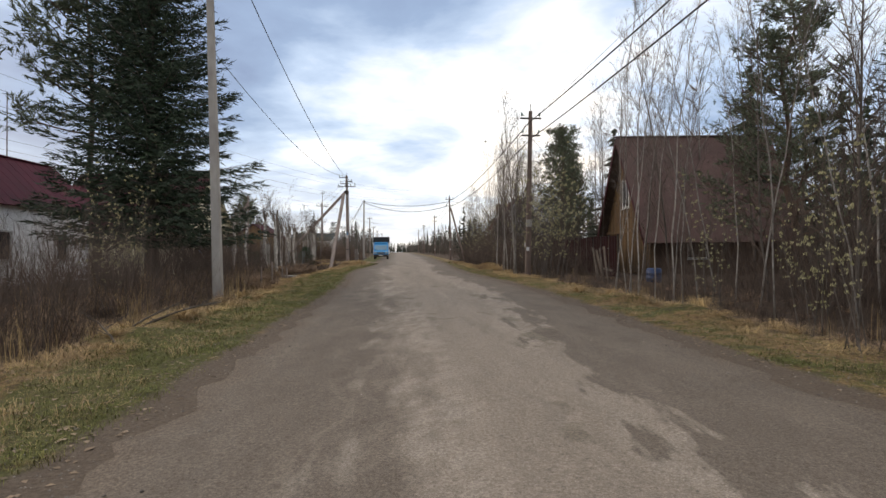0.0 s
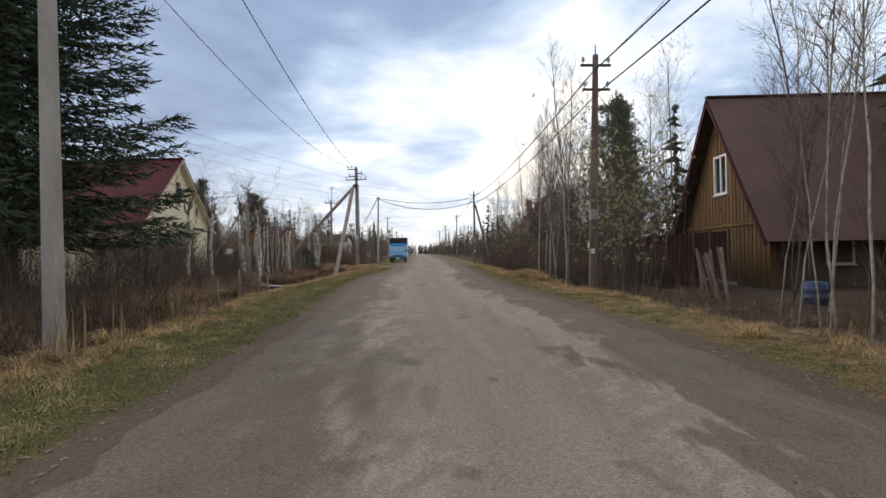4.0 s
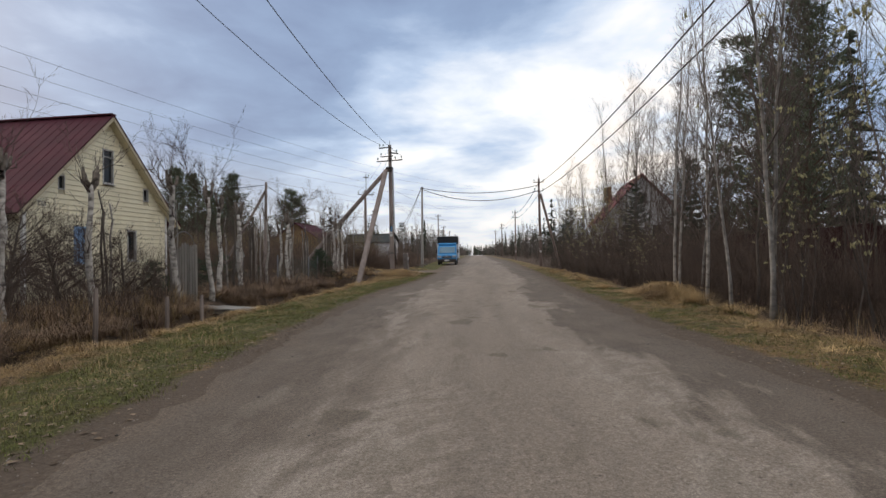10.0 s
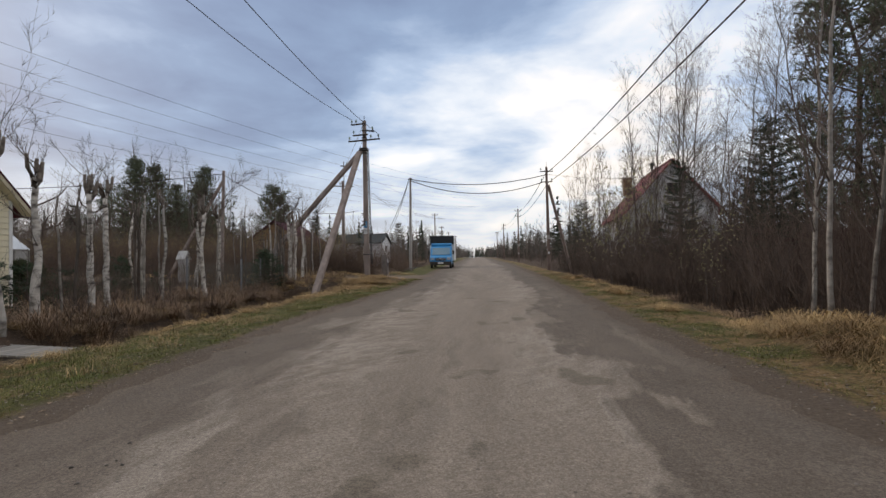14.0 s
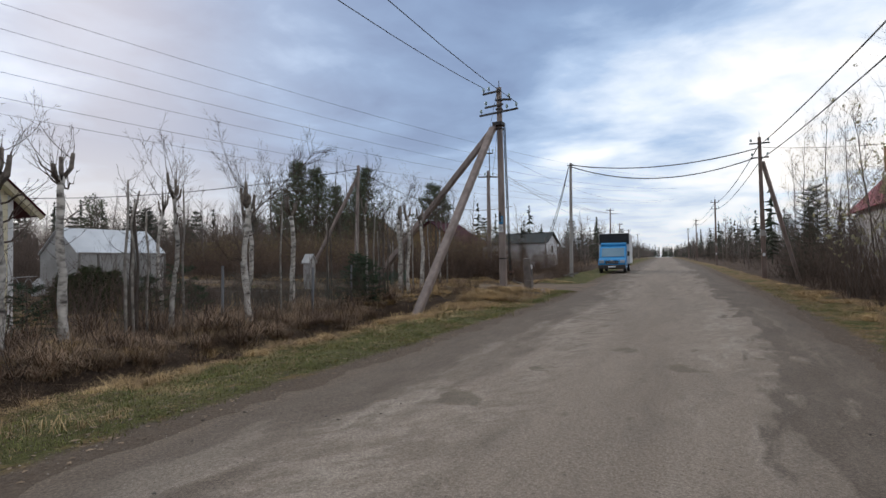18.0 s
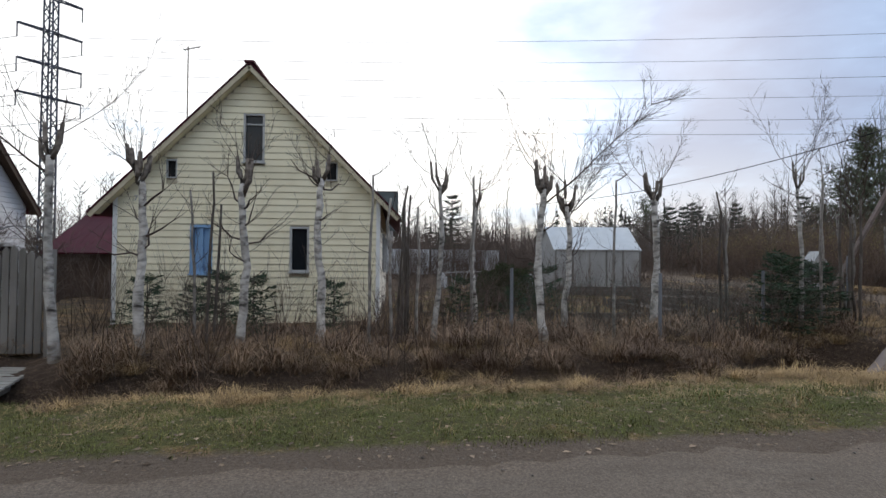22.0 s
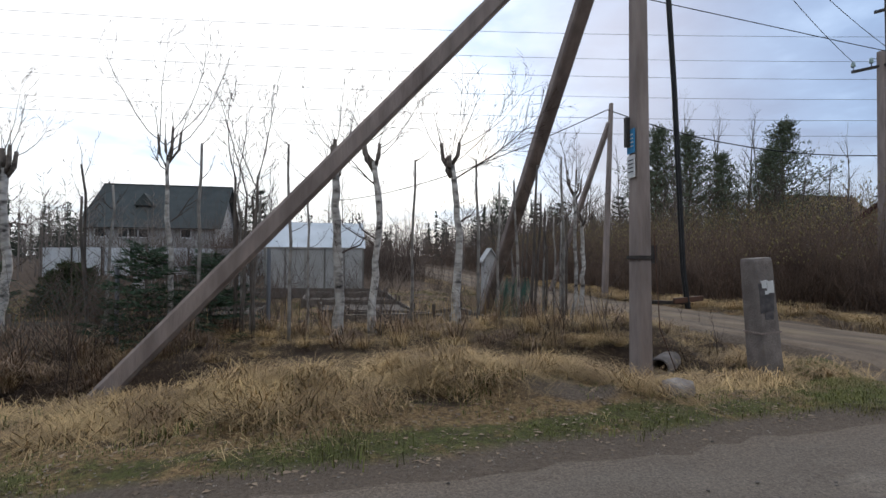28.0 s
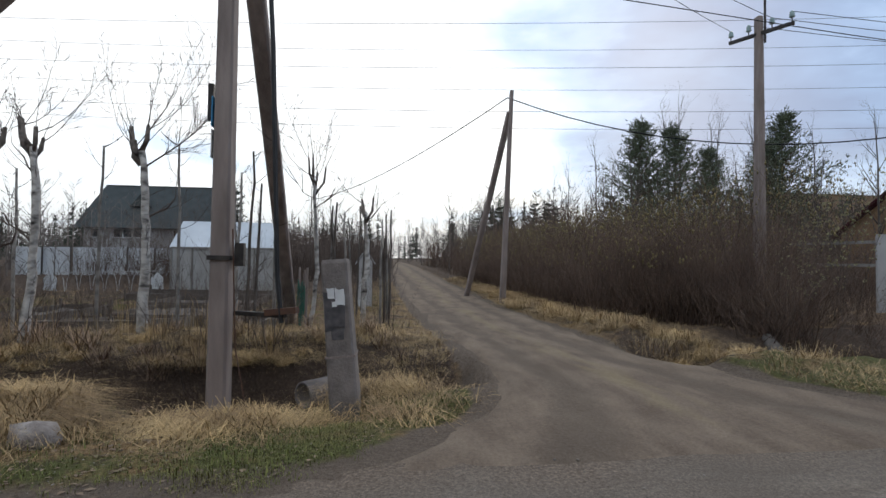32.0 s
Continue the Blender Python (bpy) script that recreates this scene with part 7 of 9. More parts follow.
    for k in range(5):
        t = rnd.uniform(0.25, 0.9)
        i = min(int(t * n), n - 1)
        a = rnd.uniform(0, 6.28)
        part("twig", twig_of(rnd, pts[i], Vector((math.cos(a), math.sin(a), 0.3)), rnd.uniform(0.25, 0.6), 0.006, 3), M_BIRCHTWIG, e)
    return e


def twig_of(rnd, p, d, l, r, kids):
    mb = Mesher()
    whip(mb, rnd, p, d, l, r, 0.5, kids + 2, 2)
    return mb


def cut_saplings(seed, stems, h, tall=0.0):
    """A stool of thin dark stems cut off at the top, sprouting fine twigs."""
    rnd = random.Random(seed)
    e = thing("sapling_clump", (0, 0, 0), "clump of thin dark birch saplings with lopped tops", "tree", "lopped saplings by the ditch")
    for k in range(stems):
        x, y = rnd.uniform(-0.16, 0.16), rnd.uniform(-0.22, 0.22)
        hh = h * rnd.uniform(0.8, 1.08)
        pts = [Vector((x + rnd.uniform(-0.02, 0.02) * (j > 0) * j * 0.5, y * (1 + 0.12 * j) + rnd.uniform(-0.02, 0.02), hh * j / 6 - 0.2 * (j == 0))) for j in range(7)]
        part("stem", Mesher().tube(pts, [0.034, 0.030, 0.028, 0.027, 0.024, 0.022, 0.019], 6), M_SAPLING if k % 3 == 0 else M_BARK, e, smooth=True)
        mb = Mesher()
        for j in range(7):
            a = rnd.uniform(0, 6.28)
            s = pts[rnd.randint(1, 5)].lerp(pts[6], rnd.random())
            whip(mb, rnd, s, Vector((math.cos(a), math.sin(a), rnd.uniform(0.2, 1.0))), rnd.uniform(0.3, 0.75), 0.006, 0.6, 4, 2)
        tagged(part("twig_growth", mb, M_BIRCHTWIG, e), kind="stuff")
        if tall:
            mb = Mesher()
            a = rnd.uniform(0, 6.28)
            whip(mb, rnd, pts[6], Vector((math.cos(a) * 0.35, math.sin(a) * 0.5, 1)), tall * rnd.uniform(0.7, 1.2), 0.011, 0.5, 14, 4)
            part("whip", mb, M_BIRCHTWIG, e)
    return e


def spray(mb, rnd, p, d, length, width, count):
    """Needles: narrow blades round a twig."""
    d = Vector(d).normalized()
    a = d.cross(Vector((0.3, 0.2, 1))).normalized()
    c = d.cross(a)
    for k in range(count):
        t = k / count
        q = Vector(p) + d * length * t
        w = rnd.uniform(0, 6.28)
        o = (a * math.cos(w) + c * math.sin(w) * 0.7) * width + d * width * 1.1
        s = d.cross(o).normalized() * width * 0.16
        n = len(mb.v)
        mb.v += [tuple(q - s), tuple(q + s), tuple(q + o * rnd.uniform(0.7, 1.2))]
        mb.f.append((n, n + 1, n + 2))


def spruce(seed, h, r, base=0.05, whorls=26, per=7, reach=0.26, mat=M_SPRUCE, needle=0.11, dense=6, name="spruce", label="dark green spruce with drooping boughs"):
    """A conifer of drooping boughs, each a spine with sprays of needles."""
    rnd = random.Random(seed)
    trunk, crown, bough = Mesher(), Mesher(), Mesher()
    trunk.tube([(0, 0, -0.3), (0, 0, h * 0.5), (0, 0, h)], [r, r * 0.55, 0.01], 8)
    for i in range(whorls):
        t = base + (0.985 - base) * i / whorls
        for k in range(per):
            a = 2 * math.pi * (k + rnd.random()) / per + i
            l = h * reach * (1 - t) ** 0.85 * rnd.uniform(0.7, 1.15) + 0.12
            z = h * t + rnd.uniform(-0.1, 0.1)
            droop = -0.30 * (1 - t) + 0.30 * t
            pts = []
            for j in range(6):
                s = j / 5
                pts.append(Vector((math.cos(a) * l * s, math.sin(a) * l * s, z + l * (droop * s + 0.26 * s * s))))
            bough.tube([pts[0], pts[3], pts[5]], [0.02 * (h / 10) + 0.003, 0.012 * (h / 10) + 0.002, 0.003], 3, cap=False)
            m = max(3, int(l / (needle * 1.5)))
            for j in range(m):
                s = (j + 0.6) / m
                q = pts[min(int(s * 5), 4)].lerp(pts[min(int(s * 5), 4) + 1], s * 5 - min(int(s * 5), 4))
                along = (pts[5] - pts[0]).normalized()
                for sd in (-1, 1):
                    o = Vector((-math.sin(a) * sd, math.cos(a) * sd, -0.15 + rnd.uniform(-0.25, 0.2)))
                    spray(crown, rnd, q, along * 0.75 + o * (1.1 - 0.5 * s), l * 0.30 * (1.15 - 0.75 * s) + needle, needle, dense)
            spray(crown, rnd, pts[5] - along * 0.1, along, needle * 2.5, needle, dense)
    e = thing(name, (0, 0, 0), label, "tree")
    part("trunk", trunk, M_BARK, e)
    part("branchwood", bough, M_BARK, e)
    part("crown", crown, mat, e)
    return e


def pine(seed, h, r, first=0.45, limbs=16, reach=0.24, tuft=0.17, tufts=9, pointed=False, label="pine with an orange-brown trunk and tufted needles"):
    """A pine: limbs that fork, with bursts of needles at their ends."""
    rnd = random.Random(seed)
    trunk, limb, crown = Mesher(), Mesher(), Mesher()
    pts = [Vector((rnd.uniform(-1, 1) * 0.02 * h * (k > 0), rnd.uniform(-1, 1) * 0.02 * h * (k > 0), h * k / 6 - (0.3 if k == 0 else 0))) for k in range(7)]
    trunk.tube(pts, [r * (1 - 0.85 * k / 6) for k in range(7)], 9)

    def burst(p, d):
        for k in range(tufts):
            q = Vector(p) + Vector((rnd.gauss(0, 1), rnd.gauss(0, 1), rnd.gauss(0, 0.6))) * tuft * 1.3
            w = (Vector(d) + Vector((rnd.gauss(0, 0.7), rnd.gauss(0, 0.7), rnd.gauss(0.25, 0.5)))).normalized()
            spray(crown, rnd, q, w, tuft * 1.4, tuft * 0.75, 9)

    for i in range(limbs):
        t = first + (0.97 - first) * i / limbs
        k = min(int(t * 6), 5)
        s = pts[k].lerp(pts[k + 1], t * 6 - k)
        a = i * 2.4 + rnd.uniform(-0.4, 0.4)
        l = h * reach * (1.1 - 0.8 * (t - first) / (1 - first)) * rnd.uniform(0.7, 1.15)
        p = [s]
        d = Vector((math.cos(a), math.sin(a), rnd.uniform(-0.05, 0.5)))
        if pointed:
            l = (h * reach * min(1.0, 1.3 * (1.02 - (t - first) / (1 - first))) * (0.62 + 0.38 * math.sin(3.0 * t)) + 0.25) * rnd.uniform(0.6, 1.15)
            d.z = rnd.uniform(0.15, 0.45)
        for j in range(4):
            d = (d + Vector((rnd.uniform(-0.25, 0.25), rnd.uniform(-0.25, 0.25), 0.12))).normalized()
            p.append(p[-1] + d * l / 4)
        limb.tube(p, [r * 0.32 * (1 - t * 0.5) * (1 - 0.2 * j) + 0.006 for j in range(5)], 5, cap=False)
        for j in (1, 2, 3, 4) if pointed else (2, 3, 4):
            burst(p[j], d)
            for u in range(1 if pointed else 2):
                o = Vector((rnd.uniform(-1, 1), rnd.uniform(-1, 1), rnd.uniform(-0.1, 0.6))).normalized()
                q = p[j] + o * l * rnd.uniform(0.15, 0.33)
                limb.tube([p[j], q], [0.014, 0.006], 3, cap=False)
                burst(q, o)
    burst(pts[-1], (0, 0, 1))
    e = thing("pine", (0, 0, 0), label, "tree")
    part("trunk", trunk, M_PINEBARK, e, smooth=True)
    part("branchwood", limb, M_PINEBARK, e)
    part("crown", crown, M_PINE, e)
    return e


def put(ob, x, y, scale=1.0, turn=0.0, dz=0.0, label="", tilt=0.0):
    """A copy of a template standing on the ground."""
    c = copy_thing(ob, Matrix.Translation((x, y, lie1(x, y) + dz)) @ Matrix.Rotation(radians(turn), 4, "Z") @ Matrix.Rotation(radians(tilt), 4, "X"))
    c.scale = (scale, scale, scale) if isinstance(scale, (int, float)) else scale
    return tagged(c, label)


def off_lane(y):
    """Keeps far trees off the side track."""
    return y + 13 if 53 < y < 66 else y


def retire(*obs):
    """Takes the templates away once their copies stand."""
    for ob in obs:
        for o in (*ob.children_recursive, ob):
            bpy.data.objects.remove(o)


# the row of pollarded birches by the ditch: place, height, girth, stubs, whips, reach, limbs
ROW = ((-10.5, 31.95, 3.35, 0.105, 2, 4, 1.0, 3, -0.06, ((0.1, -1.0, 0.35), 1.6, 0.03)), (-10.4, 33.5, 3.2, 0.08, 4, 5, 1.4, 2, -0.05, ((0.1, -1.0, 0.75), 2.3, 0.026)), (-10.75, 34.62, 3.0, 0.09, 5, 5, 0.9, 5, -0.01, None), (-10.95, 36.2, 2.85, 0.085, 5, 3, 0.9, 6, 0.0, None),
       (-11.55, 37.4, 3.0, 0.085, 2, 3, 0.8, 4, 0.0, None), (-11.52, 39.54, 2.9, 0.055, 3, 3, 1.2, 2, 0.03, None), (-11.5, 41.5, 2.95, 0.09, 6, 4, 1.1, 4, 0.0, ((0.15, 0.88, 0.62), 2.8, 0.025)), (-12.15, 42.2, 2.65, 0.075, 5, 4, 1.1, 3, 0.02, ((0.0, 0.5, 0.85), 1.9, 0.02)),
       (-12.6, 44.28, 2.85, 0.085, 5, 5, 1.1, 2, 0.0, None), (-12.1, 49.55, 2.9, 0.095, 3, 5, 1.0, 2, 0.0, None), (-12.1, 50.2, 3.0, 0.075, 5, 4, 1.1, 3, 0.0, None), (-12.35, 51.75, 2.95, 0.085, 3, 6, 1.5, 1, -0.03, ((0.0, 0.9, 0.6), 2.2, 0.022)),
       (-11.8, 46.95, 2.9, 0.045, 3, 5, 1.3, 2, 0.0, None), (-10.6, 29.0, 3.0, 0.085, 4, 4, 1.0, 3, 0.0, None), (-10.3, 26.6, 2.9, 0.08, 4, 4, 1.0, 3, 0.0, None), (-12.9, 54.3, 2.7, 0.045, 3, 4, 1.0, 2, 0.03, None), (-14.3, 55.2, 2.4, 0.06, 2, 1, 0.8, 1, 0.0, None), (-13.3, 40.5, 2.8, 0.05, 3, 4, 1.0, 2, 0.0, None))
for k, (x, y, h, r, st, wh, re_, li, ln, fn) in enumerate(ROW):
    ob = pollard(200 + k, h, r * 0.92, st + 2, wh, re_, li, (fn,) if fn else None, ln)
    ob.location = (x, y, lie1(x, y))
SAP = [cut_saplings(301, 3, 2.9), cut_saplings(302, 4, 2.6), cut_saplings(303, 3, 2.7, 1.8), cut_saplings(304, 1, 3.0)]
rp = random.Random(12)
for x, y, k in ((-10.95, 35.55, 0), (-11.85, 39.05, 1), (-11.7, 38.75, 0), (-12.4, 45.75, 0), (-11.8, 47.95, 2), (-11.9, 48.3, 2), (-11.6, 48.9, 3), (-12.1, 40.2, 3), (-11.2, 38.2, 3), (-12.0, 43.0, 3), (-11.9, 47.3, 3), (-12.6, 50.8, 3), (-12.5, 52.3, 3), (-12.7, 53.2, 0), (-12.2, 53.9, 3), (-11.0, 32.9, 3), (-11.3, 30.4, 0), (-13.4, 52.8, 3), (-13.6, 49.1, 3), (-14.8, 54.6, 1), (-16.4, 55.6, 1), (-17.8, 54.9, 0)):
    put(SAP[k], x, y, 1.0, rp.uniform(0, 360))
retire(*SAP)

# tall leafless trees on the right, and a few far on the left
BARE = [bare_tree(21, 11, 0.042, 0.18, 38, kids=(0, 5, 7)), bare_tree(22, 9.5, 0.034, 0.18, 36, 0.08, kids=(0, 5, 7)), bare_tree(23, 12, 0.045, 0.2, 40, 0.04, kids=(0, 5, 7))]
SLIM = [bare_tree(31, 8.5, 0.016, 0.3, 22, 0.12, trunk_mat=M_SAPLING, kids=(0, 4, 6), reach=0.17, angle=0.6, name="young_birch", label="slender young birch with a pale trunk"),
        bare_tree(32, 7.5, 0.014, 0.3, 20, 0.18, trunk_mat=M_SAPLING, kids=(0, 4, 6), reach=0.17, angle=0.6, name="young_birch", label="slender young birch with a pale trunk")]
DUSK = [bare_tree(35, 9.5, 0.038, 0.12, 34, 0.07, kids=(0, 5, 6), reach=0.2, crown_mat=M_TWIG, trunk_mat=M_BARK, label="dark leafless tree in the roadside thicket"),
        bare_tree(36, 7.5, 0.028, 0.08, 32, 0.12, kids=(0, 5, 6), reach=0.22, crown_mat=M_TWIG, trunk_mat=M_BARK, label="dark leafless tree in the roadside thicket")]
BIGB = [bare_tree(41, 10, 0.05, 0.2, 34, 0.07, trunk_mat=M_SAPLING, kids=(0, 5, 7), name="birch", label="tall leafless birch with a pale trunk", reach=0.19, angle=0.6)]
rt = random.Random(5)
for x, y in ((5.3, 15.6), (5.6, 16.2), (5.45, 15.1), (5.9, 16.9), (6.3, 17.4), (5.2, 16.4), (5.6, 13.2), (6.1, 14.3), (5.8, 14.8), (6.6, 14.9), (6.0, 12.6), (7.2, 13.3), (7.3, 12.4), (6.4, 10.4), (7.4, 9.6), (8.6, 10.6), (5.7, 17.8), (7.9, 15.6)):
    put(rt.choice(SLIM), x, y, rt.uniform(0.8, 1.15), rt.uniform(0, 360), tilt=rt.uniform(-9, 9))
for k in range(32):
    y = 1.5 + 22.5 * (k + rt.random()) / 32
    if y > 13.5 and k % 2:
        continue
    put(rt.choice(DUSK), rt.uniform(7.2, 9.4) if y > 13 and k % 3 else rt.uniform(7.4, 14.0), y, rt.uniform(0.65, 1.1) * (0.6 if y > 15 and k % 3 else 1.0), rt.uniform(0, 360), tilt=rt.uniform(-8, 8))
for k in range(22):
    y = 27.5 + 30 * (k + rt.random()) / 22
    put(rt.choice(DUSK), float(right_edge(y)) + rt.uniform(3.2, 8.0), y, rt.uniform(0.4, 0.75), rt.uniform(0, 360), tilt=rt.uniform(-8, 8))
for x, y, s in ((3.8, 28.87, 0.95), (3.95, 29.05, 0.85), (3.57, 31.73, 0.8), (3.61, 30.3, 0.7), (3.4, 33.68, 0.75), (3.9, 35.3, 0.8), (4.3, 34.4, 0.7)):
    put(BIGB[0], x, y, s, rt.uniform(0, 360), tilt=rt.uniform(-5, 5))
for x, y, s in ((4.6, 31.5, 0.9), (6.8, 35.4, 0.95), (6.3, 39.8, 0.9),
                (5.6, 42.6, 0.8), (6.9, 43.9, 0.95), (4.8, 47.0, 0.8), (5.6, 49.4, 0.9), (6.6, 51.6, 0.85), (4.6, 52.8, 0.75), (7.4, 55.6, 0.9), (5.4, 60.2, 0.8), (4.4, 64.6, 0.7), (9.2, 58.6, 1.0), (5.0, 55.0, 0.9), (4.1, 58.4, 0.8), (6.4, 57.0, 0.95), (3.4, 62.5, 0.75), (2.9, 72, 0.8), (3.9, 77, 0.9), (8.6, 53.8, 1.0),
                (10.6, 36.0, 1.0), (11.9, 40, 1.1), (10.2, 44.1, 1.0), (13.5, 47, 1.1), (11.2, 7.5, 1.0), (13.2, 16.4, 1.05), (8.8, 1.0, 0.9),
                (11.6, 20.0, 0.95), (14.6, 22.0, 1.0), (19, 30, 1.0), (20, 35, 1.1), (18.5, 41, 1.05)):
    put(rt.choice(BARE), x, y, s, rt.uniform(0, 360), tilt=rt.uniform(-5, 5))
FARB = [bare_tree(71, 10, 0.08, 0.2, 20, kids=(0, 2, 4), thick=1.3, crown_mat=M_FARTWIG), bare_tree(72, 9, 0.07, 0.15, 18, 0.08, kids=(0, 2, 4), thick=1.3, crown_mat=M_FARTWIG)]
for k in range(60):
    put(rt.choice(FARB), rt.uniform(-78, -34), off_lane(rt.uniform(40, 150)), rt.uniform(0.6, 1.0), rt.uniform(0, 360))
for k in range(75):
    put(rt.choice(FARB), rt.uniform(-62, -19), rt.uniform(66, 92), rt.uniform(0.5, 0.85), rt.uniform(0, 360))
for k in range(70):
    y = rt.uniform(74, 230)
    x = left_edge(y) - rt.uniform(6, 30) if k % 2 else right_edge(y) + rt.uniform(4.5, 25)
    put(rt.choice(FARB), float(x), y, rt.uniform(0.55, 0.95), rt.uniform(0, 360))
for x, y, s in ((-42, 78, 1.35), (-44, 80, 1.45), (-43, 82.5, 1.3), (-45.5, 84, 1.4), (-41, 84.5, 1.25), (-46, 88, 1.45), (-40.5, 71.5, 1.0)):
    put(FARB[0], x, y, s, x * 40)
retire(*FARB)
retire(*BARE, *SLIM, *BIGB, *DUSK)

# dark twiggy shrubs before the house
APPLE = [bare_tree(91, 2.3, 0.05, 0.12, 32, 0.12, 1.15, 0.62, (0, 5, 7), M_TWIG, M_BARK, "apple_shrub", "low tangled leafless apple shrub by the ditch"), bare_tree(92, 2.0, 0.045, 0.1, 32, 0.2, 1.2, 0.7, (0, 5, 7), M_TWIG, M_BARK, "apple_shrub", "low tangled leafless apple shrub by the ditch")]
for k, (x, y, s) in enumerate(((-11.9, 28.2, 1.0), (-12.2, 29.8, 1.05), (-12.3, 31.0, 0.95), (-11.4, 27.0, 0.9), (-13.4, 29.0, 1.1), (-13.6, 31.2, 0.9), (-11.0, 25.2, 0.9), (-12.6, 26.0, 1.0), (-10.8, 30.3, 0.75), (-10.4, 23.6, 0.85), (-12.9, 27.6, 1.0), (-12.0, 24.4, 0.95))):
    put(APPLE[k % 2], x, y, s, k * 77)
retire(*APPLE)

# conifers
BIG = [spruce(51, 15, 0.24, 0.11, 40, 10, 0.245, needle=0.16, dense=8)]
put(BIG[0], -9.9, 18.3, 1.0, 20, label="tall dark spruce with drooping boughs beside the pole")
retire(*BIG)
SPR = [spruce(52, 9, 0.12, 0.04, 22, 6, 0.22), spruce(53, 7.5, 0.10, 0.04, 20, 6, 0.26)]
for x, y, s in ((10.6, 43.4, 0.95), (6.6, 42.9, 0.75), (7.4, 45.6, 0.8), (3.6, 71.0, 0.75), (4.4, 73.8, 0.8), (5.2, 47.5, 0.7),
                (13.4, 8.0, 1.1), (9.7, 2.4, 1.1), (13.9, 13.0, 1.0), (15.6, 18.2, 1.0), (16, 5, 1.1)):
    put(SPR[0] if s > 0.9 else SPR[1], x, y, s, rt.uniform(0, 360))
FARS = [spruce(55, 8.5, 0.12, 0.04, 15, 5, 0.2, needle=0.24, dense=4), spruce(56, 7.5, 0.12, 0.04, 14, 5, 0.24, needle=0.24, dense=4)]
for k in range(40):
    put(rt.choice(FARS), rt.uniform(-85, -48), off_lane(rt.uniform(36, 160)), rt.uniform(0.6, 0.95), rt.uniform(0, 360))
for k in range(44):
    y = rt.uniform(100, 330)
    x = left_edge(y) - rt.uniform(8, 40) if k % 2 else right_edge(y) + rt.uniform(6, 40)
    put(rt.choice(FARS), float(x), y, rt.uniform(0.8, 1.3), rt.uniform(0, 360))
retire(*SPR, *FARS)
YOUNG = [pine(63, 11.0, 0.12, 0.16, 84, 0.27, 0.15, 6, True, "young pine with a pointed grey-green crown"), pine(64, 11.0, 0.12, 0.20, 76, 0.29, 0.15, 6, True, "young pine with a pointed grey-green crown")]
PIN = [pine(61, 10.5, 0.12, 0.42, 22, 0.27, 0.17, 12), pine(62, 11.5, 0.15, 0.12, 40, 0.25, 0.15, 13)]
for k, (x, y, g) in enumerate(((-39.6, 74.2, 1.04), (-38.9, 76.4, 1.0), (-38.0, 78.6, 0.85), (-38.8, 85.0, 1.12), (-38.4, 83.2, 0.9), (8.0, 35.9, (0.62, 0.62, 0.86)), (9.3, 39.2, (0.55, 0.55, 0.72)))):
    put(YOUNG[k % 2], x, y, g, k * 70)
retire(*YOUNG)
put(PIN[0], -12.8, 19.7, 1.2, 40, label="broad pine with an orange-brown trunk at the verge")
for x, y, s in ((10.9, 16.8, 0.85), (10.2, 45.0, 1.0)):
    put(PIN[1], x, y, s, rt.uniform(0, 360))
for x, y, s in ((-35.1, 95.7, 1.05), (-36.0, 98.5, 0.95)):
    put(PIN[0], x, y, s, rt.uniform(0, 360))
FARP = [pine(63, 11, 0.16, 0.35, 12, 0.24, 0.26, 3)]
for k in range(22):
    put(rt.choice(FARP), rt.uniform(-85, -45), off_lane(rt.uniform(45, 150)), rt.uniform(0.55, 0.9), rt.uniform(0, 360))
retire(*PIN, *FARP)
FIR = [spruce(54, 1.9, 0.035, 0.05, 13, 6, 0.42, M_FIR, 0.075, 7, "young_fir", "bushy young green fir by the ditch"), spruce(59, 1.35, 0.025, 0.08, 8, 5, 0.46, M_FIR, 0.075, 5, "young_fir", "straggly young fir in front of the house")]
for x, y, s in ((-11.9, 46.6, 0.98), (-12.6, 33.9, 0.75), (-12.7, 35.3, 0.85), (-12.4, 36.0, 0.8), (-12.9, 37.5, 0.7), (-13.4, 40.2, 0.75), (-12.9, 41.3, 0.6), (-15.4, 42.6, 1.0), (-13.2, 34.6, 0.65)):
    put(FIR[0] if y > 46 else FIR[1], x, y, (s, s, s * 0.85) if y > 46 else s * 1.15, rt.uniform(0, 360))
put(FIR[0], -12.2, 47.5, (0.95, 0.95, 0.72), 100)
retire(*FIR)
JUN = [spruce(57, 1.9, 0.03, 0.03, 16, 11, 0.5, M_BERRY, 0.10, 8, "juniper", "dark rounded juniper bush in the garden")]
put(JUN[0], -19.5, 42.4, (0.85, 0.85, 0.78), 0)
put(JUN[0], -19.2, 42.9, (0.7, 0.7, 0.7), 130)
put(JUN[0], -19.9, 41.9, (0.75, 0.75, 0.66), 250)
retire(*JUN)


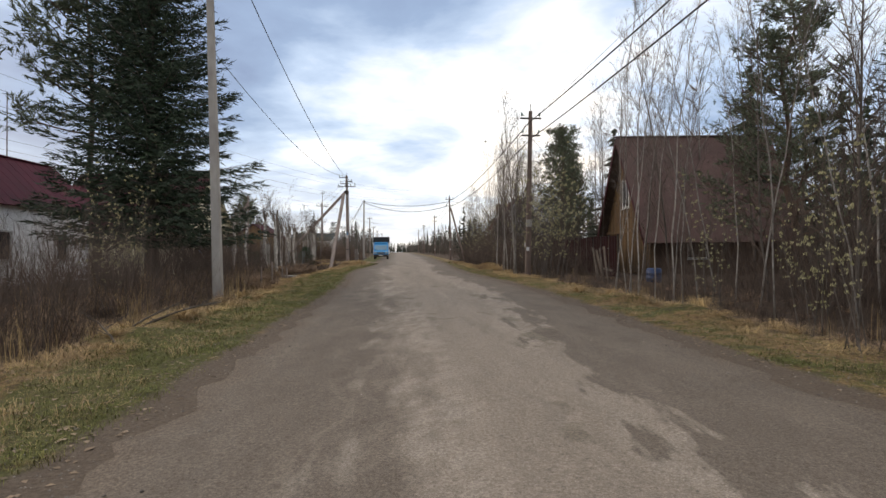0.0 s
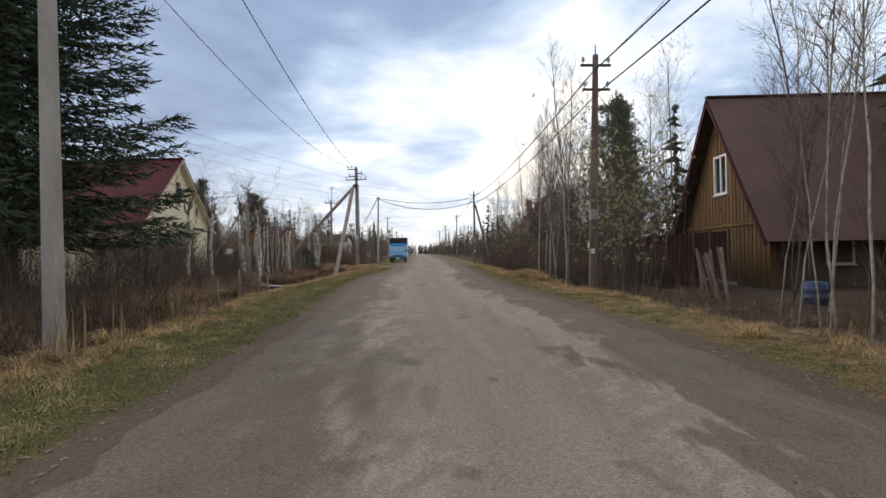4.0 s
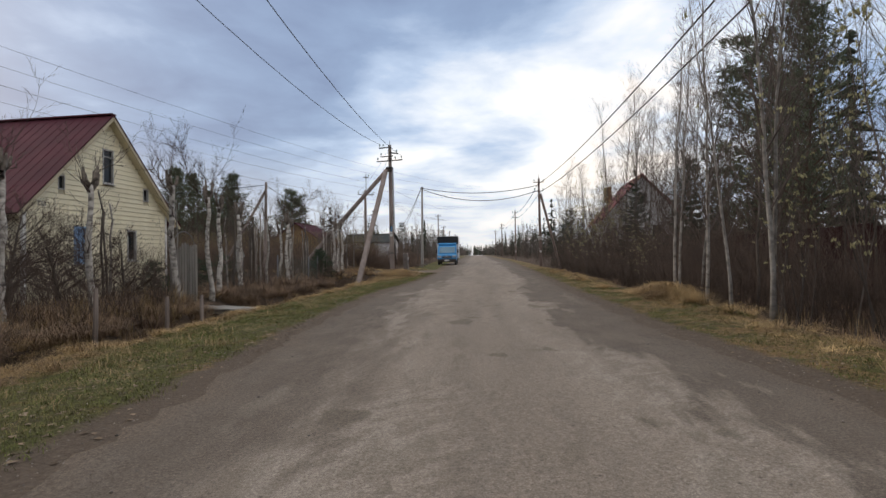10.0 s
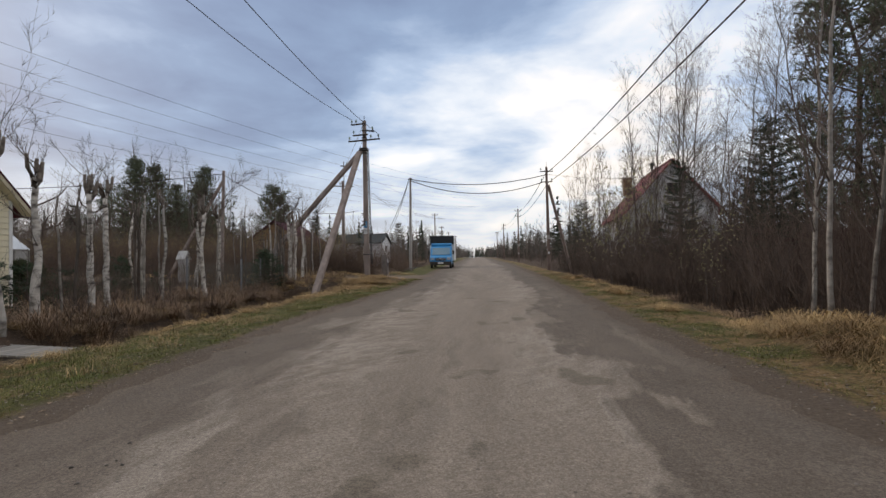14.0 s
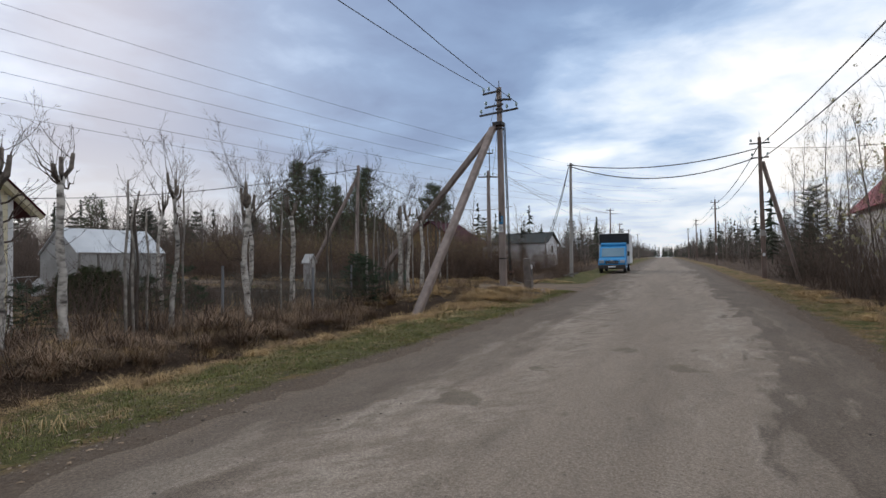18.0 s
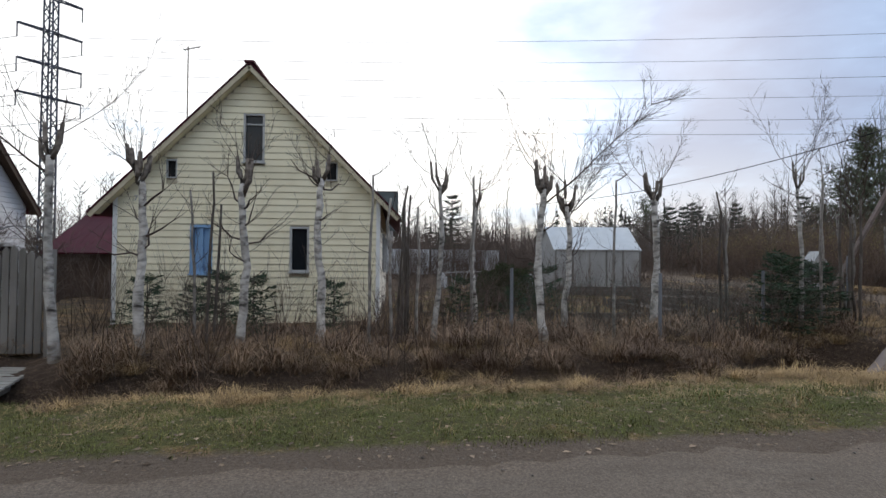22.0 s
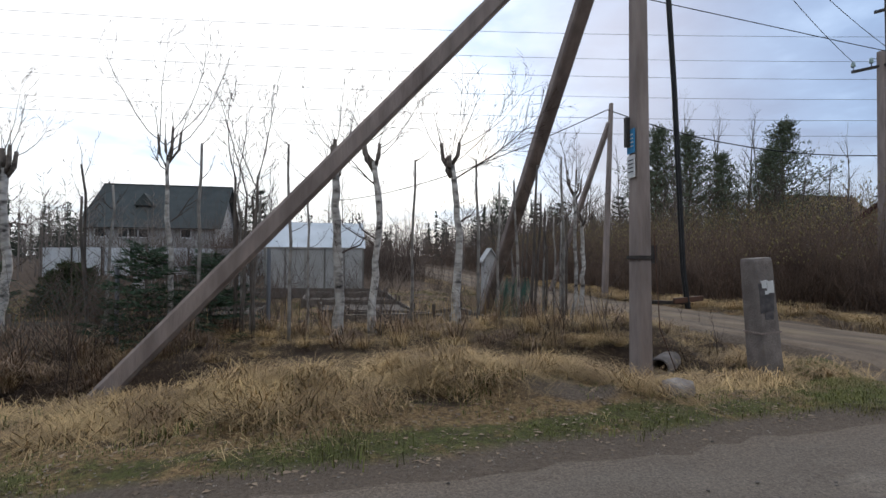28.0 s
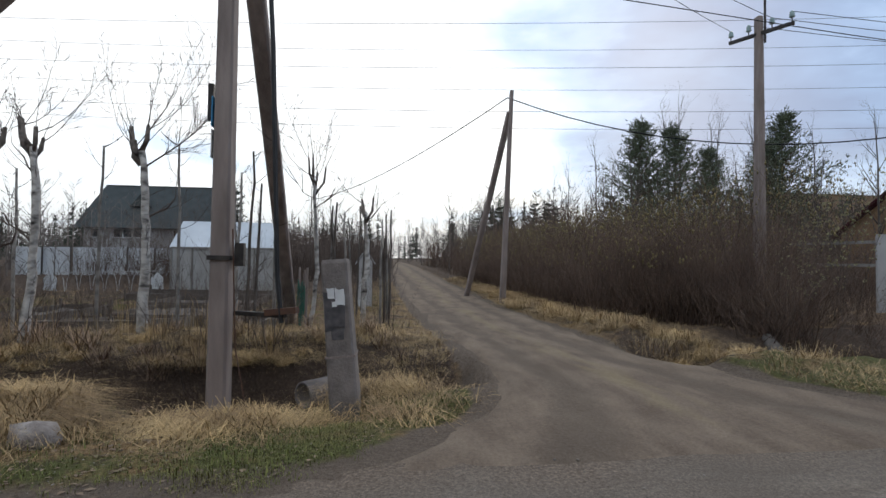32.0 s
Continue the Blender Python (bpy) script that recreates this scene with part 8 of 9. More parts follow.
# willows in catkin
def budding(seed, h, stems, buds):
    rnd = random.Random(seed)
    mb, bud = Mesher(), Mesher()
    for k in range(stems):
        a = rnd.uniform(0, 6.28)
        d = Vector((math.cos(a) * 0.4 * rnd.random(), math.sin(a) * 0.4 * rnd.random(), 1))
        twiggy(mb, rnd, Vector((rnd.uniform(-0.3, 0.3), rnd.uniform(-0.3, 0.3), -0.1)), d, h * rnd.uniform(0.7, 1.1), 0.016, 2, 4, (0, 3, 6), 0.5, 0.1, 0.1)
    tips = [Vector(v) for v in mb.v[3::7] if v[2] > h * 0.25]
    for k in range(buds):
        p = rnd.choice(tips)
        q = p + Vector((rnd.uniform(-.04, .04), rnd.uniform(-.04, .04), rnd.uniform(0, .05)))
        bud.cone(q, q + Vector((rnd.uniform(-.02, .02), rnd.uniform(-.02, .02), 0.040)), 0.0135)
        bud.cone(q, q - Vector((rnd.uniform(-.01, .01), rnd.uniform(-.01, .01), 0.020)), 0.0135)
    e = thing("willow", (0, 0, 0), "leafless willow dotted with pale catkins", "tree", "willows in catkin")
    part("branchwood", mb, M_BARK, e)
    tagged(part("catkin_bloom", bud, M_BUD, e), "pale yellow catkins", kind="stuff")
    return e


WIL = [budding(81, 4.2, 7, 800), budding(82, 3.2, 7, 640)]
for x, y, s in ((4.7, 25.6, 1.35), (5.2, 26.8, 1.4), (4.6, 24.2, 1.0), (5.6, 25.2, 1.3), (5.0, 27.6, 1.2), (4.5, 29.4, 0.9), (5.6, 11.2, 0.6), (6.2, 8.9, 0.7), (5.1, 6.6, 0.6), (-8.4, 14.4, 0.75), (-7.9, 12.9, 0.6), (-15.3, 65.3, 0.75), (-14.6, 66.4, 0.75), (-16.2, 66.9, 0.7), (4.0, 40.5, 0.6), (4.4, 44.0, 0.7), (3.5, 51.8, 1.25), (4.1, 54.0, 1.4), (3.3, 57.0, 1.3), (4.0, 49.2, 1.1), (4.9, 56.0, 1.5), (5.2, 52.2, 1.4), (-12.8, 63.6, 0.5)):
    put(rt.choice(WIL), x, y, s, rt.uniform(0, 360))
retire(*WIL)


# shrubs, sedge and grass: what nobody could count
def shrub_template(seed, h, stems, spread, kids=5, r=0.009):
    rnd = random.Random(seed)
    mb = Mesher()
    for k in range(stems):
        a = rnd.uniform(0, 6.28)
        d = Vector((math.cos(a) * spread * rnd.random(), math.sin(a) * spread * rnd.random(), 1))
        p = Vector((rnd.uniform(-0.35, 0.35), rnd.uniform(-0.35, 0.35), -0.1))
        twiggy(mb, rnd, p, d, h * rnd.uniform(0.6, 1.1), r, 1, 3, (0, kids), 0.5, 0.08, 0.12)
    return tri_arrays(mb)


def tuft_template(seed, blades, h, spread, width, bend):
    rnd = random.Random(seed)
    v, f = [], []
    for k in range(blades):
        a, q = rnd.uniform(0, 6.28), rnd.random() ** 0.5 * spread
        b = rnd.uniform(0, 6.28)
        hh = h * rnd.uniform(0.5, 1.15)
        o = np.array([math.cos(b), math.sin(b)]) * hh * bend * rnd.uniform(0.3, 1.3)
        p = np.array([math.cos(a) * q, math.sin(a) * q])
        s = np.array([-math.sin(b), math.cos(b)]) * width * rnd.uniform(0.6, 1.2)
        m = p + o * 0.35
        t = p + o
        n = len(v)
        v += [(*(p - s), -0.03), (*(p + s), -0.03), (*(m - s * 0.8), hh * 0.6), (*(m + s * 0.8), hh * 0.6), (*t, hh * (1.0 - 0.35 * bend))]
        f += [(n, n + 1, n + 3), (n, n + 3, n + 2), (n + 2, n + 3, n + 4)]
    return np.array(v, dtype=np.float32), np.array(f, dtype=np.int32)


def matted_template(seed, blades, length, spread, width, lift):
    """Fallen grass combed one way: blades that rise a little and lie down."""
    rnd = random.Random(seed)
    v, f = [], []
    for k in range(blades):
        a, q = rnd.uniform(0, 6.28), rnd.random() ** 0.5 * spread
        b = rnd.gauss(0, 0.75)
        l = length * rnd.uniform(0.5, 1.25)
        h = lift * rnd.uniform(0.2, 1.2)
        d, n_ = np.array([math.cos(b), math.sin(b)]), np.array([-math.sin(b), math.cos(b)])
        p = np.array([math.cos(a) * q, math.sin(a) * q])
        s = n_ * width * rnd.uniform(0.6, 1.2)
        m, t = p + d * l * 0.45 + n_ * l * rnd.uniform(-0.1, 0.1), p + d * l
        n = len(v)
        v += [(*(p - s), -0.02), (*(p + s), -0.02), (*(m - s * 0.8), h), (*(m + s * 0.8), h), (*t, h * rnd.uniform(-0.1, 0.6))]
        f += [(n, n + 1, n + 3), (n, n + 3, n + 2), (n + 2, n + 3, n + 4)]
    return np.array(v, dtype=np.float32), np.array(f, dtype=np.int32)


rs = np.random.RandomState(9)


def spots(n, xs, ys, scale, hscale, keep=None, sink=0.0):
    """Random places on the ground with turns and sizes; keep(x, y) gives the chance of each."""
    x, y = xs(n), ys(n)
    if keep is not None:
        ok = rs.rand(n) < keep(x, y)
        x, y = x[ok], y[ok]
    m = len(x)
    s = rs.uniform(*scale, m)
    return np.stack([x, y, lie(x, y) - sink, rs.uniform(0, 6.28, m), s, s * rs.uniform(*hscale, m)], -1)


def band_left(a, b, y0, y1):
    def at(n):
        at.y = rs.uniform(y0, y1, n)
        return left_edge(at.y) - rs.uniform(a, b, n)

    return at, lambda n: at.y


def band_right(a, b, y0, y1):
    def at(n):
        at.y = rs.uniform(y0, y1, n)
        return right_edge(at.y) + rs.uniform(a, b, n)

    return at, lambda n: at.y


def field(x0, x1, y0, y1):
    return (lambda n: rs.uniform(x0, x1, n)), (lambda n: rs.uniform(y0, y1, n))


off_track = lambda x, y: (1.0 - 1.0 * (beside(x, y) > 0.05)) * ~((x < -9.68) & (x > -10.72) & (y > 52.5) & (y < 54.75)) * (np.hypot(x + 9.5, y - 46.5) > 0.65)
off_house = lambda x, y: off_track(x, y) * ~((x > -23.8) & (x < -14.9) & (y > 31.4) & (y < 38.8)) * ~((x > -25.6) & (x < -17.6) & (y > 20) & (y < 27.8)) * ~((np.abs(x + 9.6) < 1.3) & (np.abs(y - 33.0) < 0.6))
bare = lambda x, y: (1 - 0.98 * np.exp(-(((x + 7.72) / 0.5) ** 4 + ((y - 51.75) / 0.62) ** 4))) * ~((x < -8.85) & (x > -10.75) & (y > 52.3) & (y < 55.0))

SHRUB = [shrub_template(k, h, n, sp) for k, h, n, sp in ((1, 2.6, 9, 0.5), (2, 2.1, 10, 0.9), (3, 3.0, 8, 0.35), (6, 1.7, 11, 1.2))]
LOW = [shrub_template(k, h, n, sp, 4, 0.007) for k, h, n, sp in ((4, 1.3, 9, 0.6), (5, 1.6, 8, 0.5))]
strewn("willow_thicket", SHRUB, np.concatenate([spots(520, *field(-40, -15.2, 61.1, 64.5), (0.85, 1.2), (0.9, 1.25), off_track), spots(330, *field(-17.0, -11.6, 62.4, 67.0), (0.75, 1.15), (0.8, 1.2), lambda x, y: off_track(x, y) * (y + 0.9 * x < 52.3)), spots(70, *field(-16.0, -9.5, 62.6, 68.0), (0.4, 0.62), (0.6, 0.8), lambda x, y: off_track(x, y) * (y + 0.9 * x > 52.3)), spots(280, *field(-44, -18.0, 64, 68), (1.0, 1.4), (0.95, 1.25), off_track), spots(420, *field(-80, -28, 62, 74), (1.1, 1.7), (0.9, 1.15), off_track), spots(300, *field(-34, -18.5, 66.0, 82), (0.9, 1.5), (0.8, 1.1), off_track), spots(110, *field(-18, -11.5, 72.5, 82), (0.8, 1.2), (0.8, 1.1), off_track)]), M_THICKET, "dense brown willow thicket along the track", "thicket")
BUDS = []
for k in range(3):
    w = 0.010 + 0.004 * k
    BUDS.append((np.array([(0, 0, -w * 1.4), (w, 0, 0), (-w * 0.5, w * 0.87, 0), (-w * 0.5, -w * 0.87, 0), (0, 0, w * 1.8)], dtype=np.float32), np.array([(0, 2, 1), (0, 3, 2), (0, 1, 3), (4, 1, 2), (4, 2, 3), (4, 3, 1)], dtype=np.int32)))
flecks = spots(15000, *field(-42, -13.4, 61.0, 67), (0.8, 1.7), (0.9, 1.3), off_track)
flecks[:, 2] += 1.3 + rs.rand(len(flecks)) ** 0.8 * np.where(flecks[:, 1] > 63.5, 2.3, 1.6)
strewn("willow_buds", BUDS, flecks, M_OLIVE, "olive buds on the willow thicket", "thicket")
strewn("roadside_thicket", SHRUB, np.concatenate([spots(230, *band_right(3.0, 8.5, 38, 75), (0.9, 1.4), (0.8, 1.2)), spots(110, *band_right(3.4, 7.0, 26, 32), (0.5, 0.9), (0.8, 1.1)), spots(340, *band_right(3.2, 8.5, 32, 50), (0.7, 1.2), (0.8, 1.2)), spots(70, *band_right(3.0, 6.0, 46, 62), (1.0, 1.5), (0.8, 1.2)), spots(230, *band_right(3.2, 9, -2, 8), (0.6, 1.0), (0.8, 1.2)), spots(70, *band_right(2.6, 6.0, 17, 24.5), (0.3, 0.5), (0.6, 0.9)), spots(170, *band_right(3.0, 7.5, 8, 17), (0.35, 0.6), (0.7, 1.0)), spots(160, *band_right(5, 12, -2, 18), (1.0, 1.6), (0.9, 1.4)), spots(220, *band_right(3.1, 6.5, 32, 60), (0.6, 1.0), (0.8, 1.2)), spots(320, *band_right(3.5, 22, 70, 240), (0.9, 1.6), (0.8, 1.3))]), M_TWIG, "tangled dark leafless undergrowth beside the road", "thicket")
strewn("left_thicket", SHRUB, np.concatenate([spots(480, *band_left(3.3, 8, -2, 19), (0.55, 0.95), (0.8, 1.1), off_house), spots(110, *band_left(4.4, 7.0, 19, 31.5), (0.5, 0.85), (0.8, 1.0), off_house), spots(330, *band_left(6, 26, 68, 240), (0.9, 1.6), (0.8, 1.3), off_track)]), M_TWIG, "leafless roadside bushes", "thicket")
strewn("far_thicket", SHRUB, spots(1000, *field(-90, -33, 38, 58), (1.0, 1.7), (0.9, 1.3), lambda x, y: off_track(x, y) * ((x < -34))), M_TWIG, "brown scrub beyond the gardens", "thicket")
strewn("garden_twigs", LOW, np.concatenate([spots(260, *field(-13.4, -9.9, 22, 56), (0.7, 1.3), (0.7, 1.2), lambda x, y: off_house(x, y) * (1 - 0.6 * (y > 47)) * (ditch_way(x, y) > 4.2)), spots(130, *field(-28, -14, 39, 56), (0.5, 1.0), (0.8, 1.2), off_house), spots(60, *field(-16.5, -12.3, 38.8, 49), (0.6, 1.1), (0.8, 1.1), off_house)]), M_TWIG, "thin bare garden saplings", "shrub")

STRAW = [matted_template(k, 26, 0.20, 0.18, 0.0020, 0.03) for k in range(4)]
SEDGE = [tuft_template(10 + k, 36, 0.40, 0.10, 0.0038, 1.05) for k in range(4)]
TURF = [tuft_template(20 + k, 34, 0.045, 0.17, 0.0026, 1.3) for k in range(4)]
WISP = [tuft_template(30 + k, 22, 0.18, 0.2, 0.0028, 1.7) for k in range(3)]
HAY = [matted_template(50 + k, 60, 0.46, 0.20, 0.0026, 0.10) for k in range(4)]
DROOP = [tuft_template(60 + k, 60, 0.46, 0.11, 0.0038, 1.7) for k in range(4)]
CLUMP = [tuft_template(70 + k, 170, 0.36, 0.12, 0.0026, 2.2) for k in range(4)]


def sedge_zone(a, c, y0, y1):
    def at(n):
        at.y = rs.uniform(y0, y1, n)
        return left_edge(at.y) - np.interp(at.y, DITCH_Y, DITCH_D) - rs.uniform(a, c, n)

    return at, lambda n: at.y


strewn("green_grass", TURF, np.concatenate([spots(13500, *band_left(0.32, 3.6, -2, 56.9), (0.7, 1.3), (0.5, 1.1), lambda x, y: off_track(x, y) * (ditch_way(x, y) < 2.9) * (1 - 0.5 * ((y < 11) & (left_edge(y) - x > 1.7))) * (0.62 + 0.5 * ripple(x, y, 1.1, 7)) * (1 - 0.75 * ((y > 46) & (y < 54.3) & (left_edge(y) - x > 0.9))) * (1 - 0.15 * ((y > 44) & (y < 54.3)))), spots(900, *field(-9.2, -6.6, 54.1, 56.9), (0.7, 1.3), (0.5, 1.0), lambda x, y: off_track(x, y) * (x < left_edge(y) - 0.05)), spots(420, *band_left(0.3, 2.4, 44, 55), (1.2, 2.4), (0.9, 1.7), lambda x, y: off_track(x, y) * (ripple(x, y, 0.55, 11) > 0.45)), spots(4800, *band_right(0.3, 1.9, -2, 60), (0.7, 1.2), (0.6, 1.1), lambda x, y: 0.42 + 0.45 * ripple(x, y, 1.3, 4)), spots(1300, *field(-26, -12.5, 38.5, 56), (1.0, 1.7), (0.8, 1.4), off_house)]), M_GRASS, "short green roadside grass", "grass")
strewn("dry_grass", STRAW * 6 + WISP, np.concatenate([spots(7500, *band_left(0.6, 4.0, -2, 56.3), (0.6, 1.2), (0.6, 1.2), lambda x, y: off_track(x, y) * (ditch_way(x, y) < 3.2) * bare(x, y) * (0.28 + 0.35 * ripple(x, y, 0.8, 1) + 0.22 * step(y, 43, 50) * (1 - step(y, 54.0, 54.9)) + 0.10 * (y < 12) + 0.12 * (ditch_way(x, y) > 2.2))), spots(5000, *band_right(0.5, 3.2, -2, 62), (0.6, 1.15), (0.6, 1.2), lambda x, y: 0.40 - 0.24 * (y > 26) + 0.4 * ripple(x, y, 0.9, 6)), spots(2300, *field(-30, -10.2, 38.5, 56.6), (0.8, 1.4), (0.6, 1.1), lambda x, y: off_house(x, y) * (0.45 + 0.6 * ripple(x, y, 0.9, 6))), spots(260, *sedge_zone(4.4, 6.2, 46.5, 52.8), (0.8, 1.3), (0.7, 1.2), off_track), spots(70, *field(-11.8, -10.9, 52.6, 55.0), (0.9, 1.4), (0.8, 1.4)), spots(900, *field(-40, -8.8, 55.2, 56.9), (0.8, 1.5), (0.7, 1.2), off_track), spots(520, *field(-13.5, -9.6, 54.7, 57.0), (0.8, 1.4), (0.7, 1.3), off_track), spots(500, *field(-14.5, -11.0, 50.5, 54.8), (0.8, 1.4), (0.6, 1.1), off_track), spots(1700, *field(-40, -8.4, 59.5, 61.6), (1.0, 1.9), (0.9, 1.6), off_track)]), M_STRAW, "matted straw-coloured dead grass", "grass")
strewn("hay_tussocks", HAY, np.concatenate([spots(2600, *sedge_zone(1.2, 2.95, 43.5, 56.4), (0.8, 1.6), (0.7, 1.3), lambda x, y: off_track(x, y) * bare(x, y) * step(y, 43, 48.5) * (1 - 0.9 * step(y, 54.2, 55.0) * (x > -9.4)) * np.clip(0.25 + 1.2 * ripple(x, y, 0.62, 4), 0, 1)), spots(230, *sedge_zone(2.55, 3.0, 20, 46), (0.7, 1.2), (0.6, 1.1), lambda x, y: off_house(x, y) * (0.45 + 0.6 * ripple(x, y, 0.7, 3))), spots(300, *band_left(1.9, 3.4, -2, 20), (0.8, 1.4), (0.6, 1.0), lambda x, y: 0.6 + 0.5 * ripple(x, y, 0.9, 3)), spots(520, *band_right(1.0, 2.4, -2, 60), (0.8, 1.3), (0.5, 0.9), lambda x, y: 0.3 + 0.6 * ripple(x, y, 0.9, 3)), spots(130, *field(2.2, 3.5, 30.9, 34.2), (0.9, 1.5), (0.9, 1.4))]), M_HAY, "tussocks of bleached matted hay", "grass")
mound = lambda x, y: off_track(x, y) * bare(x, y) * (1 - 0.9 * (y > 54.2) * (x > -9.6) * (y < 58)) * np.clip(0.25 + 1.1 * ripple(x, y, 0.62, 4), 0.05, 1)
strewn("straw_clumps", CLUMP, np.concatenate([spots(520, *sedge_zone(1.35, 3.0, 45.5, 56.0), (0.5, 1.3), (0.28, 0.6), mound), spots(30, *field(-11.05, -10.86, 52.4, 54.4), (0.6, 1.0), (0.4, 0.7)), spots(110, *sedge_zone(2.6, 3.05, 20, 46), (0.5, 0.9), (0.5, 0.9), off_house), spots(170, *sedge_zone(4.2, 5.3, 22, 47), (0.7, 1.2), (0.6, 0.95), lambda x, y: off_house(x, y) * (0.4 + 0.8 * ripple(x, y, 0.6, 4))), spots(80, *band_left(1.9, 3.4, -2, 20), (0.7, 1.2), (0.6, 0.9), mound), spots(170, *band_right(0.9, 2.4, -2, 60), (0.6, 1.1), (0.6, 1.0), mound), spots(110, *sedge_zone(4.4, 7.5, 46.5, 56), (0.6, 1.1), (0.5, 0.8), off_track), spots(160, *field(-30, -9.5, 59.9, 61.4), (0.7, 1.2), (0.7, 1.0), off_track)]), M_HAY, "drooping clumps of bleached dead grass", "grass")
strewn("brown_sedge", DROOP * 3 + SEDGE, np.concatenate([spots(2300, *sedge_zone(4.3, 6.3, 20, 56), (0.7, 1.55), (0.6, 1.1), lambda x, y: off_house(x, y) * (0.35 + 1.0 * ripple(x, y, 0.5, 4)) * (1 - 0.8 * step(y, 45.5, 48.5))), spots(1100, *sedge_zone(3.7, 4.6, 18, 47), (0.7, 1.35), (0.6, 1.05), lambda x, y: off_house(x, y) * (0.45 + 0.8 * ripple(x, y, 0.45, 9))), spots(60, *sedge_zone(3.0, 3.7, 20, 56), (0.5, 0.9), (0.5, 0.9), off_house), spots(900, *band_left(2.8, 6.5, -2, 21), (0.7, 1.3), (0.7, 1.3), off_house), spots(450, *band_right(2.0, 5.5, -2, 60), (0.5, 1.0), (0.5, 0.9)), spots(330, *field(-16, -11, 38.5, 48), (0.6, 1.0), (0.6, 1.0), off_house)]), M_REED, "brown withered sedge along the ditch", "grass")

WEED = [tuft_template(40 + k, 12, 0.95, 0.22, 0.0045, 0.28) for k in range(3)]
strewn("dry_weeds", WEED, np.concatenate([spots(210, *band_left(2.6, 6.0, -2, 19), (0.6, 1.1), (0.6, 1.1), off_house), spots(260, *band_left(3.8, 6.0, 19, 32), (0.5, 0.9), (0.6, 1.0), off_house), spots(70, *band_right(2.2, 5.0, -2, 30), (0.5, 0.9), (0.6, 1.0)), spots(160, *field(-16, -11.2, 38, 56), (0.5, 0.9), (0.6, 1.0), off_house)]), M_STRAW, "tall dry weed stalks", "weeds")

LEAF = []
for k in range(3):
    w, l = 0.016 + 0.004 * k, 0.028 + 0.006 * k
    LEAF.append((np.array([(0, -l, 0.004), (w, 0, 0.014), (0, l, 0.006), (-w, 0, 0.012)], dtype=np.float32), np.array([(0, 1, 2), (0, 2, 3)], dtype=np.int32)))
strewn("fallen_leaves", LEAF, np.concatenate([spots(9000, *band_right(0.0, 3.4, -2, 62), (0.4, 0.95), (0.6, 1.1)), spots(6000, *band_left(0.0, 3.3, -2, 56), (0.5, 1.2), (0.5, 1.0), off_track), spots(2500, *band_left(0.1, 2.6, 44, 56.5), (0.3, 0.8), (0.6, 1.2), off_track)]), M_LEAF, "fallen brown leaves on the verge", "leaves")


def stone_template(seed):
    rnd = random.Random(seed)
    v = []
    for a, c in ((0, 0.2), (1.1, 0.1), (2.1, 0.25), (3.2, 0.1), (4.2, 0.2), (5.2, 0.12)):
        r = rnd.uniform(0.7, 1.1)
        v.append((math.cos(a) * r, math.sin(a) * r, c - 0.2))
    v += [(rnd.uniform(-.3, .3), rnd.uniform(-.3, .3), 0.75), (0, 0, -0.5)]
    f = [(k, (k + 1) % 6, 6) for k in range(6)] + [((k + 1) % 6, k, 7) for k in range(6)]
    return np.array(v, dtype=np.float32) * 0.02, np.array(f, dtype=np.int32)


STONE = [stone_template(k) for k in range(5)]
strewn("gravel", STONE, np.concatenate([spots(5200, *band_left(-0.35, 0.75, -1, 56.5), (0.2, 0.62), (0.7, 1.1), off_track), spots(4200, *band_right(-0.3, 0.75, -1, 60), (0.2, 0.7), (0.7, 1.1)), spots(1800, *field(-7, 3.5, 0, 62), (0.2, 0.75), (0.7, 1.1), lambda x, y: (x > left_edge(y)) & (x < right_edge(y)), -0.025)]), M_STONE, "loose gravel along the road edge", "gravel")


strewn("road_pebbles", STONE, np.concatenate([spots(9000, *field(-7, 3.5, 0.5, 60), (0.25, 1.0), (0.5, 0.9), lambda x, y: ((x > left_edge(y)) & (x < right_edge(y))) * (0.35 + 0.6 * ripple(x, y, 1.6, 5)), -0.022)]), M_PEBBLE, "scattered dark pebbles on the road", "gravel")


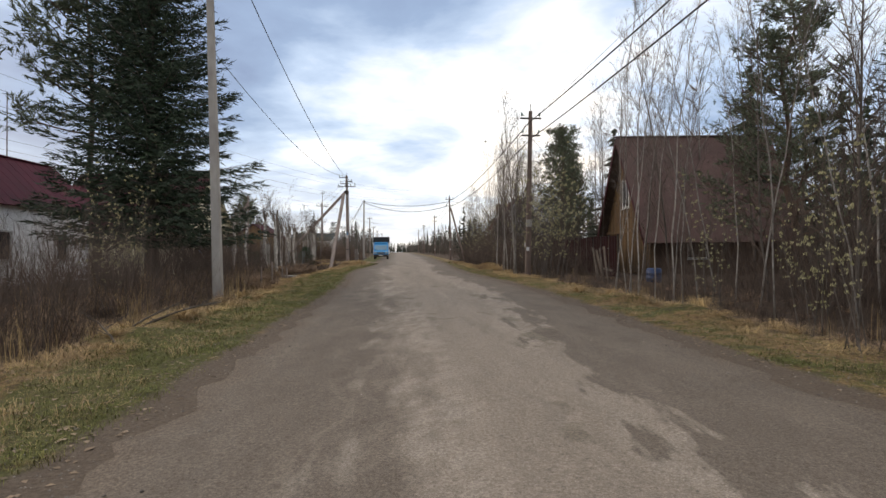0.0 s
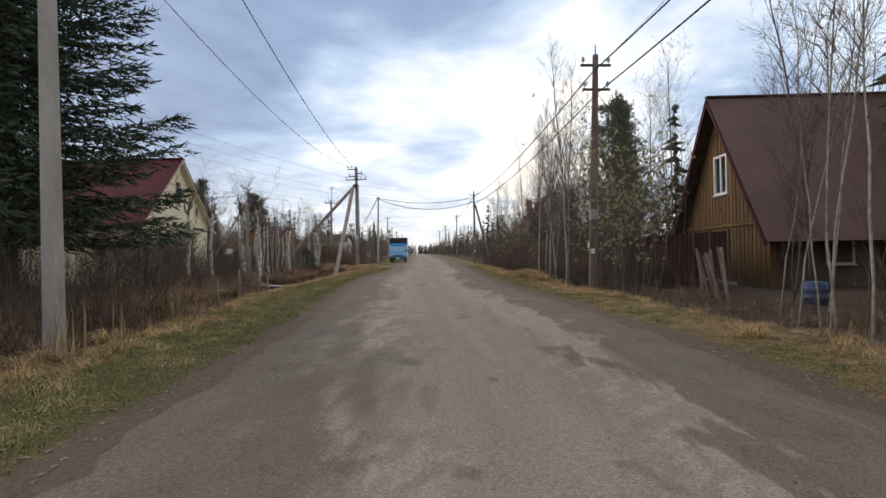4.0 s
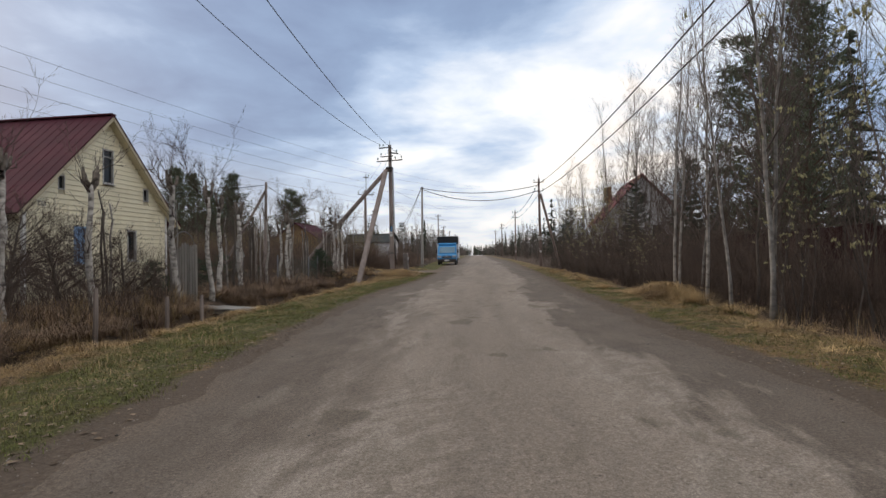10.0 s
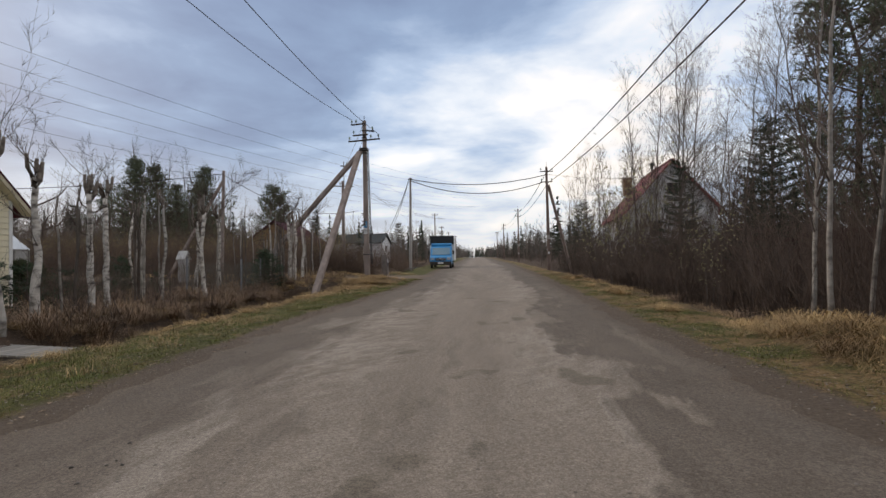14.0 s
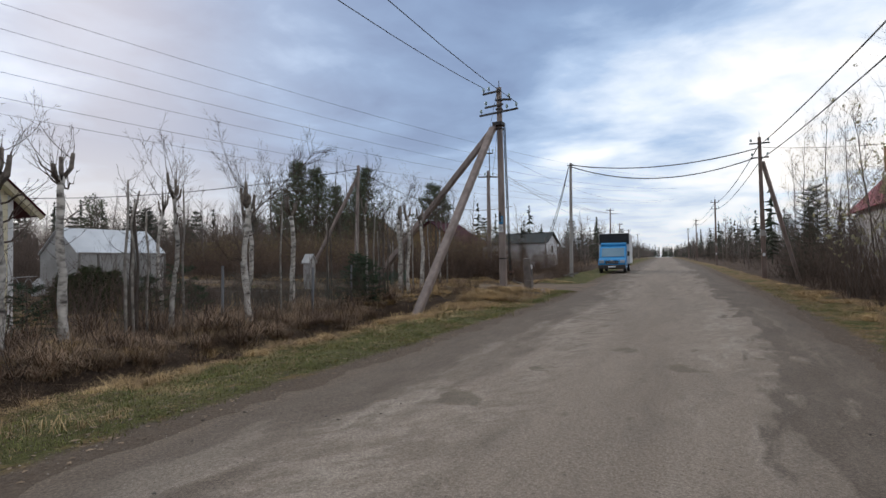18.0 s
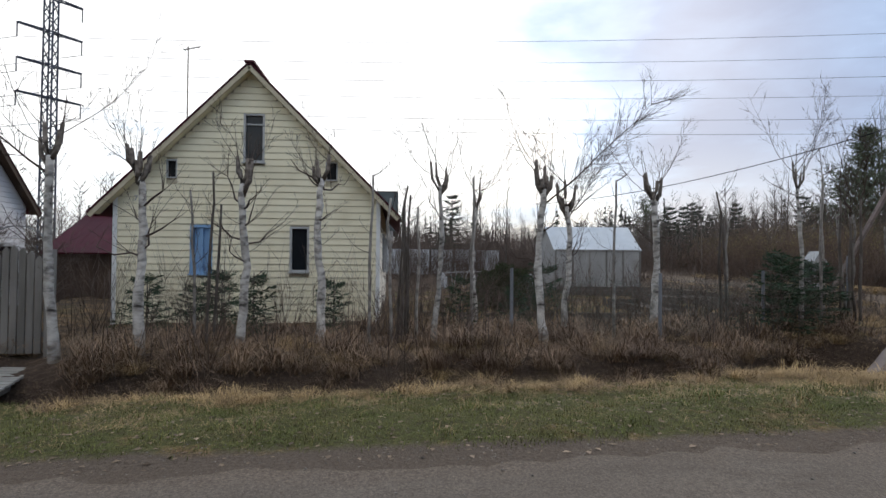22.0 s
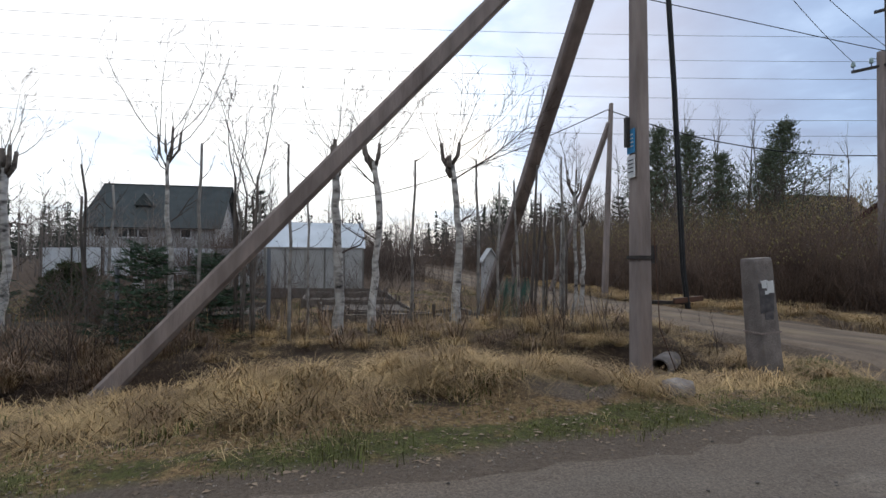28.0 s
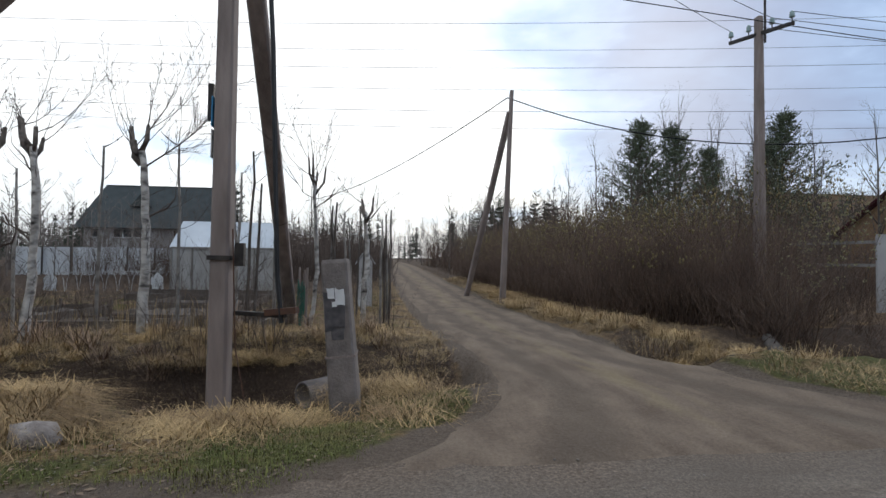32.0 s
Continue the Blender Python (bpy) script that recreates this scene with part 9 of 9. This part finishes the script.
def far_tree(seed, h, n, conifer=False):
    """A distant tree of thin spikes: rising twigs, or drooping boughs."""
    rnd = random.Random(seed)
    mb = Mesher()
    mb.cone(Vector((0, 0, -0.3)), Vector((0, 0, h)), 0.09)
    for k in range(n):
        t = rnd.uniform(0.12, 0.98)
        a = rnd.uniform(0, 6.28)
        l = h * (0.20 * (1 - t) + 0.02 if conifer else 0.24 * (1.1 - t) + 0.03) * rnd.uniform(0.6, 1.2)
        p = Vector((0, 0, h * t))
        d = Vector((math.cos(a), math.sin(a), rnd.uniform(-0.55, 0.0) if conifer else rnd.uniform(0.5, 1.6)))
        mb.cone(p + d * (0.0 if conifer else rnd.uniform(0, 0.5) * l), p + d * l * 1.2, 0.16 if conifer else 0.035)
    return tri_arrays(mb)


FB = [far_tree(k, 8.5, 30) for k in range(4)]
FC = [far_tree(10 + k, 8.5, 70, True) for k in range(3)]


def far_zone(n, near, far, side):
    y = rs.uniform(95, 620, n)
    d = near + (far - near) * rs.rand(n) ** 1.6
    x = left_edge(y) - d if side < 0 else right_edge(y) + d
    return x, y


def woods(n, near, far, side, scale):
    x, y = far_zone(n, near, far, side)
    s = rs.uniform(*scale, n)
    return np.stack([x, y, lie(x, y) - 0.1, rs.uniform(0, 6.28, n), s, s], -1)


def west(n, x0, x1, y0, y1, scale):
    x, y = rs.uniform(x0, x1, n), rs.uniform(y0, y1, n)
    ok = beside(x, y) < 0.02
    x, y = x[ok], y[ok]
    s = rs.uniform(*scale, len(x))
    return np.stack([x, y, lie(x, y) - 0.1, rs.uniform(0, 6.28, len(x)), s, s], -1)


strewn("far_woods", FB, np.concatenate([woods(900, 5, 60, -1, (0.45, 0.9)), woods(700, 5, 60, 1, (0.45, 0.95)), west(160, -80, 0, 480, 620, (0.7, 1.2)), west(900, -190, -78, -60, 190, (0.7, 1.25)), west(350, -78, -36, 62, 110, (0.5, 0.9)), west(260, -60, -33, -30, 36, (0.5, 0.85)), west(260, 12, 60, -20, 95, (0.8, 1.3)), west(300, -70, 60, -120, -25, (0.8, 1.2))]), M_FAR, "distant leafless woods", "woods")
strewn("far_conifers", FC, np.concatenate([woods(170, 8, 60, -1, (0.6, 1.1)), woods(190, 7, 60, 1, (0.6, 1.15)), west(260, -190, -80, -60, 190, (0.8, 1.3)), west(60, 14, 60, -20, 95, (0.9, 1.4)), west(170, -90, 10, 480, 640, (0.8, 1.5))]), M_FARFIR, "distant dark conifers", "woods")
